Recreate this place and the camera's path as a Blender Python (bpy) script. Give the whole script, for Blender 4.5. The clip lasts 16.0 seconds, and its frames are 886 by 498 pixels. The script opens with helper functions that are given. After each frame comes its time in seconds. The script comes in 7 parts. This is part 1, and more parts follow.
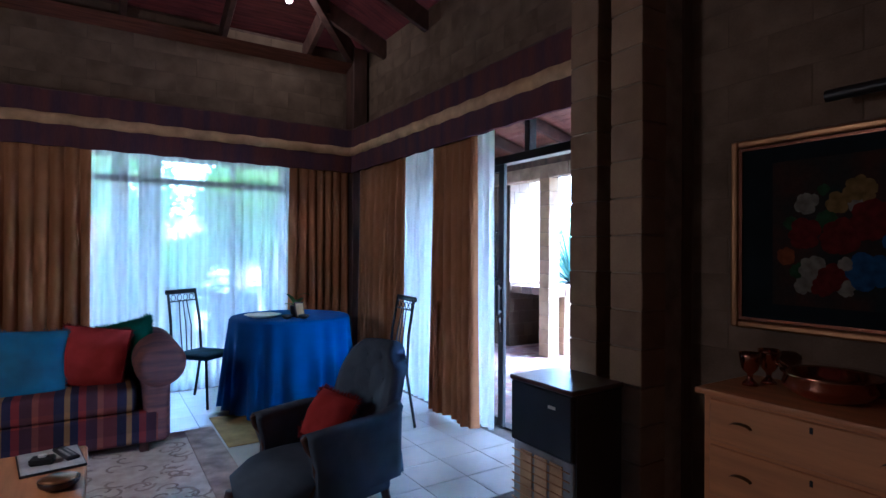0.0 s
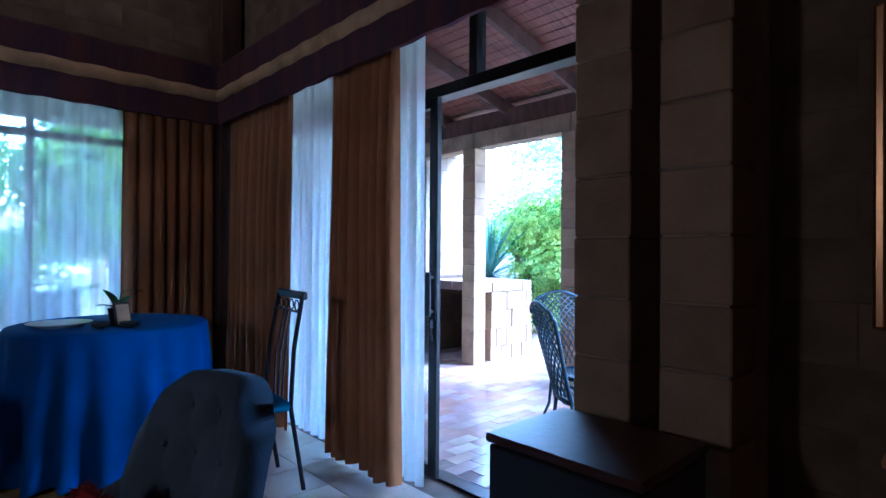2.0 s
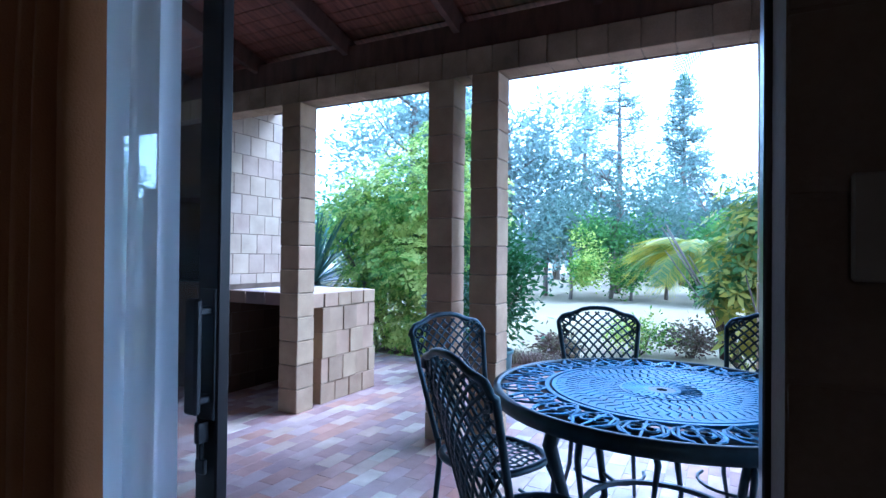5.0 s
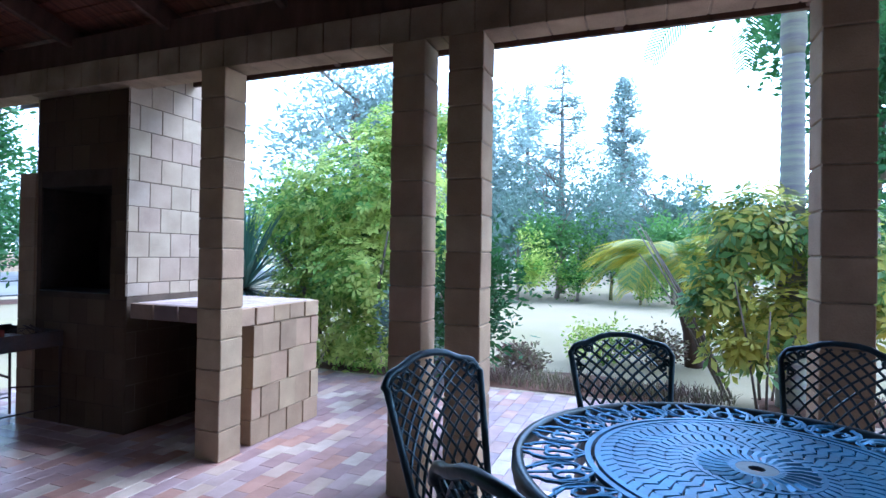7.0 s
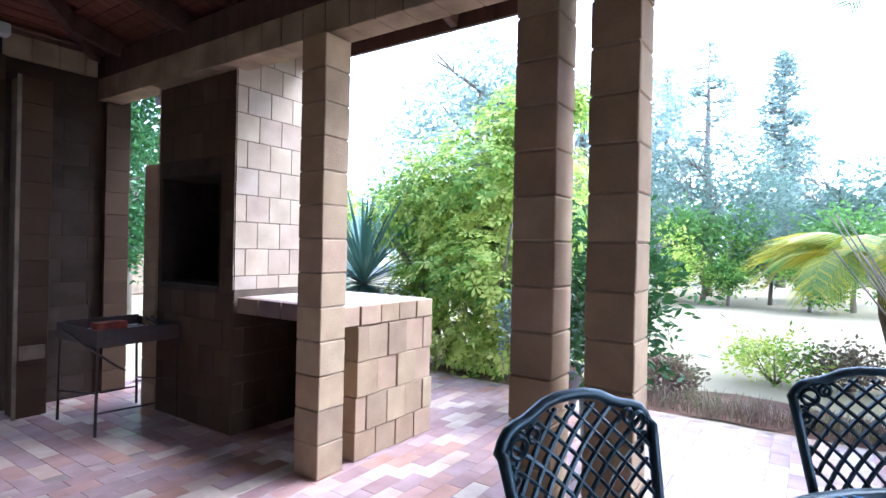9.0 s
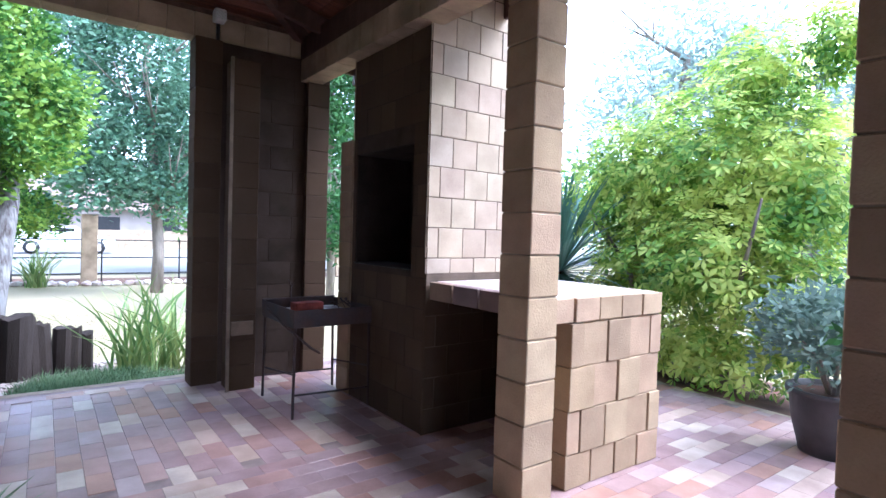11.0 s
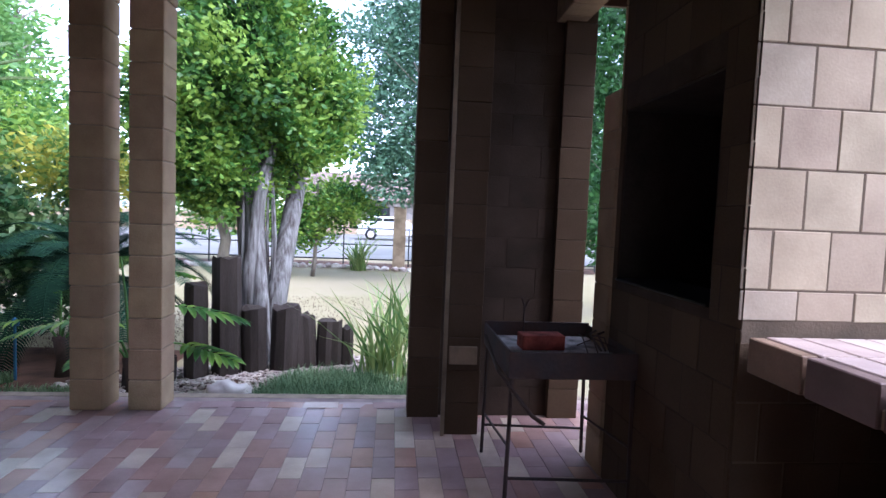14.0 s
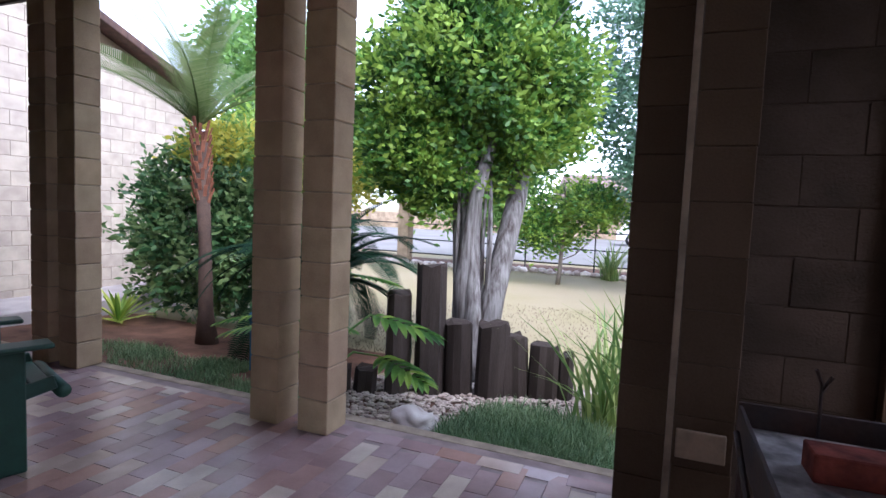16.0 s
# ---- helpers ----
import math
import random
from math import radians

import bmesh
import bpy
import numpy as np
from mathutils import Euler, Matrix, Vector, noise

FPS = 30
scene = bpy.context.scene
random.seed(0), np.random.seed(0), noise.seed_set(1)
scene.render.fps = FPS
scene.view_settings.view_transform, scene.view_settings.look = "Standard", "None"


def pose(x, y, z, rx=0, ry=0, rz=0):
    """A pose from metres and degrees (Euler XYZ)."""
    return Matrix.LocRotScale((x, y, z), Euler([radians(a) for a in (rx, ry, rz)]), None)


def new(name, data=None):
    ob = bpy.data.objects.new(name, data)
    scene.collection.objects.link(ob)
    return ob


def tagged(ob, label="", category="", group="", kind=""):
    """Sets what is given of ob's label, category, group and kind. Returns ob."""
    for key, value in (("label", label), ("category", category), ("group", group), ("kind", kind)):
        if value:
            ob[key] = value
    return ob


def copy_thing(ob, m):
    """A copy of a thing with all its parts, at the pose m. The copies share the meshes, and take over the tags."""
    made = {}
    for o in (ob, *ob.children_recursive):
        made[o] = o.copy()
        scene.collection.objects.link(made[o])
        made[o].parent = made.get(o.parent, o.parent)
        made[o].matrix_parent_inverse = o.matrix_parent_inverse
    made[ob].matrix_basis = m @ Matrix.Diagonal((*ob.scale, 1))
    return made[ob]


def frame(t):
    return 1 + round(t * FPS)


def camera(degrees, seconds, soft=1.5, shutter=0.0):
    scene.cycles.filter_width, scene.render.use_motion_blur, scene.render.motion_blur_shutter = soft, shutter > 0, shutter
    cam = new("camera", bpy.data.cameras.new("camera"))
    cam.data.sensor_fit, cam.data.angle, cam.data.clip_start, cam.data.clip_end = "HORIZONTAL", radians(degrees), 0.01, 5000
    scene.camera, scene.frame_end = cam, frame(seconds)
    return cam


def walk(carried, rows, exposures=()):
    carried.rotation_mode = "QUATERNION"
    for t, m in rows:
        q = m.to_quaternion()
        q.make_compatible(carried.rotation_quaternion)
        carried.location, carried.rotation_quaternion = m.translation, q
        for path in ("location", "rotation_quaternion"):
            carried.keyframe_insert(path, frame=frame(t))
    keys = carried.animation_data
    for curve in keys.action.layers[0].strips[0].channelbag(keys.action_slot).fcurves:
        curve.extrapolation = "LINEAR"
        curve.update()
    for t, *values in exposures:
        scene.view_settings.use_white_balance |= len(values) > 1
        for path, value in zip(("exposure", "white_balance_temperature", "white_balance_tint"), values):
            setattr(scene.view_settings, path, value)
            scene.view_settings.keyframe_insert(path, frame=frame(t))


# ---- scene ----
cam = camera(78.8, 16.0, soft=1.5)
SIZE = 0.93  # true metres in one unit of the plan below
METRES, EYE, TILT, LEAN, TURN = 8.0 * SIZE, 1.5 * SIZE, 0.0, 0.0, -32.7
ROWS = [
    (0.0, 0.0, 0.0, 0.0, -0.0, 0.4, -0.37),
    (0.5, -0.0029, 0.0385, -0.0132, -1.67, 0.44, -0.35),
    (1.0, -0.0038, 0.0846, -0.0172, -3.67, 0.35, -0.3),
    (1.5, -0.0061, 0.1343, -0.0179, -7.43, 0.42, -0.42),
    (2.0, -0.0034, 0.1853, -0.0196, -10.57, 0.41, -0.42),
    (2.5, -0.0009, 0.2312, -0.02, -13.28, 0.45, -0.44),
    (3.0, 0.0049, 0.2759, -0.0206, -15.75, 0.49, -0.55),
    (3.5, 0.0161, 0.3137, -0.0216, -19.13, 0.55, -0.6),
    (4.0, 0.0253, 0.3481, -0.0203, -22.32, 0.56, -0.71),
    (4.5, 0.0354, 0.3817, -0.0198, -25.67, 0.62, -0.68),
    (5.0, 0.0438, 0.408, -0.021, -29.65, 0.68, -0.64),
    (7.5, 0.0866, 0.5251, -0.0134, -36.23, 0.5, -0.88),
    (8.0, 0.0981, 0.5411, -0.0138, -33.07, 0.48, -0.99),
    (8.5, 0.1091, 0.5591, -0.0168, -28.3, 0.35, -1.07),
    (9.0, 0.1194, 0.5765, -0.0178, -22.9, -0.02, -1.24),
    (11.5, 0.1172, 0.6888, -0.0275, 0.41, -1.98, -1.86),
    (12.0, 0.118, 0.717, -0.0273, 4.87, -2.35, -2.03),
    (12.5, 0.1207, 0.7449, -0.0261, 10.29, -2.69, -2.17),
    (13.0, 0.122, 0.777, -0.0265, 15.46, -3.06, -2.23),
    (13.5, 0.1245, 0.8074, -0.0242, 20.97, -3.3, -2.28),
    (14.0, 0.1265, 0.8417, -0.0213, 27.45, -3.58, -2.28),
    (14.5, 0.1223, 0.871, -0.0218, 34.04, -3.75, -2.34),
    (15.0, 0.1091, 0.9063, -0.0209, 40.76, -3.94, -2.31),
    (15.5, 0.0991, 0.9361, -0.0222, 47.56, -4.08, -2.38),
    (16.0, 0.0872, 0.9647, -0.0208, 55.0, -4.26, -2.37),
]
EXPO = [(0.0, 5.35, 4100, 10), (1.5, 4.75, 3950, 9), (2.0, 4.65, 3850, 8), (2.5, 4.25, 3800, 10), (3.5, 3.6, 3900, 8), (5.0, 3.0, 4100, 8), (7.5, 2.75, 4600, 10), (8.5, 3.2, 4850, 12), (9.0, 3.4, 5000, 13), (11.5, 3.4, 5030, 14), (12.0, 3.15, 5040, 14), (12.5, 2.85, 5050, 14), (13.5, 2.68, 5150, 16), (14.5, 2.78, 5300, 20), (15.5, 2.72, 5450, 19), (16.0, 2.5, 5550, 19)]
walk(cam, [(t, pose(0, 0, EYE, TILT, LEAN, TURN) @ pose(METRES * x, METRES * y, METRES * z, 90 + pitch, roll, yaw)) for t, x, y, z, yaw, pitch, roll in ROWS], EXPO)

LAMP_SPOT, LAMP_ROOM = 0.12, 1.0

# ---- sky and sun ----
world = bpy.data.worlds.new("sky")
scene.world = world
world.use_nodes = True
wn = world.node_tree
sky = wn.nodes.new("ShaderNodeTexSky")
sky.sky_type, sky.sun_disc = "NISHITA", False
sky.sun_elevation, sky.sun_rotation = radians(50), radians(127)
sky.air_density, sky.dust_density, sky.ozone_density = 1.0, 1.2, 1.0
# thin high cloud takes most of the blue out of the sky
pale = wn.nodes.new("ShaderNodeHueSaturation")
pale.inputs["Saturation"].default_value = 0.45
wn.links.new(sky.outputs[0], pale.inputs["Color"])
wn.links.new(pale.outputs[0], wn.nodes["Background"].inputs[0])
wn.nodes["Background"].inputs[1].default_value = 0.15
sun = new("sun", bpy.data.lights.new("sun", "SUN"))
sun.data.energy, sun.data.angle, sun.data.color = 0.75, radians(30), (1.0, 0.96, 0.9)
sun.rotation_euler = (radians(40), 0, radians(53))

# ---- materials ----
MATS = {}


def material(name, color, rough=0.8, metal=0.0, var=0.25, scale=6.0, bump=0.2, fine=60.0, rnd=0.0, trans=0.0, second=None, stretch=(1, 1, 1)):
    """Base colour with stains at a large and a small scale, fine relief, and a shift from piece to piece."""
    m = bpy.data.materials.new(name)
    m.use_nodes = True
    n, l = m.node_tree.nodes, m.node_tree.links
    b = n["Principled BSDF"]
    b.inputs["Roughness"].default_value, b.inputs["Metallic"].default_value = rough, metal
    b.inputs["Specular IOR Level"].default_value = .15 if rough >= .85 else .5
    tc, mp = n.new("ShaderNodeTexCoord"), n.new("ShaderNodeMapping")
    mp.inputs["Scale"].default_value = stretch
    l.new(tc.outputs["Object"], mp.inputs["Vector"])
    big, small = n.new("ShaderNodeTexNoise"), n.new("ShaderNodeTexNoise")
    big.inputs["Scale"].default_value, small.inputs["Scale"].default_value = scale, fine
    big.inputs["Detail"].default_value = 4.0
    info = n.new("ShaderNodeObjectInfo")
    add = n.new("ShaderNodeVectorMath")
    add.operation = "ADD"
    mul = n.new("ShaderNodeMath")
    mul.operation, mul.inputs[1].default_value = "MULTIPLY", 37.0
    l.new(info.outputs["Random"], mul.inputs[0])
    l.new(mp.outputs[0], add.inputs[0])
    l.new(mul.outputs[0], add.inputs[1])
    l.new(add.outputs[0], big.inputs["Vector"])
    l.new(add.outputs[0], small.inputs["Vector"])
    mix = n.new("ShaderNodeMix")
    mix.data_type = "RGBA"
    c2 = second or tuple(c * (1 - var * 1.6) for c in color)
    mix.inputs[6].default_value = (*[min(1, c * (1 + var * 0.5)) for c in color], 1)
    mix.inputs[7].default_value = (*c2, 1)
    ramp = n.new("ShaderNodeMapRange")
    ramp.inputs[1].default_value, ramp.inputs[2].default_value = 0.3, 0.7
    l.new(big.outputs[0], ramp.inputs[0])
    l.new(ramp.outputs[0], mix.inputs[0])
    hsv = n.new("ShaderNodeHueSaturation")
    val = n.new("ShaderNodeMapRange")
    val.inputs[3].default_value, val.inputs[4].default_value = 1 - rnd, 1 + rnd
    l.new(info.outputs["Random"], val.inputs[0])
    grain = n.new("ShaderNodeMapRange")
    grain.inputs[3].default_value, grain.inputs[4].default_value = 1 - var * 0.5, 1 + var * 0.5
    l.new(small.outputs[0], grain.inputs[0])
    m2 = n.new("ShaderNodeMath")
    m2.operation = "MULTIPLY"
    l.new(val.outputs[0], m2.inputs[0])
    l.new(grain.outputs[0], m2.inputs[1])
    l.new(m2.outputs[0], hsv.inputs["Value"])
    l.new(mix.outputs[2], hsv.inputs["Color"])
    l.new(hsv.outputs[0], b.inputs["Base Color"])
    if bump:
        bp = n.new("ShaderNodeBump")
        bp.inputs["Strength"].default_value, bp.inputs["Distance"].default_value = bump, 0.004
        l.new(small.outputs[0], bp.inputs["Height"])
        l.new(bp.outputs[0], b.inputs["Normal"])
    if trans:
        t = n.new("ShaderNodeBsdfTranslucent")
        l.new(hsv.outputs[0], t.inputs[0])
        ms = n.new("ShaderNodeMixShader")
        ms.inputs[0].default_value = trans
        l.new(b.outputs[0], ms.inputs[1])
        l.new(t.outputs[0], ms.inputs[2])
        l.new(ms.outputs[0], n["Material Output"].inputs[0])
    MATS[name] = m
    return m


def tinted(name, colors, **kw):
    """A material whose pieces take one of several colours."""
    m = material(name, colors[0], **kw)
    n, l = m.node_tree.nodes, m.node_tree.links
    r = n.new("ShaderNodeValToRGB")
    r.color_ramp.interpolation = "CONSTANT"
    while len(r.color_ramp.elements) < len(colors):
        r.color_ramp.elements.new(0.5)
    for i, c in enumerate(colors):
        r.color_ramp.elements[i].position, r.color_ramp.elements[i].color = i / len(colors), (*c, 1)
    info = [x for x in n if x.type == "OBJECT_INFO"][0]
    mix = [x for x in n if x.type == "MIX"][0]
    hsv = [x for x in n if x.type == "HUE_SAT"][0]
    frac = n.new("ShaderNodeMath")
    frac.operation, frac.inputs[1].default_value = "MULTIPLY", 7.31
    fr = n.new("ShaderNodeMath")
    fr.operation = "FRACT"
    l.new(info.outputs["Random"], frac.inputs[0])
    l.new(frac.outputs[0], fr.inputs[0])
    l.new(fr.outputs[0], r.inputs[0])
    over = n.new("ShaderNodeMix")
    over.data_type, over.blend_type = "RGBA", "MULTIPLY"
    over.inputs[0].default_value = 1.0
    mix.inputs[6].default_value, mix.inputs[7].default_value = (1, 1, 1, 1), (0.72, 0.7, 0.7, 1)
    l.new(r.outputs[0], over.inputs[6])
    l.new(mix.outputs[2], over.inputs[7])
    l.new(over.outputs[2], hsv.inputs["Color"])
    return m


M_BLOCK = tinted("concrete_block", [(0.43, 0.31, 0.19), (0.40, 0.285, 0.18), (0.45, 0.335, 0.21), (0.37, 0.265, 0.17), (0.44, 0.305, 0.20)], rough=0.92, scale=5, fine=110, bump=0.5, var=0.22)
# block colour darkened to carry the shade around the barbecue
M_BLOCK_SHADED = tinted("shaded_block", [(0.088, 0.057, 0.036), (0.082, 0.053, 0.034), (0.092, 0.06, 0.038), (0.078, 0.051, 0.033)], rough=0.95, scale=1.6, fine=110, bump=0.35, var=0.3)
M_MORTAR = material("mortar", (0.32, 0.25, 0.18), rough=0.95, scale=9, fine=120, bump=0.4)
# wall colour lowered to hold the dim light of the room
M_WALL_DIM = material("dimmed_wall", (0.17, 0.118, 0.08), rough=0.92, scale=3, fine=90, bump=0.4)
M_PAVER = tinted("clay_paver", [(0.45, 0.275, 0.24), (0.40, 0.275, 0.275), (0.56, 0.41, 0.33), (0.43, 0.295, 0.29), (0.48, 0.275, 0.215), (0.62, 0.49, 0.40), (0.385, 0.245, 0.235), (0.49, 0.36, 0.34), (0.42, 0.28, 0.265)], rough=0.24, scale=5, fine=90, bump=0.12, var=0.16)
M_PAVER_PALE = tinted("worn_paver", [(0.48, 0.38, 0.34), (0.43, 0.33, 0.31), (0.53, 0.43, 0.39), (0.45, 0.34, 0.31)], rough=0.8, scale=7, fine=90, bump=0.3, var=0.2)
M_SAND = material("joint_sand", (0.30, 0.22, 0.20), rough=0.9, fine=150)
M_TILE = material("glazed_tile", (0.70, 0.64, 0.55), rough=0.28, scale=4, fine=40, bump=0.08, var=0.08, rnd=0.04)
M_GROUT = material("grout", (0.3, 0.26, 0.22), rough=0.9)
M_WOODCEIL = material("ceiling_wood", (0.2, 0.075, 0.045), rough=0.6, scale=3, fine=30, var=0.35, stretch=(1, 12, 1), rnd=0.12)
# darker copy of the ceiling wood: the room's dimness is put into its colour
M_ROOMCEIL_DIM = material("dimmed_room_ceiling_wood", (0.045, 0.013, 0.008), rough=0.9, scale=3, fine=30, var=0.35, stretch=(1, 12, 1))
M_BEAM = material("beam_wood", (0.1, 0.05, 0.035), rough=0.65, scale=3, fine=30, var=0.3, stretch=(4, 4, 1))
M_ALU = material("bronze_aluminium", (0.022, 0.02, 0.02), rough=0.35, metal=0.6, var=0.1, bump=0.02)
M_CURT = material("gold_curtain", (0.42, 0.195, 0.078), rough=0.9, scale=2, fine=220, bump=0.3, var=0.15, trans=0.0)
M_PEL_DARK = material("pelmet_plaid", (0.05, 0.028, 0.045), rough=0.9, scale=8, fine=150, var=0.5, second=(0.12, 0.045, 0.04), stretch=(1, 1, 0.1))
M_PEL_CREAM = material("pelmet_cream", (0.62, 0.40, 0.21), rough=0.9, fine=150)
M_BLUE = material("blue_cloth", (0.018, 0.08, 0.31), rough=0.85, scale=3, fine=300, bump=0.2, var=0.15)
M_NAVY = material("navy_upholstery", (0.105, 0.135, 0.19), rough=0.9, scale=4, fine=260, bump=0.4, var=0.25)
M_RED = material("red_cushion", (0.42, 0.04, 0.035), rough=0.9, fine=220, bump=0.3, var=0.2)
M_TEAL = material("blue_cushion", (0.03, 0.13, 0.24), rough=0.8, fine=220, bump=0.3, var=0.2)
M_GREEN = material("green_cushion", (0.012, 0.075, 0.045), rough=0.9, fine=220, bump=0.3, var=0.2)
M_BLACK = material("black_metal", (0.017, 0.017, 0.019), rough=0.45, metal=0.3, var=0.2, bump=0.1)
# table top metal: the sky's blue reflection is put into the base colour
M_CAST_SKY = material("cast_metal_sky_sheen", (0.05, 0.19, 0.36), rough=0.42, metal=0.5, var=0.25, bump=0.15, scale=12)
M_CAST = material("cast_metal", (0.03, 0.06, 0.08), rough=0.36, metal=0.35, var=0.3, bump=0.15, scale=12)
M_PINE = material("pine", (0.58, 0.245, 0.085), rough=0.4, scale=2, fine=25, var=0.14, stretch=(10, 1, 10), bump=0.08)
M_MAHOG = material("dark_wood", (0.06, 0.022, 0.014), rough=0.35, scale=3, fine=30, var=0.3)
M_COPPER = material("copper", (0.5, 0.23, 0.14), rough=0.18, metal=1.0, var=0.15, bump=0.1, scale=10)
M_GOLD = material("gilt", (0.5, 0.27, 0.12), rough=0.32, metal=0.9, var=0.15, bump=0.1)
M_WHITE = material("white_plastic", (0.72, 0.7, 0.65), rough=0.45, var=0.04, bump=0.0)
M_LAWN = material("lawn", (0.215, 0.185, 0.10), rough=0.95, scale=0.5, fine=30, second=(0.29, 0.24, 0.155), var=0.3)
M_SOIL = material("soil", (0.14, 0.075, 0.05), rough=0.95, scale=3, fine=60, var=0.4, bump=0.8)
M_LEAF = material("leaf", (0.09, 0.17, 0.035), rough=0.5, scale=2, fine=20, second=(0.04, 0.1, 0.02), var=0.3, bump=0, trans=0.35)
M_LEAFY = material("leaf_yellow", (0.34, 0.38, 0.06), rough=0.5, scale=1.4, fine=20, second=(0.07, 0.16, 0.03), var=0.3, bump=0, trans=0.4)
M_LEAFG = material("leaf_grey", (0.12, 0.18, 0.13), rough=0.6, scale=0.5, fine=8, second=(0.06, 0.11, 0.075), var=0.3, bump=0, trans=0.3)
M_BARK = material("bark", (0.26, 0.22, 0.18), rough=0.95, scale=6, fine=50, var=0.4, bump=0.8, stretch=(1, 1, 0.2))


# ---- shapes ----
def mesh(name, bm, mat, smooth=False):
    me = bpy.data.meshes.new(name)
    bm.to_mesh(me)
    bm.free()
    for m in mat if isinstance(mat, (list, tuple)) else [mat]:
        me.materials.append(m)
    if smooth:
        me.polygons.foreach_set("use_smooth", [True] * len(me.polygons))
    return me


def part(name, bm, mat, parent, label="", at=None, smooth=False, kind=""):
    """One mesh object under a thing or a part; bm may be a bmesh or a ready mesh."""
    me = bm if isinstance(bm, bpy.types.Mesh) else mesh(name, bm, mat, smooth)
    ob = new(name, me)
    ob.parent = parent
    if at is not None:
        ob.matrix_basis = at if isinstance(at, Matrix) else Matrix.Translation(at)
    return tagged(ob, label, kind=kind)


def thing(name, label, category, at=(0, 0, 0), rz=0, group=""):
    ob = new(name)
    ob.matrix_basis = pose(*at, 0, 0, rz)
    return tagged(ob, label, category, group)


def solid(name, bm, mat, label, category="", kind="", smooth=False, at=None, group=""):
    """A thing, or a piece of the setting, that is one mesh."""
    ob = new(name, mesh(name, bm, mat, smooth))
    if at is not None:
        ob.matrix_basis = at if isinstance(at, Matrix) else Matrix.Translation(at)
    return tagged(ob, label, category, group, kind)


def box(x0, x1, y0, y1, z0, z1, bevel=0.0, bm=None, m=None, seg=1):
    """A box between two corners, with its edges taken off; joined to bm where one is given."""
    bm = bm or bmesh.new()
    mat = Matrix.Translation(((x0 + x1) / 2, (y0 + y1) / 2, (z0 + z1) / 2)) @ Matrix.Diagonal((abs(x1 - x0), abs(y1 - y0), abs(z1 - z0), 1))
    vs = bmesh.ops.create_cube(bm, size=1, matrix=mat)["verts"]
    if bevel:
        es = list({e for v in vs for e in v.link_edges})
        r = bmesh.ops.bevel(bm, geom=es, offset=bevel, segments=seg, affect="EDGES", profile=0.5)
        vs = list({v for f in r["faces"] for v in f.verts} | {v for v in vs if v.is_valid})
    if m is not None:
        bmesh.ops.transform(bm, matrix=m, verts=vs)
    return bm


def tube(points, radii, bm=None, sides=8, closed=True, flat=1.0):
    """A rod along points; radii one number or one a point."""
    bm = bm or bmesh.new()
    pts = [Vector(p) for p in points]
    rs = radii if isinstance(radii, (list, tuple)) else [radii] * len(pts)
    rings, ref = [], None
    for i, p in enumerate(pts):
        d = (pts[min(i + 1, len(pts) - 1)] - pts[max(i - 1, 0)]).normalized()
        if ref is None:
            ref = Vector((0, 0, 1)) if abs(d.z) < 0.9 else Vector((1, 0, 0))
        u = d.cross(ref).normalized()
        v = u.cross(d).normalized()
        ref = v
        rings.append([bm.verts.new(p + u * math.cos(2 * math.pi * k / sides) * rs[i] + v * math.sin(2 * math.pi * k / sides) * rs[i] * flat) for k in range(sides)])
    for a, b in zip(rings, rings[1:]):
        for k in range(sides):
            bm.faces.new((a[k], a[(k + 1) % sides], b[(k + 1) % sides], b[k]))
    if closed:
        bm.faces.new(rings[0][::-1]), bm.faces.new(rings[-1])
    return bm


def lathe(profile, sides=32, bm=None, wobble=None):
    """A turned shape: profile is (radius, height) from bottom to top."""
    bm = bm or bmesh.new()
    rings = []
    for i, (r, z) in enumerate(profile):
        rings.append([bm.verts.new(((r + (wobble(i, k) if wobble else 0)) * math.cos(2 * math.pi * k / sides), (r + (wobble(i, k) if wobble else 0)) * math.sin(2 * math.pi * k / sides), z)) for k in range(sides)])
    for a, b in zip(rings, rings[1:]):
        for k in range(sides):
            bm.faces.new((a[k], a[(k + 1) % sides], b[(k + 1) % sides], b[k]))
    bm.faces.new(rings[0][::-1]), bm.faces.new(rings[-1])
    return bm


def sheet(rows, bm=None):
    """A surface through a grid of points."""
    bm = bm or bmesh.new()
    vs = [[bm.verts.new(p) for p in row] for row in rows]
    for a, b in zip(vs, vs[1:]):
        for k in range(len(a) - 1):
            bm.faces.new((a[k], a[k + 1], b[k + 1], b[k]))
    return bm

# ---- ground ----
def smooth(a, b, v):
    t = min(1, max(0, (v - a) / (b - a)))
    return t * t * (3 - 2 * t)


def gh(x, y):
    """The height of the garden: level with the paving at its edge, lower beyond it."""
    north = -0.04 - 0.24 * smooth(8.86, 9.03, y) - .07 * smooth(9.8, 11, y)
    east = -0.05 - 0.1 * smooth(8.2, 10.5, x)
    bump = 0.03 * noise.noise((x * .6, y * .6, 0)) * smooth(8.9, 10, max(x + .8, y))
    return min(north if y > 8.85 else 0, east if x > 8.1 else 0, -0.04) + min(0, bump)


def steps(a, b):
    """Grid lines: fine near the house, wide towards the horizon."""
    near = [a + (b - a) * i / 60 for i in range(61)]
    far = [6, 14, 26, 45, 80, 140, 240, 400]
    return [a - f for f in far[::-1]] + near + [b + f for f in far]


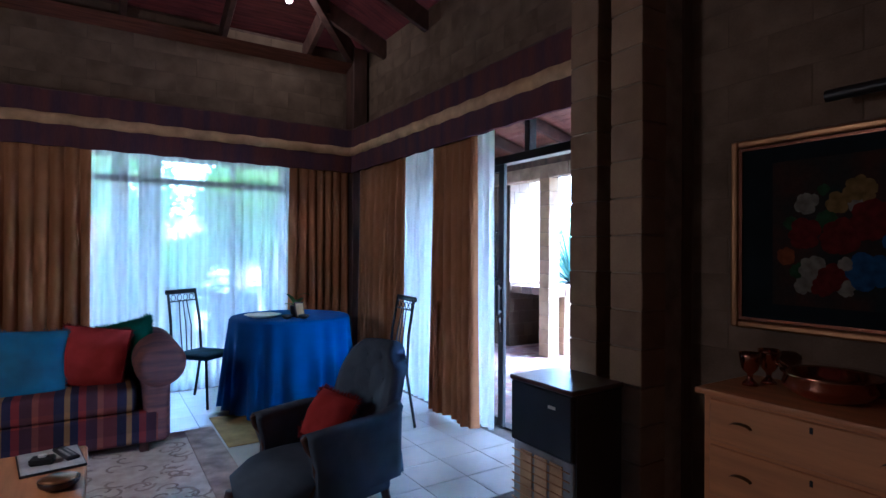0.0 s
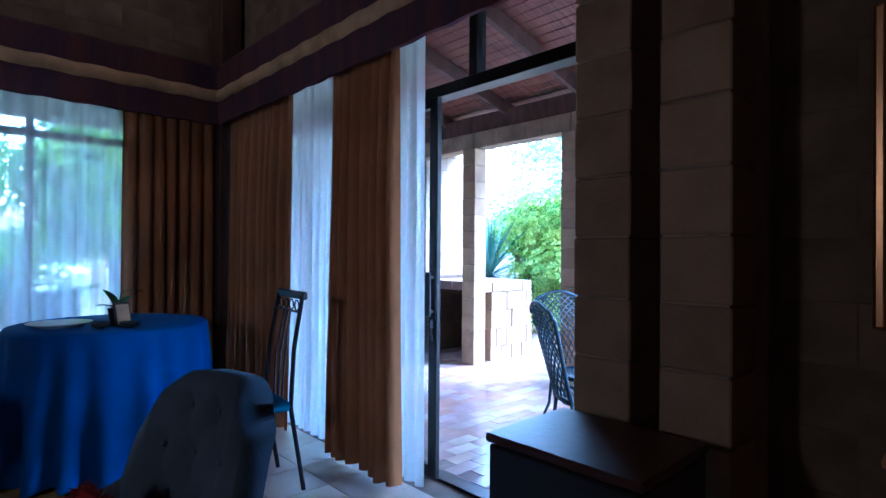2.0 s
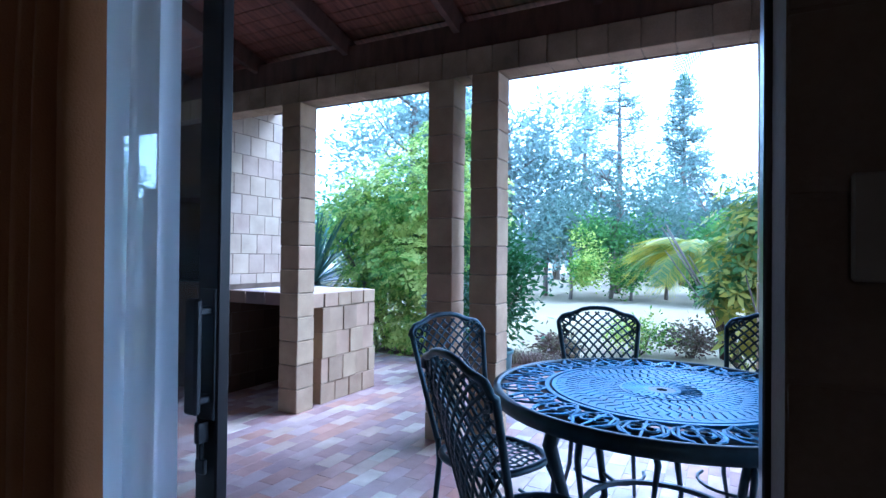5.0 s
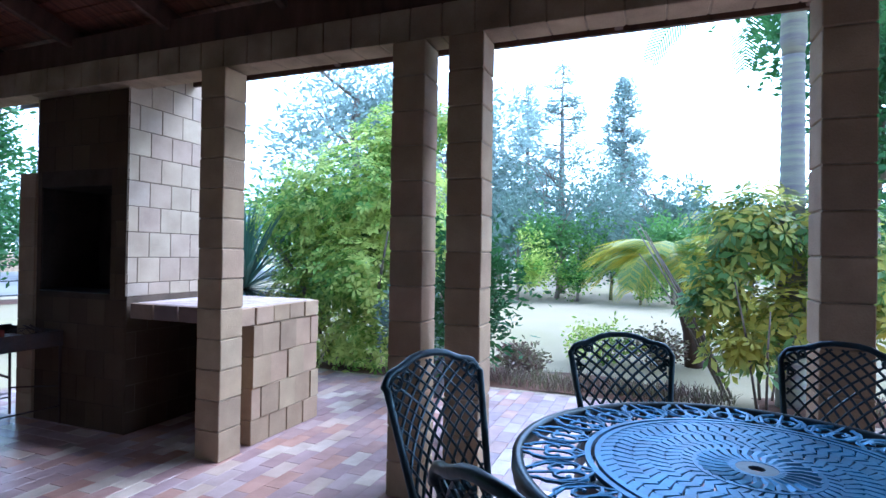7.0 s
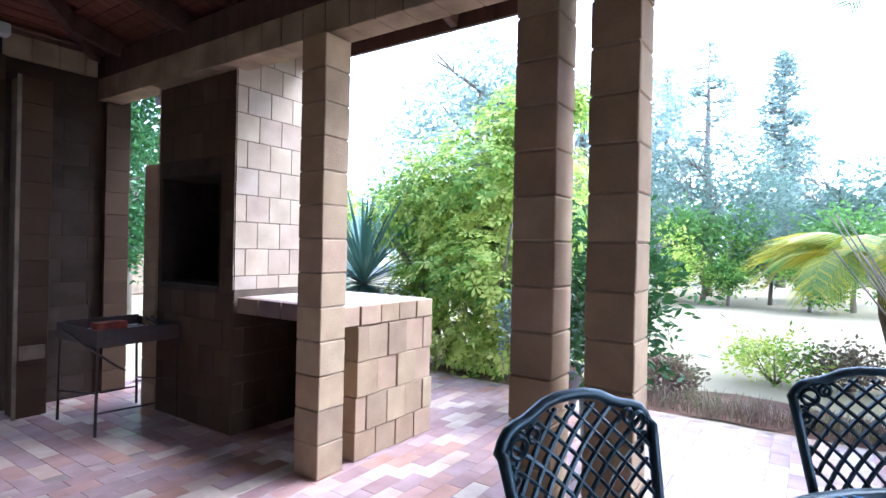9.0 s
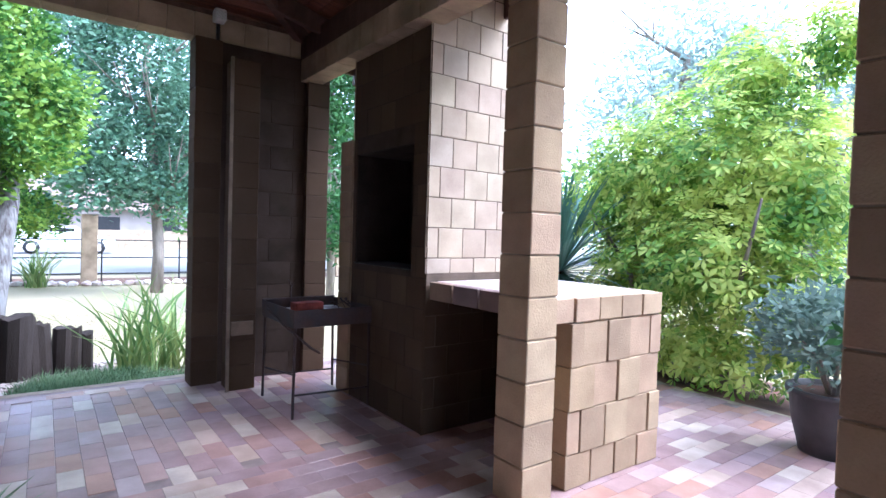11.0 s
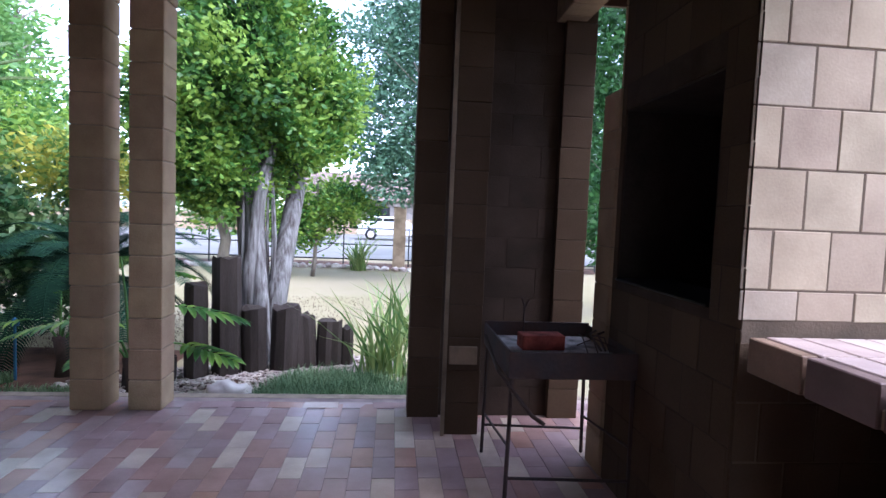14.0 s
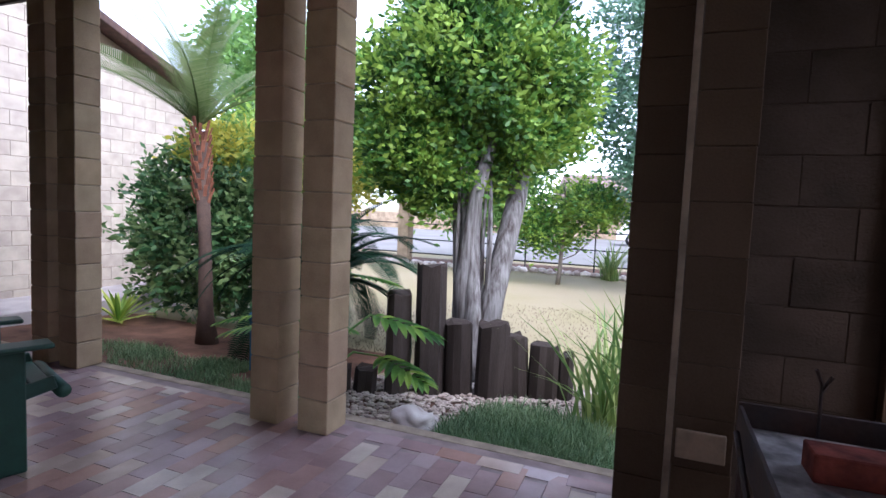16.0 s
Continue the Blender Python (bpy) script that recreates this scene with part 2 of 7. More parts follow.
gx, gy = steps(-8, 22), steps(-6, 24)
bm = sheet([[(x, y, gh(x, y) - (0.25 if x < 8.0 and y < 8.8 else 0)) for x in gx] for y in gy])
bmesh.ops.reverse_faces(bm, faces=bm.faces)
bmesh.ops.recalc_face_normals(bm, faces=bm.faces)
GROUND = solid("ground", bm, M_LAWN, "pale dry lawn around the house", kind="structure")
bm = sheet([[(x, y, gh(x, y) + 0.045 - .06 * (y > 11.5 or (x > 2.2 and y > 10.6))) for x in [-2.2 + .3 * i for i in range(26)]] for y in [9.0 + .15 * i for i in range(19)]])
solid("ground_bed", bm, M_SOIL, "bare reddish soil of the planting bed beside the paving", kind="structure")
bm = sheet([[(x + .25 * math.sin(y * 2), y, gh(x, y) + 0.012) for x in [8.15, 8.6, 9.1, 9.5]] for y in [-4 + .4 * i for i in range(31)]])
solid("ground_bed", bm, M_SOIL, "strip of dark soil and dry weeds along the paving", kind="structure")
bm = sheet([[(x, y + .3 * math.sin(x * .7), gh(x, y) + 0.02) for x in [-9 + i for i in range(26)]] for y in (21.2, 22, 23)])
solid("ground_bed", bm, M_SOIL, "far planting bed in front of the boundary fence", kind="structure")

# ---- floors under the pieces ----
solid("floor", box(-4.2, 3.06, -4.2, 6.6, -0.3, -0.006), M_GROUT, "pale ceramic tiled floor of the sitting room", kind="structure")
FLOOR = bpy.data.objects["floor"]
PATIO = solid("pavement", box(-6.5, 8.1, 6.65, 8.94, -0.3, -0.0035), M_SAND, "covered patio paved with red and purple clay bricks", kind="structure")
PATIO_E = solid("pavement", box(3.06, 8.1, -4.0, 6.65, -0.3, -0.0035), M_SAND, "covered patio paved with red and purple clay bricks", kind="structure")
solid("kerb", box(-6.5, 8.16, 8.94, 9.04, -0.3, -0.004, .01), M_MORTAR, "worn cement edging of the paving", kind="structure")
solid("kerb", box(8.1, 8.2, -4, 8.94, -0.3, -0.004, .01), M_MORTAR, "worn cement edging of the paving", kind="structure")


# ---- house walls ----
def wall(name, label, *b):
    return solid(name, box(*b), M_WALL_DIM, label, kind="structure")


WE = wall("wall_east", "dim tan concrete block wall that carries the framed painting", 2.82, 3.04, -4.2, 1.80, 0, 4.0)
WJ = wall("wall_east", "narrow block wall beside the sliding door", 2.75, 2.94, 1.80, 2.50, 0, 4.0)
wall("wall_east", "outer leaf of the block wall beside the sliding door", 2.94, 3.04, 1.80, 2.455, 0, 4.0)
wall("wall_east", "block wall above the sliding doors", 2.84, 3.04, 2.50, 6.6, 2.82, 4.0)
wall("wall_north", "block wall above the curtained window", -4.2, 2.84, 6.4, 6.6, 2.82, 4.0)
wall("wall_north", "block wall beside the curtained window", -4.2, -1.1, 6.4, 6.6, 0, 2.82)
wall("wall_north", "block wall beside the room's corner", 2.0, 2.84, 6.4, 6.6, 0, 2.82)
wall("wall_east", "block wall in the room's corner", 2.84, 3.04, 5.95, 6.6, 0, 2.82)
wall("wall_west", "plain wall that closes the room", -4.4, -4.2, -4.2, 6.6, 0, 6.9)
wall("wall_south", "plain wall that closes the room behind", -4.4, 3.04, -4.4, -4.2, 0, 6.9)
solid("corner_post", box(2.62, 2.80, 6.12, 6.36, 0, 4.0, .006), M_BEAM, "dark timber post in the corner of the room", kind="structure")

# joints cut in the dim inner wall: each block is proud of the mortar
COURSE = 0.2
BLOCK_ME = mesh("block", box(-.1025, .1025, -.1025, .1025, 0.003, COURSE - 0.004, bevel=0.005), M_BLOCK)


PIECES = {}


def piece(w, h, d, mat):
    """A block of a given face and depth, its mesh shared by all that are alike."""
    k = (round(w, 3), round(h, 3), round(d, 3), mat.name)
    if k not in PIECES:
        PIECES[k] = mesh("block", box(.002, w - .002, .002, h - .002, 0, d, min(.0035, d * .6)), mat)
    return PIECES[k]


def facing(name, label, m, w, h, holes=(), long=.4, mat=None, depth=.009, row=.2, z0=0, phase=0, kind="structure", parent=None):
    """A skin of staggered blocks on a wall, in the plane of m (x along it, y up, z out); each block is a part."""
    p = parent or tagged(new(name), label, kind=kind)
    if not parent:
        p.matrix_basis = m
    at = m if parent else Matrix()
    for r in range(round((h - z0) / row)):
        x = -((r + phase) % 2) * long / 2
        while x < w - .02:
            a, b, z = max(0, x), min(w, x + long), z0 + r * row
            cuts = [q for q in holes if a < q[1] - .01 and b > q[0] + .01 and z < q[3] - .01 and z + row > q[2] + .01]
            for q in cuts:
                if a < q[0] - .03:
                    b = min(b, q[0])
                elif b > q[1] + .03:
                    a = max(a, q[1])
                else:
                    b = a
            if b - a > .03:
                part("block", piece(b - a, row, depth, mat or M_BLOCK), None, p, at=at @ pose(a, z, random.uniform(-.003, .001)))
            x += long
    return p


# same tan block as outdoors, darkened in colour for the dim room
M_BLOCK_IN_DIM = material("dimmed_inner_block", (0.19, 0.132, 0.088), rough=0.93, scale=4, fine=100, bump=0.5, var=0.25)
facing("wall_blocks", "tan concrete blocks of the wall behind the chest", Matrix(((0, 0, -1, 2.82), (-1, 0, 0, 1.79), (0, 1, 0, 0), (0, 0, 0, 1))), 3.2, 4.0, mat=M_BLOCK_IN_DIM, depth=.003)
facing("wall_blocks", "tan concrete blocks above the window", Matrix(((1, 0, 0, -4.1), (0, 0, -1, 6.4), (0, 1, 0, 2.8), (0, 0, 0, 1))), 6.7, 1.2, mat=M_BLOCK_IN_DIM, depth=.003)
facing("wall_blocks", "tan concrete blocks above the sliding door", Matrix(((0, 0, -1, 2.84), (-1, 0, 0, 6.3), (0, 1, 0, 2.8), (0, 0, 0, 1))), 3.8, 1.2, mat=M_BLOCK_IN_DIM, depth=.003)
facing("wall_blocks", "tan concrete blocks beside the door", Matrix(((0, 0, -1, 2.75), (-1, 0, 0, 2.50), (0, 1, 0, 0), (0, 0, 0, 1))), .22, 4.0, long=.3, mat=M_BLOCK_IN_DIM, depth=.003)


def pillar(label, x0, y0, h=2.6, w=0.205, group="block pillars of the patio", me=None, core=None):
    p = thing("pillar", label, "pillar", (x0 + w / 2, y0 + w / 2, 0), group=group)
    for i in range(round(h / COURSE)):
        part("block", me or BLOCK_ME, None, p, at=pose(random.uniform(-.002, .002), random.uniform(-.002, .002), i * COURSE, 0, 0, random.choice((0, 90, 180, 270)) + random.uniform(-.5, .5)))
    part("mortar", box(-w / 2 + .009, w / 2 - .009, -w / 2 + .009, w / 2 - .009, 0, h), core or M_MORTAR, p)
    return p


OUT = "square patio pillar of stacked tan concrete blocks"
for x, y in ((5.465, 5.695), (5.48, 4.28), (5.48, 3.935), (5.48, 2.19), (5.48, 1.85), (5.48, .2), (2.485, 8.67), (2.84, 8.67), (.17, 8.8), (.5, 8.8), (-2.1, 8.8)):
    pillar(OUT, x, y, 2.8 if y > 8.6 else 2.6)
# mortar and blocks of the corner pillars: shade put into their colour
M_MORTAR_SHADED = material("shaded_mortar", (.055, .038, .028), rough=.95, scale=9, fine=120, bump=.4)
SHADED_ME = mesh("block", box(-.1025, .1025, -.1025, .1025, 0.001, COURSE - 0.002, bevel=0.003), M_BLOCK_SHADED)
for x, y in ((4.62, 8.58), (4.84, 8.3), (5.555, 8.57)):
    pillar("square patio pillar of blocks coloured dark for shade beside the barbecue", x, y, 2.8 if y > 8.5 else 2.6, me=SHADED_ME, core=M_MORTAR_SHADED)
# pillar block toned down and warmed for the room's weak lamplight
M_BLOCK_ROOM_DIM = tinted("dimmed_room_block", [(.31, .205, .125), (.29, .19, .118), (.33, .22, .135), (.275, .18, .11)], rough=.92, scale=5, fine=110, bump=.5, var=.22)
ROOM_ME = mesh("block", box(-.1025, .1025, -.1025, .1025, 0.003, COURSE - 0.004, bevel=0.005), M_BLOCK_ROOM_DIM)
pillar("square block pillar that stands proud of the wall inside the room", 2.38, 2.10, 4.0, me=ROOM_ME, group="block pillars inside the room")
pillar("square block pillar that stands proud of the wall inside the room", 2.38, 1.80, 4.0, me=ROOM_ME, group="block pillars inside the room")
solid("wall_recess", box(2.58, 2.74, 1.81, 2.28, 0, 4.0), M_MORTAR, "dark recess behind the paired pillars", kind="structure")
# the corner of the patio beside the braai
# deepest shade of the corner, painted into the block colour
M_BLOCK_DEEP_SHADE = material("deep_shade_block", (0.055, 0.038, 0.029), rough=0.95, scale=3, fine=100, bump=0.5, var=0.3)
facing("wall_patio", "dark block wall between the corner pillars", Matrix(((1, 0, 0, 5.04), (0, 0, -1, 8.62), (0, 1, 0, 0), (0, 0, 0, 1))), .51, 2.8, mat=M_BLOCK_DEEP_SHADE, depth=.003)
solid("wall_patio", box(4.83, 5.56, 8.622, 8.74, 0, 2.8), M_BLOCK_DEEP_SHADE, "block wall between the corner pillars", kind="structure")
M_JAMB = material("jamb_wood", (0.22, 0.16, 0.11), rough=0.8, fine=60, var=0.3)
JAMB = thing("timber_jamb", "pale timber strip fixed along the edge of a block pillar", "trim", (4.825, 8.285, 0))
part("strip", box(-.012, .012, -.01, .01, 0.0, 2.6, .002), M_JAMB, JAMB)


def lintel(x0, x1, y0, y1, along, z0=2.6):
    bm, n = bmesh.new(), 0
    a0, a1 = (x0, x1) if along == "x" else (y0, y1)
    v = a0
    while v < a1 - .02:
        e = min(a1, v + .195)
        b = (v + .003, e - .003, y0, y1) if along == "x" else (x0, x1, v + .003, e - .003)
        box(*b, z0 + .005, z0 + .195, .005, bm)
        v, n = e, n + 1
    ob = solid("lintel", bm, M_BLOCK_JOINED, "long lintel of upright tan blocks over the pillars", kind="structure")
    bm = box(x0 + .012, x1 - .012, y0 + .012, y1 - .012, z0 + .008, z0 + .19)
    solid("lintel_core", bm, M_MORTAR, "cement core of the lintel", kind="structure")


M_BLOCK_JOINED = material("block_joined", (0.37, 0.28, 0.19), rough=0.92, scale=4, fine=100, bump=0.5, var=0.25)
lintel(5.5, 5.69, -4, 8.78, "y")
lintel(-6.5, 5.5, 8.62, 8.81, "x", 2.8)
solid("wall_plate", box(5.52, 5.67, -4, 8.8, 2.8, 3.0), M_BEAM, "dark timber plate above the lintel", kind="structure")
solid("wall_plate", box(-6.5, 5.5, 8.64, 8.79, 2.995, 3.04), M_BEAM, "dark timber plate above the lintel", kind="structure")


def roof_z(x, y):
    return 3.0 + .25 * min(5.6 - x, 8.75 - y)


bm = bmesh.new()
x = 3.06
while x < 6.25:
    y1 = min(9.0, 8.75 - (5.6 - x)) if x < 5.6 else 9.0
    z = roof_z(x, -4)
    m = Matrix.Translation((x + .055, 0, z)) @ Matrix.Rotation(math.atan(.25), 4, "Y")
    box(-.053, .053, -4, y1, .07, .09, .002, bm, m=m)
    x += .11
y = 6.62
while y < 8.92:
    x1 = min(6.2, 5.6 - (8.75 - y)) if y < 8.75 else 6.2
    m = Matrix.Translation((0, y + .055, roof_z(-6, y))) @ Matrix.Rotation(-math.atan(.25), 4, "X")
    box(-6.5, x1, -.053, .053, .07, .09, .002, bm, m=m)
    y += .11
# roofing above the boards keeps the sky out
vs = [bm.verts.new(p) for p in ((3.0, 6.15, roof_z(3.0, -4) + .16), (6.25, 9.0, 3.0 - .0625 + .16), (6.25, -4, 3.0 - .1625 + .16), (3.0, -4, roof_z(3.0, -4) + .16), (-6.5, 6.15, roof_z(3.0, -4) + .16), (-6.5, 9.0, 3.0 - .0625 + .16))]
bm.faces.new((vs[0], vs[1], vs[2], vs[3])), bm.faces.new((vs[0], vs[4], vs[5], vs[1]))
solid("ceiling", bm, M_WOODCEIL, "red-brown boarded ceiling of the patio", kind="structure")


def rafter(x0, y0, x1, y1, label, top=0, w=.05, h=.15, zf=None, ext=0):
    f = zf or roof_z
    a, b = Vector((x0, y0, f(x0, y0) + top)), Vector((x1, y1, f(x1, y1) + top))
    d = b - a
    bm = box(0, d.length, -w / 2, w / 2, -h, 0, .004)
    ob = tagged(new("rafter", mesh("rafter", bm, M_BEAM)), label, kind="structure")
    ob.matrix_basis = Matrix.Translation(a) @ Matrix.Rotation(math.atan2(d.y, d.x), 4, "Z") @ Matrix.Rotation(-math.asin(d.z / d.length), 4, "Y")
    return ob


for i in range(13):
    y = -3.72 + 1.0 * i
    rafter(max(3.06, 5.6 - (8.75 - y)), y, 6.2, y, "dark timber rafter under the patio ceiling", .07)
for i in range(10):
    x = -5.9 + 1.0 * i
    rafter(x, 8.97, x, 6.65, "dark timber rafter under the patio ceiling", .07)
rafter(5.82, 8.97, 3.1, 6.25, "dark hip rafter under the patio ceiling", .07, w=.07)
solid("fascia", box(6.2, 6.23, -4, 9.0, 2.78, 3.0), M_BEAM, "dark timber fascia board", kind="structure")
solid("fascia", box(-6.5, 6.2, 8.98, 9.01, 2.88, 3.05), M_BEAM, "dark timber fascia board", kind="structure")


# ---- the room's own ceiling ----
def room_z(x, y):
    return 3.95 + .42 * min(2.9 - x, 6.5 - y, 7 + min(0, y - 0))


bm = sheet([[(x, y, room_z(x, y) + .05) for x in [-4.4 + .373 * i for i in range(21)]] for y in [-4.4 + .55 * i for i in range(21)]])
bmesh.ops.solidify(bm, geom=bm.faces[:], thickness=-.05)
solid("ceiling", bm, M_ROOMCEIL_DIM, "dim red-brown boarded ceiling of the sitting room", kind="structure")
for i in range(7):
    y = 5.7 - .95 * i
    rafter(2.9, y, -1.5, y + 0, "dark timber rafter of the sitting room", 0, w=.06, h=.2, zf=lambda x, y: 3.95 + .42 * (2.9 - x) if 2.9 - x < 6.5 - y else 3.95 + .42 * (6.5 - y)) if i > 3 else rafter(2.9, y, 2.9 - (6.5 - y), y, "dark timber rafter of the sitting room", 0, w=.06, h=.2, zf=lambda x, y: 3.95 + .42 * (2.9 - x))
for i in range(6):
    x = 2.1 - .95 * i
    rafter(x, 6.5, x, 6.5 - (2.9 - x), "dark timber rafter of the sitting room", 0, w=.06, h=.2, zf=lambda x, y: 3.95 + .42 * (6.5 - y))
rafter(2.9, 6.5, -1.0, 2.6, "dark hip rafter of the sitting room", 0, w=.08, h=.24, zf=lambda x, y: 3.95 + .42 * (2.9 - x))
solid("wall_west", box(-4.4, 3.04, 6.42, 6.6, 4.0, 4.05), M_BEAM, "timber plate on the wall", kind="structure")

# ---- doors and windows of the room ----
def glass(name="glass"):
    m = bpy.data.materials.new(name)
    m.use_nodes = True
    n, l = m.node_tree.nodes, m.node_tree.links
    g, t, mix, fr, pw, ad = n.new("ShaderNodeBsdfGlossy"), n.new("ShaderNodeBsdfTransparent"), n.new("ShaderNodeMixShader"), n.new("ShaderNodeLayerWeight"), n.new("ShaderNodeMath"), n.new("ShaderNodeMath")
    g.inputs["Roughness"].default_value = 0.02
    t.inputs[0].default_value = (.94, .97, .97, 1)
    fr.inputs[0].default_value = 0.5
    pw.operation, pw.inputs[1].default_value, ad.operation, ad.inputs[1].default_value, ad.inputs[2].default_value = "POWER", 5.0, "MULTIPLY_ADD", .8, .03
    l.new(fr.outputs[1], pw.inputs[0]), l.new(pw.outputs[0], ad.inputs[0])
    l.new(ad.outputs[0], mix.inputs[0]), l.new(t.outputs[0], mix.inputs[1]), l.new(g.outputs[0], mix.inputs[2])
    l.new(mix.outputs[0], n["Material Output"].inputs[0])
    return m


M_GLASS = glass()


def sheer_mat(lo, hi):
    m = bpy.data.materials.new("sheer")
    m.use_nodes = True
    n, l = m.node_tree.nodes, m.node_tree.links
    t, tr, df, a, b = n.new("ShaderNodeBsdfTransparent"), n.new("ShaderNodeBsdfTranslucent"), n.new("ShaderNodeBsdfDiffuse"), n.new("ShaderNodeMixShader"), n.new("ShaderNodeMixShader")
    wv = n.new("ShaderNodeTexWave")
    tc = n.new("ShaderNodeTexCoord")
    wv.inputs["Scale"].default_value, wv.inputs["Distortion"].default_value = 3.0, 3.0
    mr = n.new("ShaderNodeMapRange")
    mr.inputs[3].default_value, mr.inputs[4].default_value = lo, hi
    l.new(tc.outputs["Object"], wv.inputs["Vector"]), l.new(wv.outputs[0], mr.inputs[0])
    tr.inputs[0].default_value = df.inputs[0].default_value = (.88, .93, .97, 1)
    a.inputs[0].default_value = .25
    l.new(tr.outputs[0], a.inputs[1]), l.new(df.outputs[0], a.inputs[2])
    l.new(mr.outputs[0], b.inputs[0]), l.new(t.outputs[0], b.inputs[1]), l.new(a.outputs[0], b.inputs[2])
    l.new(b.outputs[0], n["Material Output"].inputs[0])
    return m


M_SHEER, M_SHEER_DOOR = sheer_mat(.58, .70), sheer_mat(.80, .9)


def bars(parent, name, boxes, mat, bevel=.003):
    for b in boxes:
        part(name, box(*b, bevel), mat, parent)


# window wall, north: a frame with a transom and four mullions
WIN = tagged(new("window_1"), "wide dark aluminium window with a row of small top lights", "window", kind="structure")
WIN.location = (0, 6.5, 0)
bars(WIN, "window_frame", [(-1.1, 2.0, -.03, .03, 2.76, 2.82), (-1.1, 2.0, -.03, .03, 0, .06), (-1.1, -1.05, -.03, .03, .06, 2.76), (1.95, 2.0, -.03, .03, .06, 2.76), (-1.05, 1.95, -.025, .025, 2.22, 2.28)], M_ALU)
for x in (-.3, .55, 1.3):
    part("mullion", box(x - .025, x + .025, -.024, .024, .06, 2.22, .003), M_ALU, WIN)
    part("mullion", box(x - .025, x + .025, -.024, .024, 2.28, 2.76, .003), M_ALU, WIN)
for a, b in ((-1.05, -.325), (-.275, .525), (.575, 1.275), (1.325, 1.95)):
    for z0, z1 in ((.06, 2.22), (2.28, 2.76)):
        part("pane", box(a, b, -.003, .003, z0, z1), M_GLASS, WIN)

# sliding door in the east wall
DOOR = tagged(new("door_1"), "dark bronze aluminium sliding door that stands half open", "sliding door", kind="structure")
DOOR.location = (3.0, 0, 0)
bars(DOOR, "door_frame", [(-.05, .05, 2.46, 2.51, 0, 2.82), (-.05, .05, 5.9, 5.95, 0, 2.82), (-.05, .05, 2.51, 5.9, 2.27, 2.34), (-.05, .05, 2.51, 5.9, 2.76, 2.82), (-.05, .05, 2.51, 5.9, -.004, .015)], M_ALU)
for y in (3.35, 4.55):
    part("mullion", box(-.04, .04, y - .03, y + .03, 2.34, 2.76, .003), M_ALU, DOOR)
for a, b in ((2.51, 3.32), (3.38, 4.52), (4.58, 5.9)):
    part("pane", box(-.003, .003, a, b, 2.34, 2.76), M_GLASS, DOOR)
LEAF = part("sliding_leaf", box(-.045, -.01, 3.60, 3.67, .02, 2.26, .004), M_ALU, DOOR, "sliding leaf pushed aside")
bars(LEAF, "rail", [(-.045, -.01, 3.67, 4.80, 2.2, 2.26), (-.045, -.01, 3.67, 4.80, .02, .09), (-.045, -.01, 4.80, 4.86, .02, 2.26)], M_ALU)
part("pane", box(-.03, -.025, 3.67, 4.80, .09, 2.2), M_GLASS, LEAF)
bm = box(-.085, -.045, 3.615, 3.645, 1.19, 1.21, .004)
box(-.085, -.045, 3.615, 3.645, .99, 1.01, .004, bm), box(-.095, -.075, 3.61, 3.65, .97, 1.23, .006, bm), box(-.05, -.044, 3.605, 3.655, .95, 1.25, .002, bm)
part("handle", bm, M_BLACK, LEAF, "black pull handle")
bm = box(-.075, -.045, 3.622, 3.638, .90, .95, .003)
tube([(-.06, 3.63, .90), (-.06, 3.63, .86)], .006, bm), box(-.066, -.054, 3.615, 3.645, .83, .865, .003, bm)
part("key", bm, M_BLACK, LEAF, "key left hanging in the lock")
LEAF.location = (-.045, -.02, 0)
FIX = part("fixed_leaf", box(.012, .045, 4.80, 4.86, .02, 2.26, .004), M_ALU, DOOR)
part("pane", box(.02, .025, 4.86, 5.9, .02, 2.26), M_GLASS, FIX)


# ---- curtains ----
def curtain(name, label, x0, y0, x1, y1, z0, z1, mat, folds, amp, gather=1.0, cat="curtain", seed=0, group=""):
    """Hanging cloth from one point to another, pleated at its head, its folds uneven lower down."""
    rnd = random.Random(seed)
    n = folds * 8
    L = math.hypot(x1 - x0, y1 - y0)
    ux, uy = (x1 - x0) / L, (y1 - y0) / L
    ph = [rnd.uniform(-.9, .9) for _ in range(folds + 2)]
    rows = []
    for j in range(15):
        v = j / 14
        z = z1 + (z0 - z1) * v
        row = []
        for i in range(n + 1):
            u = i / n
            k = u * folds
            p = ph[int(k)] * (1 - k % 1) + ph[int(k) + 1] * (k % 1)
            a = amp * (.35 + .65 * min(1, v * 3)) * (1 + .35 * math.sin(k * 1.7 + seed))
            d = a * math.sin(2 * math.pi * k + p * (.3 + v)) + .12 * amp * math.sin(11 * k + 5 * v)
            s = (u - .5) * L * (1 + (gather - 1) * v) + L / 2 + .25 * amp * math.cos(2 * math.pi * k + p)
            row.append((x0 + ux * s - uy * d, y0 + uy * s + ux * d, z + (.012 * math.sin(9 * u + seed) if j == 14 else 0)))
        rows.append(row)
    c = Vector(((x0 + x1) / 2, (y0 + y1) / 2, z0))
    bm = sheet([[Vector(p) - c for p in r] for r in rows])
    return solid(name, bm, mat, label, cat, smooth=True, at=tuple(c), group=group)


GOLD = "heavy gold curtain in deep folds"
curtain("curtain", GOLD + " at the wide window", -1.1, 6.27, -.06, 6.27, .03, 2.56, M_CURT, 9, .045, seed=1, group="gold curtains")
curtain("curtain", GOLD + " between wide window and corner", 1.88, 6.27, 2.6, 6.25, .03, 2.56, M_CURT, 7, .045, seed=2, group="gold curtains")
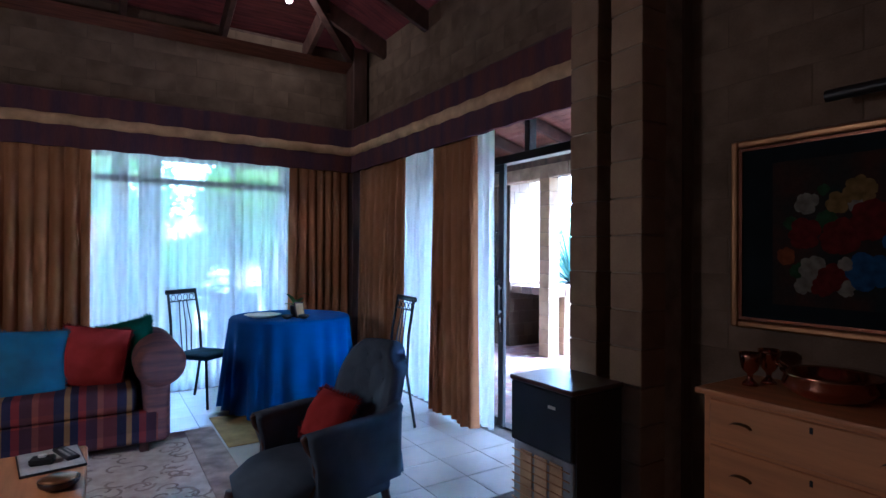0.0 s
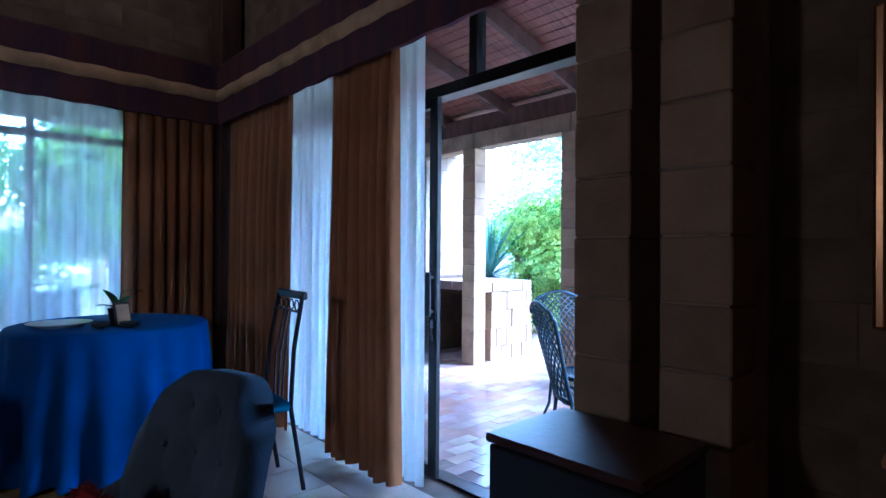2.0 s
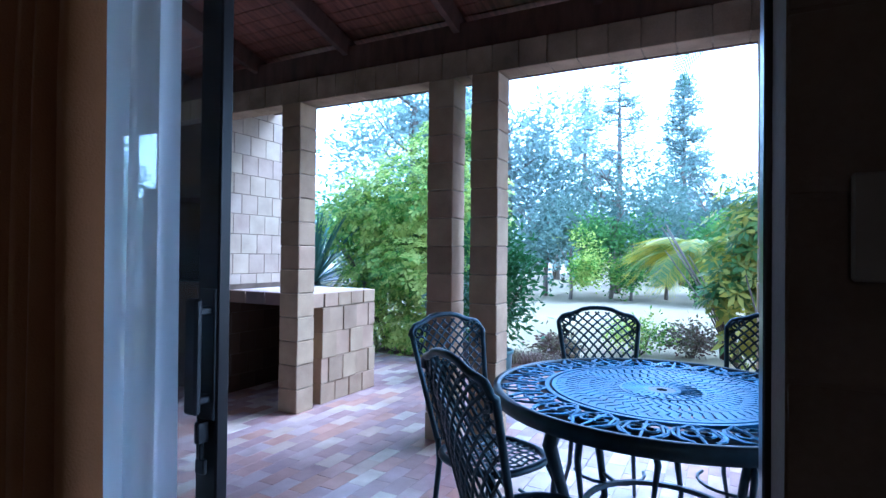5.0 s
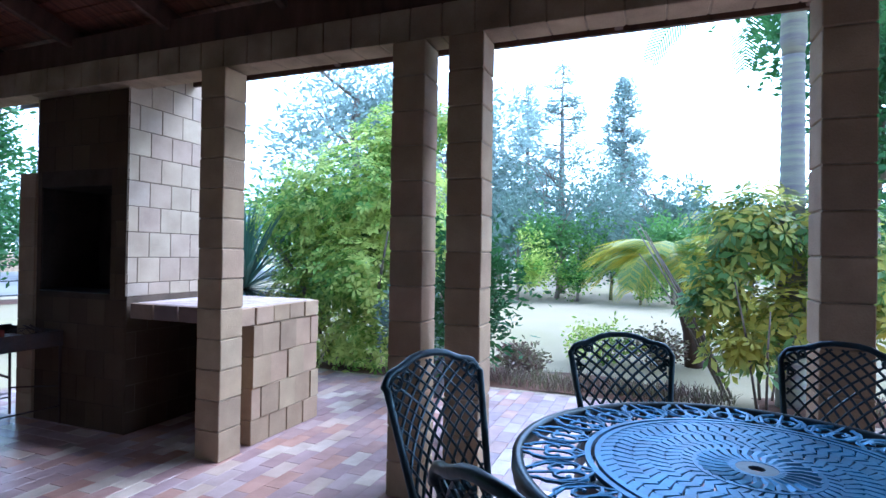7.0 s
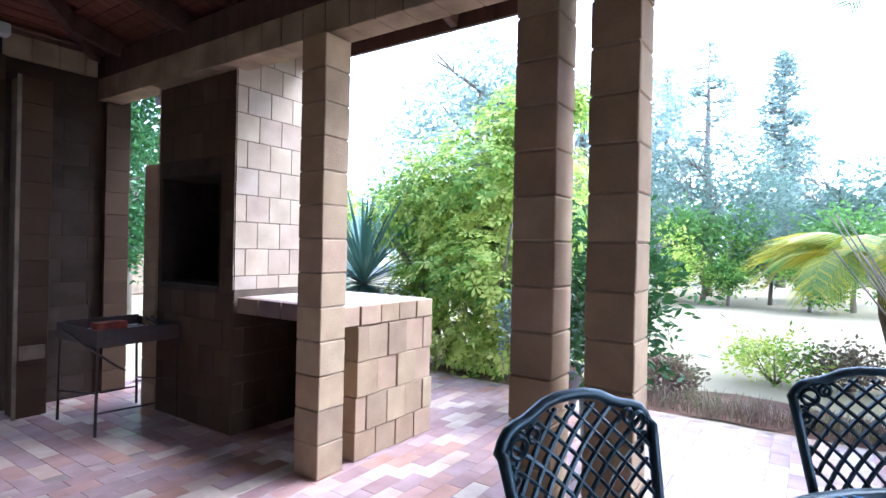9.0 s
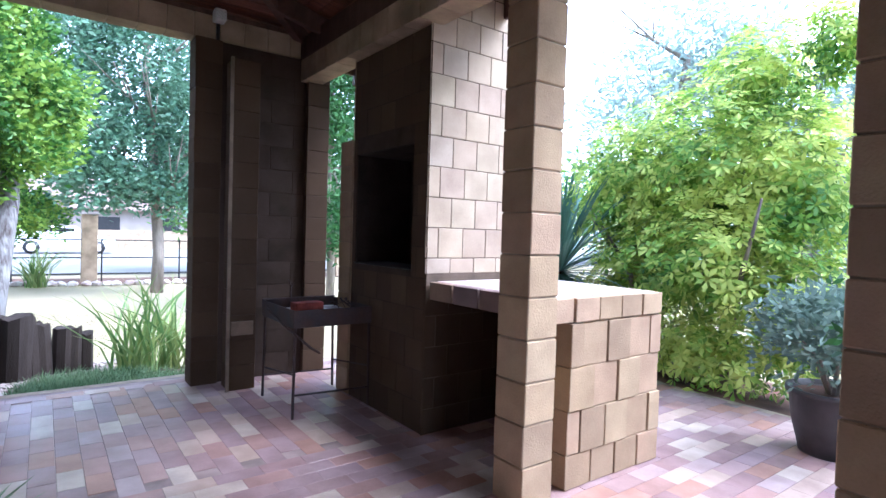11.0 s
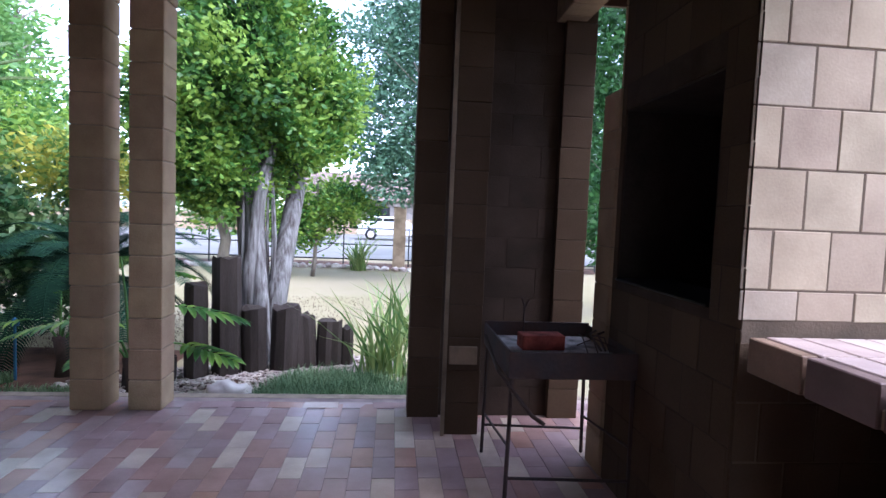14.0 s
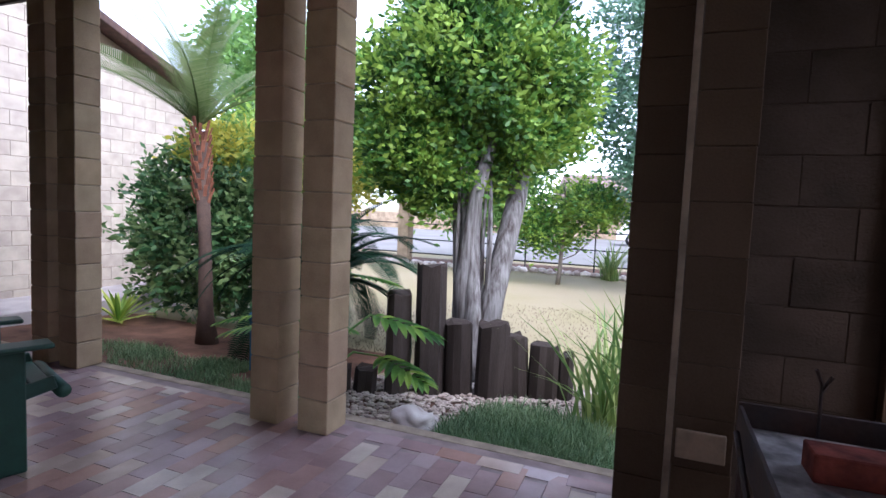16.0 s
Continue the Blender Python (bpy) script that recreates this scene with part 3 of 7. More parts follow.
curtain("curtain", GOLD + " between corner and sliding door", 2.70, 6.1, 2.70, 4.93, .03, 2.56, M_CURT, 9, .045, .96, seed=3, group="gold curtains")
curtain("curtain", GOLD + ", drawn aside by the open door", 2.68, 4.36, 2.68, 3.67, .03, 2.56, M_CURT, 7, .045, 1.08, seed=4, group="gold curtains")
curtain("sheer_curtain", "translucent white sheer curtain across the wide window", -.9, 6.36, 1.95, 6.36, .02, 2.58, M_SHEER, 30, .018, cat="curtain", seed=5, group="sheer curtains")
curtain("sheer_curtain", "translucent white sheer curtain beside the open sliding door", 2.785, 5.3, 2.775, 3.545, .02, 2.58, M_SHEER_DOOR, 18, .022, 1.0, cat="curtain", seed=6, group="sheer curtains")


def pelmet(label, x0, x1, y0, y1, rot):
    p = thing("pelmet", label, "pelmet", group="pelmets")
    bm = bmesh.new()
    # the padded cream band stands proud of the two plaid bands
    L = (x1 - x0) if rot == 0 else (y1 - y0)
    def band(z0, z1, out, n):
        bm = bmesh.new()
        prof = [(-.0, z0), (-out * .7, z0 + (z1 - z0) * .12), (-out, (z0 + z1) / 2), (-out * .7, z1 - (z1 - z0) * .12), (0, z1)] if n else [(0, z0), (-out, z0), (-out, z1), (0, z1)]
        m = 40
        rows = []
        for q, z in prof:
            rows.append([((x0 + L * i / m) if rot == 0 else x0 + q, (y0 + q) if rot == 0 else y0 + L * i / m, z + .006 * math.sin(i * 1.9)) for i in range(m + 1)])
        return sheet(rows, bm)
    part("valance", band(2.465, 2.665, .03, 0), M_PEL_DARK, p, "gathered dark plaid lower valance")
    part("padded_band", band(2.655, 2.78, .055, 1), M_PEL_CREAM, p, "padded cream band", smooth=True)
    part("top_band", band(2.77, 2.975, .03, 0), M_PEL_DARK, p, "dark plaid upper band")
    if rot == 0:
        part("board", box(x0, x1, y0 - .028, 6.385, 2.965, 2.99, .003), M_BEAM, p)
    else:
        part("board", box(x0 - .028, 2.825, y0, y1, 2.965, 2.99, .003), M_BEAM, p)
    return p


pelmet("long box pelmet in cream and dark plaid over the window", -1.3, 2.6, 6.15, 6.15, 0)
pelmet("long box pelmet in cream and dark plaid over the sliding door", 2.62, 2.62, 2.32, 6.1, 1)


# ---- furniture ----
def slab(w, d, z0, z1, bevel, seg=3):
    return box(-w / 2, w / 2, -d / 2, d / 2, z0, z1, bevel, seg=seg)


def pillow(s, t, mat_seed=0, pinch=.75, n=12):
    """A square stuffed cushion with drawn-in sides and pointed corners."""
    bm = bmesh.new()
    rnd = random.Random(mat_seed)
    for side in (1, -1):
        rows = []
        for j in range(n + 1):
            v = 2 * j / n - 1
            row = []
            for i in range(n + 1):
                u = 2 * i / n - 1
                h = t * ((1 - u ** 4) * (1 - v ** 4)) ** .55
                sx = 1 - .10 * (1 - v * v)
                sy = 1 - .10 * (1 - u * u)
                row.append((u * s / 2 * sy, v * s / 2 * sx, side * (h / 2 + .006 * math.sin(u * 7 + mat_seed) * math.cos(v * 5))))
            rows.append(row if side > 0 else row[::-1])
        sheet(rows, bm)
    bmesh.ops.remove_doubles(bm, verts=bm.verts, dist=.0005)
    return bm


def fringe(s, bmn=90, length=.035, seed=0):
    rnd = random.Random(seed)
    bm = bmesh.new()
    for k in range(bmn * 4):
        e, u = k // bmn, (k % bmn) / bmn * 2 - 1
        x, y = ((u, 1), (1, -u), (-u, -1), (-1, u))[e]
        ins = .9 + .1 * u * u
        p = Vector((x * s / 2 * (ins if abs(x) == 1 else 1), y * s / 2 * (ins if abs(y) == 1 else 1), 0))
        d = Vector((x if abs(x) == 1 else rnd.uniform(-.3, .3), y if abs(y) == 1 else rnd.uniform(-.3, .3), rnd.uniform(-.5, .5))).normalized() * length * rnd.uniform(.7, 1.2)
        o = Vector((-d.y, d.x, 0)).normalized() * .006
        a, b, c = bm.verts.new(p - o), bm.verts.new(p + o), bm.verts.new(p + d)
        bm.faces.new((a, b, c))
    return bm


def cushion(label, m, size, mat, fr, seed=0):
    c = thing("cushion", label, "cushion")
    c.matrix_basis = m
    part("cover", pillow(size, .15, seed), mat, c, smooth=True)
    if fr:
        part("fringe", fringe(size, seed=seed), fr, c, "thick ruffled edge")
    return c


def plaid(name, stretch):
    """Woven stripes of burgundy, navy and gold along the seat."""
    m = material(name, (.1, .03, .04), rough=.9, fine=260, bump=.35, var=.2)
    n, l = m.node_tree.nodes, m.node_tree.links
    tc, sp = n.new("ShaderNodeTexCoord"), n.new("ShaderNodeSeparateXYZ")
    l.new(tc.outputs["Object"], sp.inputs[0])
    hsv = [q for q in n if q.type == "HUE_SAT"][0]
    last = None
    for axis, scale in ((0, 2.7), (stretch, 2.6)):
        mu, fr, r = n.new("ShaderNodeMath"), n.new("ShaderNodeMath"), n.new("ShaderNodeValToRGB")
        mu.operation, mu.inputs[1].default_value, fr.operation = "MULTIPLY", scale, "FRACT"
        l.new(sp.outputs[axis], mu.inputs[0]), l.new(mu.outputs[0], fr.inputs[0]), l.new(fr.outputs[0], r.inputs[0])
        r.color_ramp.interpolation = "CONSTANT"
        cols = [(0, (.20, .055, .05)), (.22, (.045, .045, .085)), (.38, (.42, .25, .09)), (.47, (.045, .045, .085)), (.6, (.30, .05, .045)), (.72, (.10, .05, .065)), (.9, (.32, .11, .07))] if axis == 0 else [(0, (.55, .5, .6)), (.45, (.35, .33, .45)), (.8, (.75, .6, .55))]
        while len(r.color_ramp.elements) < len(cols):
            r.color_ramp.elements.new(.5)
        for e, (p, c) in zip(r.color_ramp.elements, cols):
            e.position, e.color = p, (*c, 1)
        if last is None:
            last = r.outputs[0]
        else:
            mx = n.new("ShaderNodeMix")
            mx.data_type, mx.blend_type = "RGBA", "MULTIPLY"
            mx.inputs[0].default_value = .8
            l.new(last, mx.inputs[6]), l.new(r.outputs[0], mx.inputs[7])
            last = mx.outputs[2]
    l.new(last, hsv.inputs["Color"])
    return m


M_PLAID = plaid("plaid_upholstery", 2)
M_PLAID_ARM = material("arm_stripes", (.20, .09, .08), rough=.9, scale=3, fine=240, bump=.35, var=.3, second=(.10, .06, .075), stretch=(1, 8, 8))

# sofa: faces the camera's side, its end arm towards the table
M_DKRED = material("dark_red_cloth", (.12, .012, .014), rough=.9, fine=220, bump=.3)
SOFA = thing("sofa", "plaid burgundy and navy sofa with rolled arms", "sofa", (-.69, 4.95, 0))
part("base", slab(2.2, .85, .08, .32, .03), M_PLAID, SOFA)
part("seat_cushion", box(-.95, .0, -.44, .34, .32, .50, .05, seg=3), M_PLAID, SOFA, smooth=True)
part("seat_cushion", box(.005, .95, -.44, .34, .32, .50, .05, seg=3), M_PLAID, SOFA, smooth=True)
bm = box(-1.0, 1.0, .22, .46, .3, .84, .09, seg=4)
part("backrest", bm, M_PLAID, SOFA, smooth=True)
for s in (-1, 1):
    bm = box(s * 1.08 - .09, s * 1.08 + .09, -.42, .42, .08, .62, .03)
    tube([(s * 1.10, -.45, .66), (s * 1.10, -.42, .66), (s * 1.10, .42, .66), (s * 1.10, .45, .66)], [.12, .175, .175, .12], bm, sides=24)
    part("arm", bm, M_PLAID_ARM, SOFA, "thick rolled arm", smooth=True)
for x in (-1.0, 1.0):
    for y in (-.36, .36):
        part("leg", box(x - .03, x + .03, y - .03, y + .03, 0, .09, .004), M_MAHOG, SOFA)
lean = 22
cushion("red cushion with a dark ruffled edge, propped on the sofa", pose(-.02, 4.86, .70, 90 - lean, 8, -8), .44, M_RED, M_DKRED, 1)
cushion("dark green cushion leaning against the sofa's arm", pose(.20, 5.0, .73, 90 - lean, -14, -20), .42, M_GREEN, M_GREEN, 2)
cushion("slate blue cushion with a dark ruffled edge, propped on the sofa", pose(-.42, 4.80, .69, 90 - lean, 3, 4), .48, M_TEAL, M_NAVY, 3)
cushion("dark blue cushion behind the others on the sofa", pose(-.9, 5.0, .72, 90 - lean, -8, 6), .42, M_NAVY, M_NAVY, 4)

# rug
RUG = material("rug", (.80, .72, .64), rough=.97, scale=14, fine=240, bump=.8, var=.2, second=(.66, .54, .46))
R = thing("rug", "woven beige and rose rug with a patterned border", "rug")
part("field", box(-1.2, .62, 2.4, 4.74, 0, .012, .003), RUG, R)
M_RUGB = material("rug_border", (.56, .43, .36), rough=.97, scale=8, fine=240, bump=.8, var=.3)
bars(R, "border", [(.622, .84, 2.2, 4.92, 0, .013), (-1.2, .62, 4.742, 4.92, 0, .013)], M_RUGB)
bm = bmesh.new()
rnd = random.Random(5)
for k in range(190):
    cx, cy, a0 = rnd.uniform(-1.1, .55), rnd.uniform(2.5, 4.65), rnd.uniform(0, 6.28)
    pts = [(cx + .013 * q * math.cos(a0 + q * .6), cy + .013 * q * math.sin(a0 + q * .6), .013) for q in range(1, 8)]
    tube(pts, .009, bm, sides=4, flat=.25)
part("motif", bm, M_RUGB, R, "curling floral motifs", kind="stuff")
solid("mat", box(.86, 1.5, 4.35, 5.2, 0, .010, .003), material("mat", (.5, .36, .12), rough=.97, fine=200, bump=.6), "thin yellow mat beside the table", "mat")

# coffee table with its things
CT = thing("coffee_table", "low pale wooden coffee table with rounded edges", "coffee table", (-.48, 2.85, 0))
part("top", box(-.45, .45, -.62, .62, .41, .46, .015, seg=2), M_PINE, CT)
part("apron", box(-.41, .41, -.58, .58, .2, .41, .006), M_PINE, CT)
for x in (-.38, .38):
    for y in (-.55, .55):
        part("leg", box(x - .035, x + .035, y - .035, y + .035, .013, .2, .006), M_PINE, CT)
BK = material("paper", (.5, .46, .42), rough=.7, fine=40, var=.3)
b = thing("magazine", "glossy magazine lying on the coffee table", "magazine", (-.17, 3.27, .4605), 8)
part("cover", box(-.14, .12, -.16, .17, 0, .012, .002), M_BLACK, b)
part("page_block", box(-.135, .115, -.155, .165, .012, .013), BK, b)
b = thing("remote_control", "black remote control with pale buttons on the magazine", "remote control", (-.12, 3.30, .474), 20)
part("body", box(-.03, .03, -.1, .1, 0, .018, .006), M_BLACK, b)
for i in range(6):
    part("button", box(-.018, -.006, -.08 + .025 * i, -.068 + .025 * i, .018, .020), BK, b)
    part("button", box(.006, .018, -.08 + .025 * i, -.068 + .025 * i, .018, .020), BK, b)
b = thing("camera_case", "small black and silver device beside the remote", "device", (-.21, 3.22, .4745), -10)
part("body", box(-.05, .05, -.03, .03, 0, .035, .008), M_BLACK, b)
part("dial", lathe([(.018, 0), (.018, .008), (.012, .01)], 16), M_WHITE, b, at=(0, 0, .035))
b = thing("brass_dish", "round lidded wooden dish on the coffee table", "dish", (-.13, 2.9, .4605))
part("bowl", lathe([(.05, 0), (.075, .02), (.08, .04), (.075, .042)], 28), M_MAHOG, b, smooth=True)
part("lid", lathe([(.074, .042), (.06, .05), (.0, .052)], 28), M_GOLD, b, smooth=True)

# round table under a floor-length cloth
RT = thing("round_table", "round dining table hidden by its cloth", "table", (1.63, 5.33, 0))
part("top", lathe([(.56, .82), (.56, .855)], 40), M_MAHOG, RT)
part("column", lathe([(.25, 0), (.24, .04), (.06, .08), (.05, .8), (.12, .82)], 20), M_MAHOG, RT)
rnd = random.Random(9)
ks = 160
prof = [(.0, .872), (.3, .872), (.5, .871), (.562, .866), (.575, .845), (.585, .7), (.6, .5), (.612, .25), (.622, .03)]
rows = []
for j, (r, z) in enumerate(prof):
    f = max(0, (.85 - z)) / .85
    rows.append([((r + f * (.05 * math.sin(20 * 2 * math.pi * k / ks + .6 * math.sin(k * .3)) + .012 * math.sin(7 * 2 * math.pi * k / ks))) * math.cos(2 * math.pi * k / ks), (r + f * (.05 * math.sin(20 * 2 * math.pi * k / ks + .6 * math.sin(k * .3)) + .012 * math.sin(7 * 2 * math.pi * k / ks))) * math.sin(2 * math.pi * k / ks), z + (0 if j < 8 else .008 * math.sin(k))) for k in list(range(ks)) + [0]])
solid("tablecloth", sheet(rows), M_BLUE, "royal blue cloth that falls in soft folds to the floor", "tablecloth", smooth=True, at=(1.63, 5.33, .002))
b = thing("plate", "large shallow white plate on the blue cloth", "plate", (1.33, 5.23, .876))
part("dish", lathe([(.07, 0), (.1, .004), (.165, .028), (.17, .03), (.16, .03), (.09, .01), (.0, .008)], 40), M_WHITE, b, smooth=True)
POT = thing("potted_plant", "small orchid plant in a dark pot on the table", "potted plant", (1.62, 5.15, .876))
part("pot", lathe([(.04, 0), (.055, .1), (.058, .105), (.05, .105), (.048, .09)], 24), M_BLACK, POT, smooth=True)


def leaf_blade(L, w, bend, m, bm, n=6, tip=.25):
    """One long leaf with a crease, bending over."""
    rows = []
    for i in range(n + 1):
        u = i / n
        a = bend * u
        x, z = L * (math.sin(a) / bend if abs(bend) > .01 else u), L * ((1 - math.cos(a)) / bend if abs(bend) > .01 else 0)
        ww = w * (math.sin(math.pi * min(1, .12 + u * .88)) ** .7) + .0005
        rows.append([m @ Vector((x, -ww / 2, -z + ww * .15)), m @ Vector((x, 0, -z)), m @ Vector((x, ww / 2, -z + ww * .15))])
    return sheet(rows, bm)


bm = bmesh.new()
for a, e, L in ((40, 55, .17), (200, 40, .15), (120, 70, .19), (300, 50, .13)):
    leaf_blade(L, .06, .9, Matrix.Translation((0, 0, .09)) @ pose(0, 0, 0, 0, 0, a) @ pose(0, 0, 0, 0, -e, 0), bm)
tube([(0, 0, .1), (.02, .01, .2), (.09, .02, .22), (.16, .03, .2)], .003, bm, 5)
part("leaves", bm, M_LEAF, POT, smooth=True)
b = thing("photo_stand", "small dark wooden photo frame standing on the table", "picture frame", (1.63, 5.03, .876), 25)
m = pose(0, 0, 0, -12, 0, 0)
part("frame", box(-.055, .055, -.006, .006, 0, .15, .003, m=m), M_MAHOG, b)
part("mount", box(-.042, .042, -.009, -.0065, .014, .136, m=m), M_PEL_CREAM, b)
for x, y in ((1.50, 5.02), (1.64, 4.96)):
    b = thing("dark_bowl", "small dark round bowl on the blue cloth", "bowl", (x, y, .876))
    part("bowl", lathe([(.025, 0), (.045, .015), (.052, .035), (.046, .036), (.04, .02), (0, .012)], 24), M_BLACK, b, smooth=True)


def dining_chair(label, x, y, rz):
    """Tall-backed black metal chair; faces its own +y."""
    c = thing("dining_chair", label, "chair", (x, y, 0), rz, "dining chairs")
    for s in (-1, 1):
        part("back_post", tube([(s * .2, -.28, .0), (s * .2, -.20, .47), (s * .19, -.22, .8), (s * .18, -.27, 1.09)], .013, sides=8), M_BLACK, c)
        part("leg", tube([(s * .19, .2, .46), (s * .2, .23, 0)], .012, sides=8), M_BLACK, c)
    part("seat", box(-.21, .21, -.21, .22, .455, .505, .02, seg=2), M_SEAT, c, "dark blue padded seat", smooth=True)
    part("top_rail", box(-.2, .2, -.295, -.262, 1.07, 1.115, .008), M_BLACK, c)
    bm = tube([(-.185, -.255, 1.0), (.185, -.255, 1.0)], .007, sides=6)
    for q in range(4):
        cx = -.12 + .08 * q
        tube([(cx + .03 * math.cos(a * math.pi / 5), -.262, 1.035 + .03 * math.sin(a * math.pi / 5)) for a in range(11)], .004, bm, 5, closed=False)
    part("scroll_panel", bm, M_BLACK, c)
    for q in (-.06, 0, .06):
        part("slat", tube([(q, -.20, .5), (q * 1.2, -.215, .75), (q * .8, -.255, 1.0)], .006, sides=6), M_BLACK, c)
    return c


M_SEAT = material("seat_vinyl", (.025, .085, .14), rough=.85, fine=120)
dining_chair("tall black metal chair by the sheer curtain, its seat dark blue", .90, 5.80, -140)
dining_chair("tall black metal chair between the table and the door curtain", 2.05, 4.25, 84)

# button-backed armchair; faces -x
AC = thing("armchair", "slate blue button-backed armchair with low curved arms", "armchair", (1.03, 2.68, 0), 14)
rows = []
for j in range(15):
    v = j / 14
    row = []
    for i in range(21):
        u = 2 * i / 20 - 1
        w = .225 + .035 * math.sin(math.pi * v)
        x = -.50 + .10 * abs(u) ** 2.6 + .70 * v
        row.append((x, u * w, .475 + .03 * math.sin(math.pi * min(1, v * 1.3 + .12)) * (1 - u ** 4) - .03 * abs(u) ** 6 - .05 * max(0, 1 - v * 6)))
    rows.append(row)
low = [[(p[0] + .02, p[1] * .97, .33) for p in r] for r in rows]
bm = sheet(rows)
sheet([rows[0], low[0]][::-1], bm), sheet([[r[0] for r in rows], [r[0] for r in low]], bm), sheet([[r[-1] for r in low], [r[-1] for r in rows]], bm), sheet([rows[-1], low[-1]], bm), sheet(low[::-1], bm)
bmesh.ops.remove_doubles(bm, verts=bm.verts, dist=.0005)
bmesh.ops.recalc_face_normals(bm, faces=bm.faces)
part("seat", bm, M_NAVY, AC, "domed slate blue seat", smooth=True)
part("seat_frame", box(-.42, .22, -.235, .235, .27, .335, .02, seg=2), M_NAVY, AC)
BUTTONS = [(bv, bu) for bv, bus in ((.30, (-.55, 0, .55)), (.48, (-.28, .28)), (.66, (-.55, 0, .55)), (.84, (-.28, .28))) for bu in bus]
NB = 36
rows, back = [], []
for j in range(NB + 1):
    v = j / NB
    row, rb = [], []
    for i in range(NB + 1):
        u = 2 * i / NB - 1
        w = .19 + .045 * math.sin(math.pi * min(1, .15 + v * .8)) - .03 * max(0, v - .85) / .15
        z = .42 + .60 * v - .07 * abs(u) ** 5 * max(0, v - .7) / .3
        x = .13 + .17 * v ** 1.2
        but = sum(math.exp(-(((u - bu) * .25) ** 2 + ((v - bv) * .6) ** 2) / .0011) for bv, bu in BUTTONS)
        crease = 0
        for bv, bu in BUTTONS:
            for cv, cu in BUTTONS:
                if bv < cv < bv + .2 and abs(abs(bu - cu) - .275) < .02:
                    k = (v - bv) / (cv - bv)
                    if 0 <= k <= 1:
                        crease = max(crease, math.exp(-((u - bu - (cu - bu) * k) * .25 / .010) ** 2))
        roll = .035 * max(0, abs(u) - .8) / .2 + .03 * max(0, v - .92) / .08
        row.append((x - .05 * abs(u) ** 3 + .026 * min(1, but) + .011 * crease + roll, u * w, z - roll * .3))
        rb.append((x + .10 - .02 * abs(u) ** 4, u * w * .98, z - .02 * v))
    rows.append(row), back.append(rb)
bm = sheet(rows)
sheet([r[::-1] for r in back], bm)
sheet([[r[0] for r in rows], [r[0] for r in back]], bm), sheet([[r[-1] for r in back], [r[-1] for r in rows]], bm)
sheet([rows[-1], back[-1]][::-1], bm)
bmesh.ops.remove_doubles(bm, verts=bm.verts, dist=.0005)
bmesh.ops.recalc_face_normals(bm, faces=bm.faces)
part("backrest", bm, M_NAVY, AC, "deep-buttoned back that leans away", smooth=True)
for bv, bu in BUTTONS:
    w = .19 + .045 * math.sin(math.pi * min(1, .15 + bv * .8))
    part("button", lathe([(.009, 0), (.007, .005), (0, .007)], 8), M_NAVY, AC, at=pose(.13 + .17 * bv ** 1.2 - .05 * abs(bu) ** 3 + .022, bu * w, .42 + .60 * bv, 0, -75, 0))
for s in (-1, 1):
    # a thin upholstered side that drops and flares in from the back, under a narrow padded top
    rows = []
    for k in range(17):
        v = k / 16
        x = -.30 + .56 * v
        y = s * (.238 + .012 * math.sin(math.pi * v))
        top = .665 + .05 * max(0, v - .75) / .25 + .012 * math.sin(math.pi * v)
        t = .026
        front = .05 * math.exp(-(v / .06) ** 2)
        rows.append([(x + front * g, y + dy, z) for dy, z, g in ((-t, .34, 1), (-t, .50, 1), (-t * 1.1, top - .05, .2), (-t * 1.5, top - .015, 0), (-t * .8, top + .006, 0), (0, top + .012, 0), (t * .8, top + .006, 0), (t * 1.5, top - .015, 0), (t * 1.1, top - .05, .2), (t, .50, 1), (t, .34, 1))])
    bm = sheet(rows)
    bm.verts.ensure_lookup_table()
    n = len(rows[0])
    bm.faces.new([bm.verts[i] for i in range(n)][::-1]), bm.faces.new([bm.verts[len(bm.verts) - n + i] for i in range(n)])
    bmesh.ops.recalc_face_normals(bm, faces=bm.faces)
    part("arm", bm, M_NAVY, AC, "low padded arm", smooth=True)
    part("arm_front", tube([(-.285, s * .238, .665), (-.305, s * .238, .655), (-.29, s * .238, .61), (-.255, s * .236, .56), (-.238, s * .236, .46), (-.28, s * .234, .36)], [.014, .017, .014, .012, .012, .012], sides=10), M_MAHOG, AC, "dark carved arm support", smooth=True)
    part("leg", tube([(-.43, s * .19, .33), (-.46, s * .205, .22), (-.43, s * .19, .1), (-.44, s * .19, 0.0)], [.035, .03, .018, .014], sides=10), M_MAHOG, AC, "dark curved front leg", smooth=True)
    part("leg", tube([(.20, s * .19, .3), (.28, s * .19, 0)], [.025, .018], sides=8), M_MAHOG, AC)
cushion("small red velvet cushion with a ruffle, propped in the armchair", pose(1.02, 2.68, .645, 58, 8, -66), .25, M_RED, M_DKRED, 7)

# gas heater
H = thing("gas_heater", "dark portable gas heater with a barred front", "heater", (1.9, 1.82, 0))
part("cabinet", box(.03, .36, 0, .45, .04, .82, .006), M_BLACK, H)
part("top", box(-.005, .37, -.005, .455, .82, .845, .006), M_MAHOG, H, "dark wood-effect top")
part("upper_panel", box(.0, .03, .005, .445, .50, .815, .006), M_BLACK, H)
part("badge", box(-.003, 0, .11, .16, .73, .745), M_WHITE, H, "small pale maker's plate")
part("reflector", box(.02, .03, .01, .44, .12, .49), material("steel", (.5, .48, .45), rough=.3, metal=.9), H)
for i in range(8):
    part("bar", tube([(0, .015, .15 + .043 * i), (0, .435, .15 + .043 * i)], .0035, sides=6), M_GOLD, H)
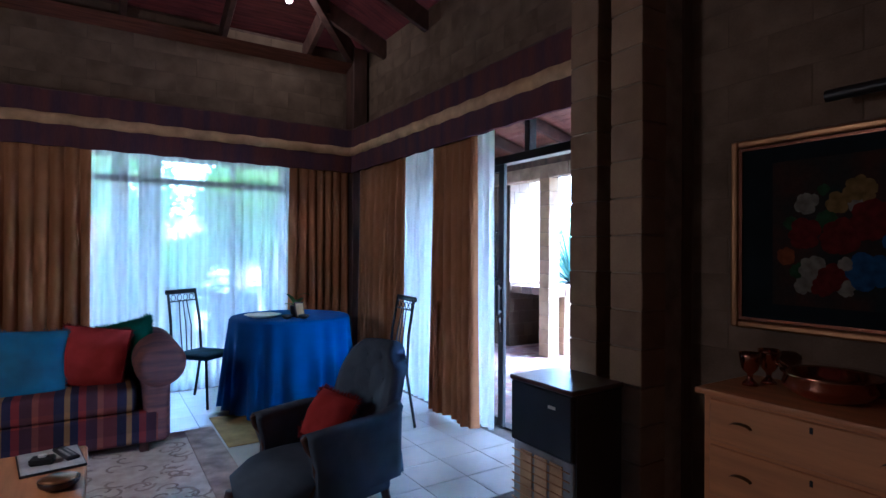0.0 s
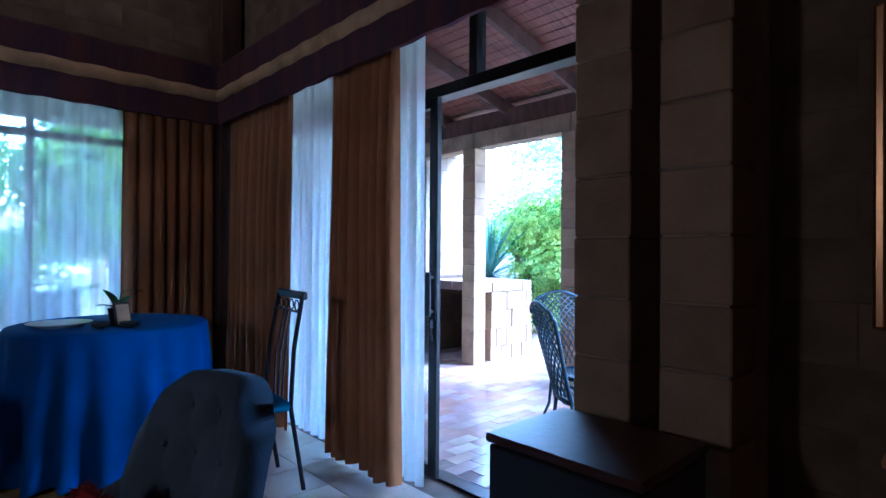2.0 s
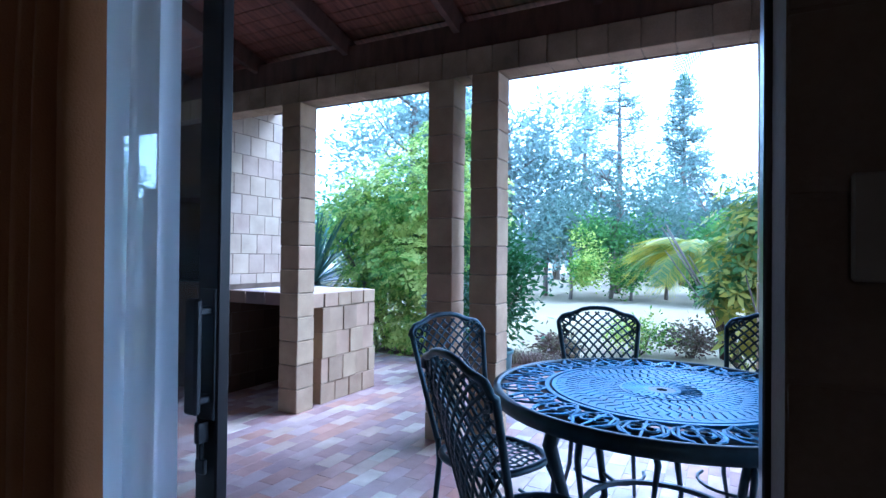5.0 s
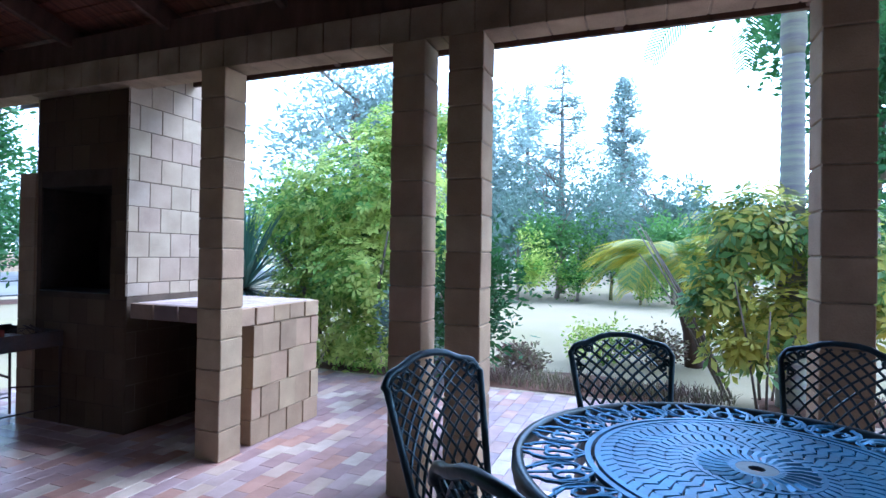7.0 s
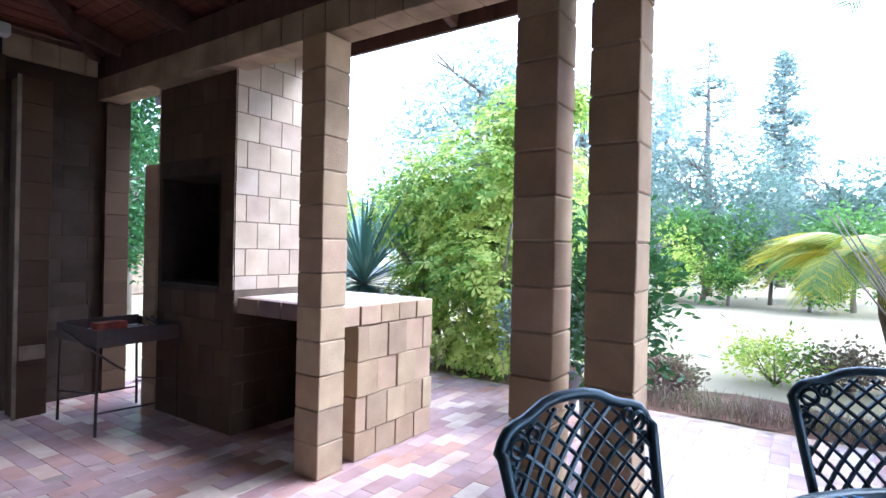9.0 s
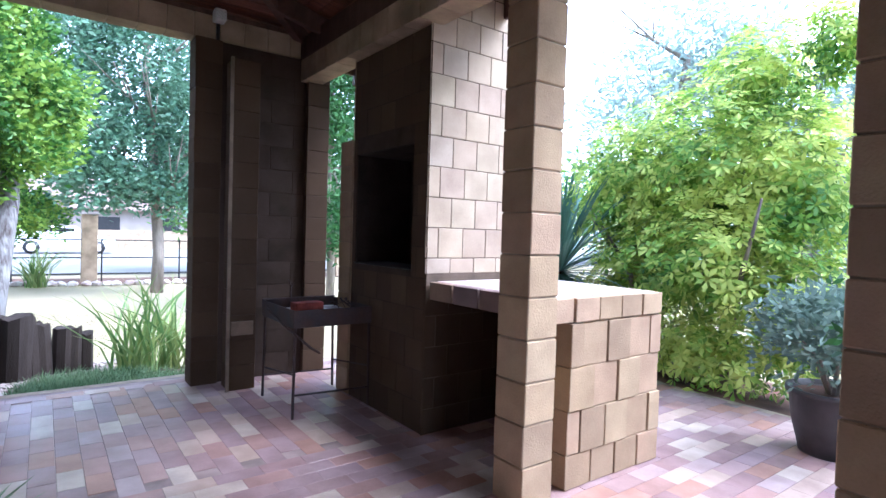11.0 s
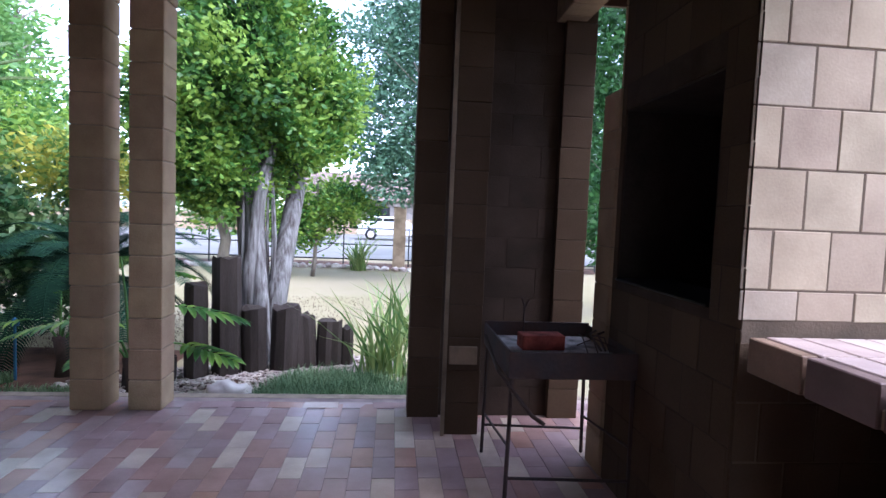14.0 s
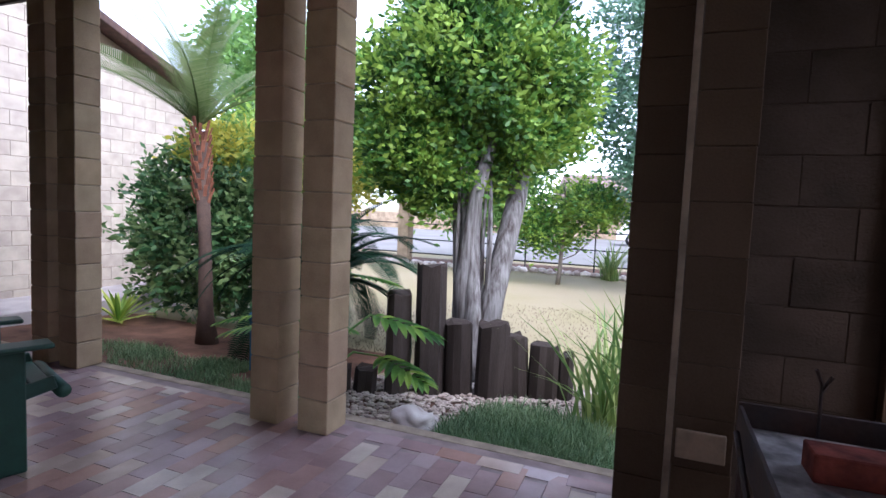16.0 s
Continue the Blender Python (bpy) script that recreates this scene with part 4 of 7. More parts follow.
for y in (.12, .23, .34):
    part("burner", box(.012, .02, y - .045, y + .045, .16, .46, .003), M_PEL_CREAM, H)
part("base", box(.0, .36, .005, .445, .03, .11, .005), M_BLACK, H)
part("handle_recess", box(.12, .2, -.004, .0, .69, .72, .003), M_BLACK, H)
for x in (.05, .32):
    for y in (.04, .41):
        part("castor", lathe([(.018, 0), (.018, .03)], 12), M_BLACK, H, at=(x, y, .001))

# pine chest of drawers
M_BRASS = material("tarnished_brass", (.16, .10, .05), rough=.35, metal=.9, var=.3, bump=.1)
CH = thing("chest_of_drawers", "golden pine chest of drawers with cup handles", "chest of drawers", (2.345, .54, 0))
CW = .90
part("top", box(-.02, .47, -.02, CW + .03, .865, .892, .008, seg=2), M_PINE, CH)
part("carcass", box(.012, .45, .0, CW, .06, .865, .004), M_PINE, CH)
part("plinth", box(.0, .45, -.005, CW + .005, .0, .09, .006), M_PINE, CH)
for i, (y0, y1, z0, z1) in enumerate(((.035, .865, .665, .85), (.035, .865, .42, .645), (.035, .865, .12, .40))):
    d = part("drawer", box(-.006, .012, y0, y1, z0, z1, .005), M_PINE, CH)
    for y in ((y0 + .145, y1 - .145)):
        bm = bmesh.new()
        rows = [[(-.006 - .022 * math.sin(math.pi * v / 5), y + .045 * math.cos(math.pi * u / 8), (z0 + z1) / 2 + .018 * math.sin(math.pi * u / 8) * (1 - .12 * v)) for u in range(9)] for v in range(6)]
        sheet(rows, bm)
        part("handle", bm, M_BRASS, d, "tarnished cup handle", smooth=True)
    part("keyhole", box(-.009, -.006, (y0 + y1) / 2 - .006, (y0 + y1) / 2 + .006, z1 - .045, z1 - .02, .001), M_BLACK, d)


def copper(label, x, y, prof):
    b = thing("copper_vessel", label, "copper vessel", (x, y, .893))
    part("body", lathe(prof, 36), M_COPPER, b, smooth=True)
    return b


copper("polished copper goblet on the chest", 2.57, 1.345, [(.035, 0), (.03, .01), (.012, .03), (.012, .05), (.035, .075), (.045, .13), (.048, .15), (.043, .15), (.03, .08), (0, .07)])
copper("polished copper goblet on the chest", 2.68, 1.315, [(.035, 0), (.03, .01), (.012, .03), (.012, .05), (.035, .075), (.045, .14), (.048, .16), (.043, .16), (.03, .08), (0, .07)])
p = copper("wide hammered copper pan on the chest", 2.60, 1.03, [(.09, 0), (.15, .025), (.175, .06), (.165, .095), (.182, .11), (.16, .105), (.15, .07), (0, .03)])
part("handle", tube([(0, .16, .09), (0, .22, .12), (0, .2, .13), (0, .16, .11)], .006, sides=8), M_COPPER, p)
copper("small round copper pot on the chest", 2.66, .72, [(.06, 0), (.09, .04), (.08, .09), (.06, .11), (.055, .1), (0, .02)])

# painting of flowers with its picture light
PT = thing("painting", "still life of flowers in a gilt frame with a dark mount", "painting", (2.80, .15, 1.13))
PW, PH = 1.40, .95
M_DARKMAT = material("painting_mount", (.008, .012, .015), rough=.9, var=.2, bump=0)
part("mount", box(-.012, 0, .04, PW - .04, .04, PH - .04), M_DARKMAT, PT)
for nm, b in (("frame_side", (-.035, 0, 0, .035, 0, PH)), ("frame_side", (-.035, 0, PW - .035, PW, 0, PH)), ("frame_side", (-.035, 0, .035, PW - .035, 0, .035)), ("frame_side", (-.035, 0, .035, PW - .035, PH - .035, PH))):
    part(nm, box(*b, .010, seg=2), M_GOLD, PT)
for b in ((-.024, -.012, .038, .055, .04, PH - .04), (-.024, -.012, PW - .055, PW - .038, .04, PH - .04), (-.024, -.012, .055, PW - .055, .04, .055), (-.024, -.012, .055, PW - .055, PH - .055, PH - .04)):
    part("slip", box(*b), M_COPPER, PT)
part("canvas", box(-.0165, -.0125, .2, PW - .2, .13, PH - .13), material("canvas", (.03, .012, .009), rough=.9, scale=6, var=.5, second=(.01, .016, .016), bump=.1), PT)
M_PT = {k: material("paint_" + k, c, rough=.9, var=.3, scale=30, bump=.2) for k, c in {"white": (.17, .155, .12), "yellow": (.16, .10, .03), "red": (.085, .008, .007), "blue": (.02, .06, .15), "leaf": (.02, .05, .02), "orange": (.15, .04, .012)}.items()}
rnd = random.Random(3)


def blossom(y, z, r, k, dx):
    """Layered petals laid on in the paint's own relief, one flat lobe over the next."""
    bm = bmesh.new()
    for ring_r, n, size in ((.62, 8, .46), (.32, 6, .40), (0, 1, .30)):
        for q in range(n):
            a = q * 2 * math.pi / n + rnd.uniform(-.3, .3)
            cy, cz, rr = y + r * ring_r * math.cos(a), z + r * ring_r * math.sin(a), r * size * rnd.uniform(.8, 1.2)
            h = dx + .0012 * (1 - ring_r) + .00015 * q
            vs = [bm.verts.new((-.0167 - h, cy + rr * math.cos(-t) * rnd.uniform(.85, 1.1), cz + rr * math.sin(-t) * rnd.uniform(.85, 1.1))) for t in [i * math.pi / 5 for i in range(10)]]
            bm.faces.new(vs)
    part("blossom", bm, M_PT[k], PT)


FLOWERS = ((1.051, 0.609, 0.05, 'white'), (0.925, 0.608, 0.05, 'yellow'), (0.841, 0.658, 0.064, 'yellow'), (0.857, 0.593, 0.029, 'white'), (1.058, 0.472, 0.072, 'red'), (0.908, 0.456, 0.08, 'red'), (0.794, 0.521, 0.082, 'red'), (1.136, 0.366, 0.041, 'orange'), (1.024, 0.307, 0.057, 'white'), (1.055, 0.23, 0.045, 'white'), (0.938, 0.266, 0.066, 'red'), (0.886, 0.221, 0.035, 'white'), (0.806, 0.299, 0.082, 'blue'), (0.893, 0.331, 0.03, 'white'), (0.985, 0.221, 0.041, 'red'), (0.981, 0.671, 0.026, 'leaf'), (0.97, 0.529, 0.046, 'leaf'), (1.086, 0.295, 0.037, 'leaf'), (0.876, 0.252, 0.039, 'leaf'), (1.116, 0.523, 0.032, 'leaf'), (0.62, 0.6, 0.08, 'yellow'), (0.5, 0.52, 0.09, 'red'), (0.66, 0.44, 0.1, 'blue'), (0.42, 0.42, 0.08, 'white'), (0.36, 0.55, 0.07, 'orange'), (0.52, 0.3, 0.09, 'red'), (0.38, 0.28, 0.07, 'white'), (0.6, 0.24, 0.06, 'yellow'), (0.3, 0.38, 0.06, 'leaf'), (0.68, 0.3, 0.06, 'leaf'))
for i, (y, z, r, k) in enumerate(FLOWERS):
    blossom(y, z, r, k, .0006 * (i if k != "leaf" else 0))
PL = thing("picture_light", "dark cylindrical picture light on a curved bracket above the painting", "picture light", (2.8, .85, 2.17))
part("shade", tube([(-.14, -.22, .02), (-.14, .22, .02)], .026, sides=16), M_BLACK, PL)
part("bracket", tube([(0, 0, -.03), (-.03, 0, .07), (-.09, 0, .09), (-.14, 0, .045)], .008, sides=8), M_BLACK, PL)
M_SWP = material("aged_plate", (.2, .16, .12), rough=.6, var=.1, bump=0)
SWT = thing("light_switch", "aged brownish rectangular light switch on the block wall beside the door", "light switch", (2.738, 2.40, 1.30))
part("plate", box(-.01, 0, -.04, .045, .01, .12, .003), M_SWP, SWT)
part("rocker", box(-.014, -.01, -.012, .012, .045, .075, .002), M_SWP, SWT)
SK = thing("wall_socket", "white double wall socket low on the block wall", "socket", (2.805, 1.62, .38))
part("plate", box(-.01, 0, -.07, .07, 0, .1, .003), M_WHITE, SK)
part("rocker", box(-.014, -.01, -.04, -.02, .06, .08, .002), M_WHITE, SK)


# ---- lamps of the room ----
def emitter(name, color, power):
    m = bpy.data.materials.new(name)
    m.use_nodes = True
    b = m.node_tree.nodes["Principled BSDF"]
    b.inputs["Emission Color"].default_value, b.inputs["Emission Strength"].default_value = (*color, 1), power
    return m


M_BULB = emitter("lamp_glow", (1, .72, .45), 3)
for nm, lb, p, e in (("ceiling_spotlight", "small lit spotlight on a rafter high in the room", (1.66, 5.58, 4.12), LAMP_SPOT), ("pendant_lamp", "lit pendant lamp of warm glass on a thin rod", (-2.0, 2.43, 2.1), LAMP_ROOM)):
    t = thing(nm, lb, "lamp", p)
    bm = bmesh.new()
    bmesh.ops.create_uvsphere(bm, u_segments=16, v_segments=10, radius=.035 if nm[0] == "c" else .09)
    part("bulb", bm, M_BULB, t, "glowing bulb")
    zt = room_z(p[0], p[1]) - p[2] + .03
    part("rod", tube([(0, 0, .04), (0, 0, zt)], .008 if nm[0] == "p" else .02, sides=8), M_BLACK, t)
    li = new(nm + "_light", bpy.data.lights.new(nm, "POINT"))
    li.data.energy, li.data.color, li.data.shadow_soft_size = e, (1, .68, .42), .12
    li.location = (p[0], p[1], p[2] - .16)
    li.visible_glossy = True

# ---- braai, counter and patio things ----
BR = thing("braai", "built-in block barbecue with a deep dark opening and a tall chimney", "barbecue", (5.6, 6.73, 0))
M_SOOT = material("soot", (.02, .017, .015), rough=.98, scale=5, var=.6, second=(.05, .04, .032))
for b in ((.012, 1.0, .012, 1.03, 0, 1.04), (.012, 1.0, .012, .185, 1.04, 1.88), (.012, 1.0, .98, 1.03, 1.04, 1.88), (.5, 1.0, .185, .98, 1.04, 1.88), (.012, 1.0, .012, 1.03, 1.88, 2.58), (.12, .96, .012, 1.0, 2.58, 4.8)):
    part("core", box(*b), M_SOOT if b[0] == .5 else M_MORTAR_SHADED, BR)
for b in ((.02, .5, .185, .191, 1.04, 1.88), (.02, .5, .974, .98, 1.04, 1.88), (.02, .5, .191, .974, 1.04, 1.046), (.02, .5, .191, .974, 1.874, 1.88)):
    part("lining", box(*b), M_SOOT, BR)
SIDE = Matrix(((1, 0, 0, 0), (0, 0, -1, .012), (0, 1, 0, 0), (0, 0, 0, 1)))
FRONT = Matrix(((0, 0, -1, .012), (-1, 0, 0, 1.03), (0, 1, 0, 0), (0, 0, 0, 1)))
M_JOINT = material("dark_joint", (.13, .095, .07), rough=.95, fine=120, bump=.4)
part("joints", box(.02, .985, .0105, .0125, 0, 2.58), M_JOINT, BR)
part("joints", box(.13, .95, .0105, .0125, 2.585, 4.8), M_JOINT, BR)
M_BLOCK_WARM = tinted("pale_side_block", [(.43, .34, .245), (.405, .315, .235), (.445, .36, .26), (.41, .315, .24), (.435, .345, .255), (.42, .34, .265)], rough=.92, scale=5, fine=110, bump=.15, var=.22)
# side below the counter: its shade is in the block colour
facing("", "", SIDE, 1.0, .96, mat=M_BLOCK_SHADED, long=.2, row=.2, z0=-.04, depth=.005, parent=BR)
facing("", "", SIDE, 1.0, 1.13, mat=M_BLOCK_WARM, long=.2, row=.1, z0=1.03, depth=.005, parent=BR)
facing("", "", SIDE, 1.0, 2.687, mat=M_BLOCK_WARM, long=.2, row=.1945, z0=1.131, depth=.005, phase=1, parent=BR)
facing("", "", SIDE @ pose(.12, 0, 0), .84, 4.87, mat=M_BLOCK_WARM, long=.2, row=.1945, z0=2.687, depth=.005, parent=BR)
# front face in the darkened blocks, coloured for the shade under the roof
facing("", "", FRONT, 1.03, 2.6, holes=((.05, .845, 1.04, 1.88),), long=.2, row=.2, depth=.003, mat=M_BLOCK_SHADED, parent=BR)
BACK = Matrix(((-1, 0, 0, 1.0), (0, 0, 1, 1.03), (0, 1, 0, 0), (0, 0, 0, 1)))
facing("", "", BACK, 1.0, 2.6, long=.4, row=.2, depth=.008, parent=BR)
part("grill_sill", box(.0, .3, .19, .975, 1.042, 1.052, .003), M_BLACK, BR)
WG = thing("braai_wing", "low block buttress at the side of the barbecue", "wall", (5.6, 7.768, 0))
part("core", box(.012, .4, .008, .196, 0, 1.98), M_MORTAR, WG)
for r in range(10):
    part("block", piece(.196, .2, .012, M_BLOCK), None, WG, at=Matrix(((0, 0, -1, .012), (-1, 0, 0, .204), (0, 1, 0, r * .2), (0, 0, 0, 1))))
    part("block", piece(.2, .2, .012, M_BLOCK), None, WG, at=Matrix(((-1, 0, 0, .2), (0, 0, 1, .196), (0, 1, 0, r * .2), (0, 0, 0, 1))))
    part("block", piece(.2, .2, .012, M_BLOCK), None, WG, at=Matrix(((-1, 0, 0, .4), (0, 0, 1, .196), (0, 1, 0, r * .2), (0, 0, 0, 1))))

M_EDGE = tinted("edge_brick", [(.20, .12, .10), (.24, .15, .10), (.17, .11, .10), (.27, .18, .12)], rough=.7, scale=7, fine=90, bump=.3, var=.2)
CO = thing("counter", "open block counter with a brick-paved top beside the barbecue", "counter", (5.62, 5.71, 0))
part("core", box(.19, .97, .014, .18, 0, .86), M_MORTAR, CO)
for r, (z, h) in enumerate(((0, .18), (.18, .225), (.405, .225), (.63, .225))):
    x = .17 - (r % 2) * .1
    while x < .98:
        a, b = max(.17, x), min(.98, x + .2)
        if b - a > .04:
            part("block", piece(b - a, h, .19, M_BLOCK), None, CO, at=Matrix(((1, 0, 0, a), (0, 0, -1, .19 + random.uniform(-.008, .008)), (0, 1, 0, z), (0, 0, 0, 1))))
        x += .2
part("slab", box(.012, .97, .012, 1.01, .872, .922, .004), M_MORTAR, CO)
for j in range(4):
    part("edge_brick", piece(.2275, .115, .05, M_EDGE), None, CO, at=Matrix(((0, 0, -1, .05), (1, 0, 0, .052 + .2395 * j), (0, 1, 0, .87), (0, 0, 0, 1))))
for i in range(5):
    part("edge_brick", piece(.19, .125, .05, M_BLOCK), None, CO, at=Matrix(((1, 0, 0, .0 + .195 * i), (0, 0, -1, .045 + random.uniform(-.005, .005)), (0, 1, 0, .86), (0, 0, 0, 1))))
for i in range(8):
    for j in range(4):
        part("top_brick", piece(.112, .235, .06, M_PAVER_PALE), None, CO, at=pose(.055 + .115 * i, .05 + .238 * j, .925))
# shade under the counter put into the back wall's colour
part("back_wall", box(.80, .97, .2, 1.01, 0, .87), M_BLOCK_DEEP_SHADE, CO)

# portable grill on legs
GR = thing("grill_stand", "rusty black steel grill tray on thin welded legs", "grill", (5.02, 7.42, 0))
M_RUST = material("rusty_steel", (.03, .026, .03), rough=.75, metal=.3, scale=8, var=.5, second=(.07, .035, .025), bump=.4)
GX, GY = .60, .66
part("tray_side", box(0, GX, 0, .012, .62, .74, .002), M_RUST, GR)
part("tray_side", box(0, GX, GY - .012, GY, .63, .75, .002), M_RUST, GR)
part("tray_side", box(0, .012, .012, GY - .012, .62, .74, .002), M_RUST, GR)
part("tray_side", box(GX - .012, GX, .012, GY - .012, .62, .74, .002), M_RUST, GR)
part("tray_floor", box(.01, GX - .01, .01, GY - .01, .66, .672), material("ash", (.46, .42, .40), rough=.95, scale=9, var=.5), GR)
for x in (.02, GX - .02):
    for y in (.02, GY - .02):
        part("leg", tube([(x, y, .64), (x + (.01 if x > .1 else -.01), y, 0)], .010, sides=6), M_RUST, GR)
part("stretcher", tube([(.02, .02, .16), (GX - .02, .02, .14)], .007, sides=6), M_RUST, GR)
part("stretcher", tube([(.02, GY - .02, .16), (GX - .02, GY - .02, .14)], .007, sides=6), M_RUST, GR)
part("stretcher", tube([(.02, .02, .3), (.02, GY - .02, .22)], .007, sides=6), M_RUST, GR)
part("stretcher", tube([(GX - .02, .02, .3), (GX - .02, GY - .02, .22)], .007, sides=6), M_RUST, GR)
part("side_handle", tube([(-.02, .50, .70), (-.03, .1, .63), (.08, -.12, .50), (.13, -.14, .47)], .009, sides=8), M_RUST, GR)
part("side_handle", tube([(GX + .02, .30, .66), (GX + .10, -.05, .50)], .009, sides=8), M_RUST, GR)
part("spike", tube([(.22, GY - .01, .66), (.22, GY - .01, .84), (.20, GY - .02, .89)], .006, sides=6), M_RUST, GR)
part("spike", tube([(.22, GY - .01, .82), (.245, GY - .01, .87)], .006, sides=6), M_RUST, GR)
BK = thing("brick", "single red clay brick lying in the grill tray", "brick", (5.26, 7.78, .673), 2)
part("body", box(-.11, .11, -.055, .055, 0, .075, .004), material("red_brick", (.30, .07, .05), rough=.9, scale=12, var=.4, bump=.6), BK)
TG = thing("grill_tongs", "rusty steel tongs resting across the grill tray", "tongs", (5.45, 7.66, .745))
part("arm", tube([(0, -.2, 0), (.02, 0, .03), (.12, .18, .01)], .006, sides=6), M_RUST, TG)
part("arm", tube([(.02, -.2, 0), (.06, 0, .03), (.16, .16, .01)], .006, sides=6), M_RUST, TG)
GD = thing("grill_grid", "bent steel grid lying in the grill tray", "grill grid", (5.43, 7.76, .70))
for k, (a, b) in enumerate(((0, .06), (.05, .16), (.11, .10))):
    part("wire", tube([(a, -.2, 0), (a + .02, -.06, .05), (b, .1, .03), (b + .03, .2, .0)], .003, sides=5), M_RUST, GD)
part("wire", tube([(-.02, -.1, .02), (.07, -.08, .05), (.17, -.1, .01)], .003, sides=5), M_RUST, GD)
b = thing("outlet_box", "weathered cream electrical box fixed low on a block pillar", "electrical box", (4.935, 8.295, .44))
part("cover", box(-.085, .085, -.018, 0, 0, .11, .005, seg=2), M_JAMB, b)
b = thing("floodlight", "small white outdoor floodlight under the patio beam", "outdoor light", (4.79, 8.58, 3.06))
part("bracket", box(-.012, .012, .01, .045, -.29, .0, .003), M_ALU, b)
part("head", box(-.045, .045, -.07, .03, -.13, -.03, .015, seg=2), M_WHITE, b)
part("lens", box(-.035, .035, -.074, -.07, -.115, -.05, .002), M_GLASS, b)


def lattice_back(bm, w0, w1, z0, z1, y0, lean, n=5):
    """Crossing curved ribs that fill a chair back."""
    def at(u, v):
        w = w0 + (w1 - w0) * v
        return (u * w, y0 - lean * v - .035 * (1 - u * u), z0 + (z1 - z0) * (v + .03 * (1 - u * u) * v))
    for k in range(-2 * n, 2 * n + 1):
        for s in (1, -1):
            pts = []
            for i in range(23):
                v = i / 22
                u = s * (k / n + v * 2.1 - 1.05 - .25 * math.sin(math.pi * v))
                if abs(u) <= .97:
                    pts.append(at(u, v))
            if len(pts) > 1:
                tube(pts, .0065, bm, 5, flat=.8)
    return at


def patio_chair(x, y, rz, label):
    """Cast lattice chair; faces its own +y."""
    c = thing("patio_chair", label, "chair", (x, y, 0), rz, "cast metal patio chairs")
    bm = bmesh.new()
    at = lattice_back(bm, .155, .228, .48, 1.0, -.2, .13, 4)
    part("back_lattice", bm, M_CAST, c, "crossing ribs of the back")
    crest = [-.97, -.93, -.86, -.76, -.65, -.52, -.36, -.18, 0, .18, .36, .52, .65, .76, .86, .93, .97]
    crest = [(p[0], p[1], p[2] + .03 * math.exp(-(q / .5) ** 4) - .006 - .05 * max(0, (abs(q) - .8) / .2) ** 2) for p, q in ((at(q, 1.0), q) for q in crest)]
    edge = [at(-1, v / 11) for v in range(11)] + crest + [at(1, 1 - v / 11) for v in range(1, 12)]
    part("back_frame", tube(edge, .013, sides=8), M_CAST, c, smooth=True)
    for s in (-1, 1):
        bm = bmesh.new()
        for r, cx, cz in ((.022, .178, .965), (.014, .142, .985), (.012, .198, .925), (.010, .186, .90)):
            tube([(s * (cx + r * math.cos(a * math.pi / 6)), -.325, cz + r * math.sin(a * math.pi / 6)) for a in range(13)], .006, bm, 5, closed=False)
        part("scroll", bm, M_CAST, c, "corner scrollwork")
    rim = [(.21 * math.copysign(abs(math.cos(a)) ** .7, math.cos(a)), .21 * math.copysign(abs(math.sin(a)) ** .8, math.sin(a)), .45) for a in [2 * math.pi * i / 28 for i in range(29)]]
    part("seat_rim", tube(rim, .017, sides=8, closed=False), M_CAST, c, smooth=True)
    bm = bmesh.new()
    for k in range(9):
        a = -.16 + .04 * k
        e = math.sqrt(max(0, .2 ** 2 - a * a))
        tube([(-e, a, .452), (-e / 2, a - .012, .452), (0, a + .012, .452), (e / 2, a - .012, .452), (e, a, .452)], .009, bm, 4, flat=.5)
        tube([(a, -e, .450), (a - .012, -e / 2, .450), (a + .012, 0, .450), (a - .012, e / 2, .450), (a, e, .450)], .009, bm, 4, flat=.5)
    part("seat_lattice", bm, M_CAST, c, "pierced seat")
    for s in (-1, 1):
        part("back_leg", tube([(s * .155, -.2, .5), (s * .16, -.18, .4), (s * .17, -.2, .2), (s * .2, -.3, 0)], [.014, .014, .012, .010], sides=8), M_CAST, c, smooth=True)
        part("front_leg", tube([(s * .17, .16, .45), (s * .185, .2, .36), (s * .165, .19, .18), (s * .18, .22, 0)], [.02, .017, .012, .011], sides=8), M_CAST, c, smooth=True)
    part("stretcher", tube([(.17 * math.cos(a), .17 * math.sin(a), .25) for a in [math.pi * i / 10 for i in range(11)]], .008, sides=6), M_CAST, c)
    return c


TCX, TCY = 4.48, 2.79
CHL = "blue-black cast metal chair with a lattice back, pushed to the table"
first = None
for bx, by, fx, fy in ((3.52, 3.28, .8, -.6), (4.36, 3.75, -.45, -.89), (5.2, 3.20, -.93, -.37), (5.33, 2.35, -.88, .48), (4.62, 1.72, -.12, 1), (3.62, 2.12, .78, .62)):
    rz = math.degrees(math.atan2(-fx, fy))
    cx, cy = bx + .33 * fx, by + .33 * fy
    if bx == 4.36:
        cx, cy, rz = 4.30, 3.47, 156
    if first is None:
        first = patio_chair(cx, cy, rz, CHL)
    else:
        copy_thing(first, pose(cx, cy, 0, 0, 0, rz))

TB = thing("patio_table", "round blue-black cast metal table with a pierced scrollwork top", "table", (TCX, TCY, 0))
ZT, RR = .78, .70
rim_prof = [(RR - .03, ZT - .05), (RR - .004, ZT - .05), (RR, ZT - .03), (RR - .002, ZT + .004), (RR - .02, ZT + .008), (RR - .035, ZT)]


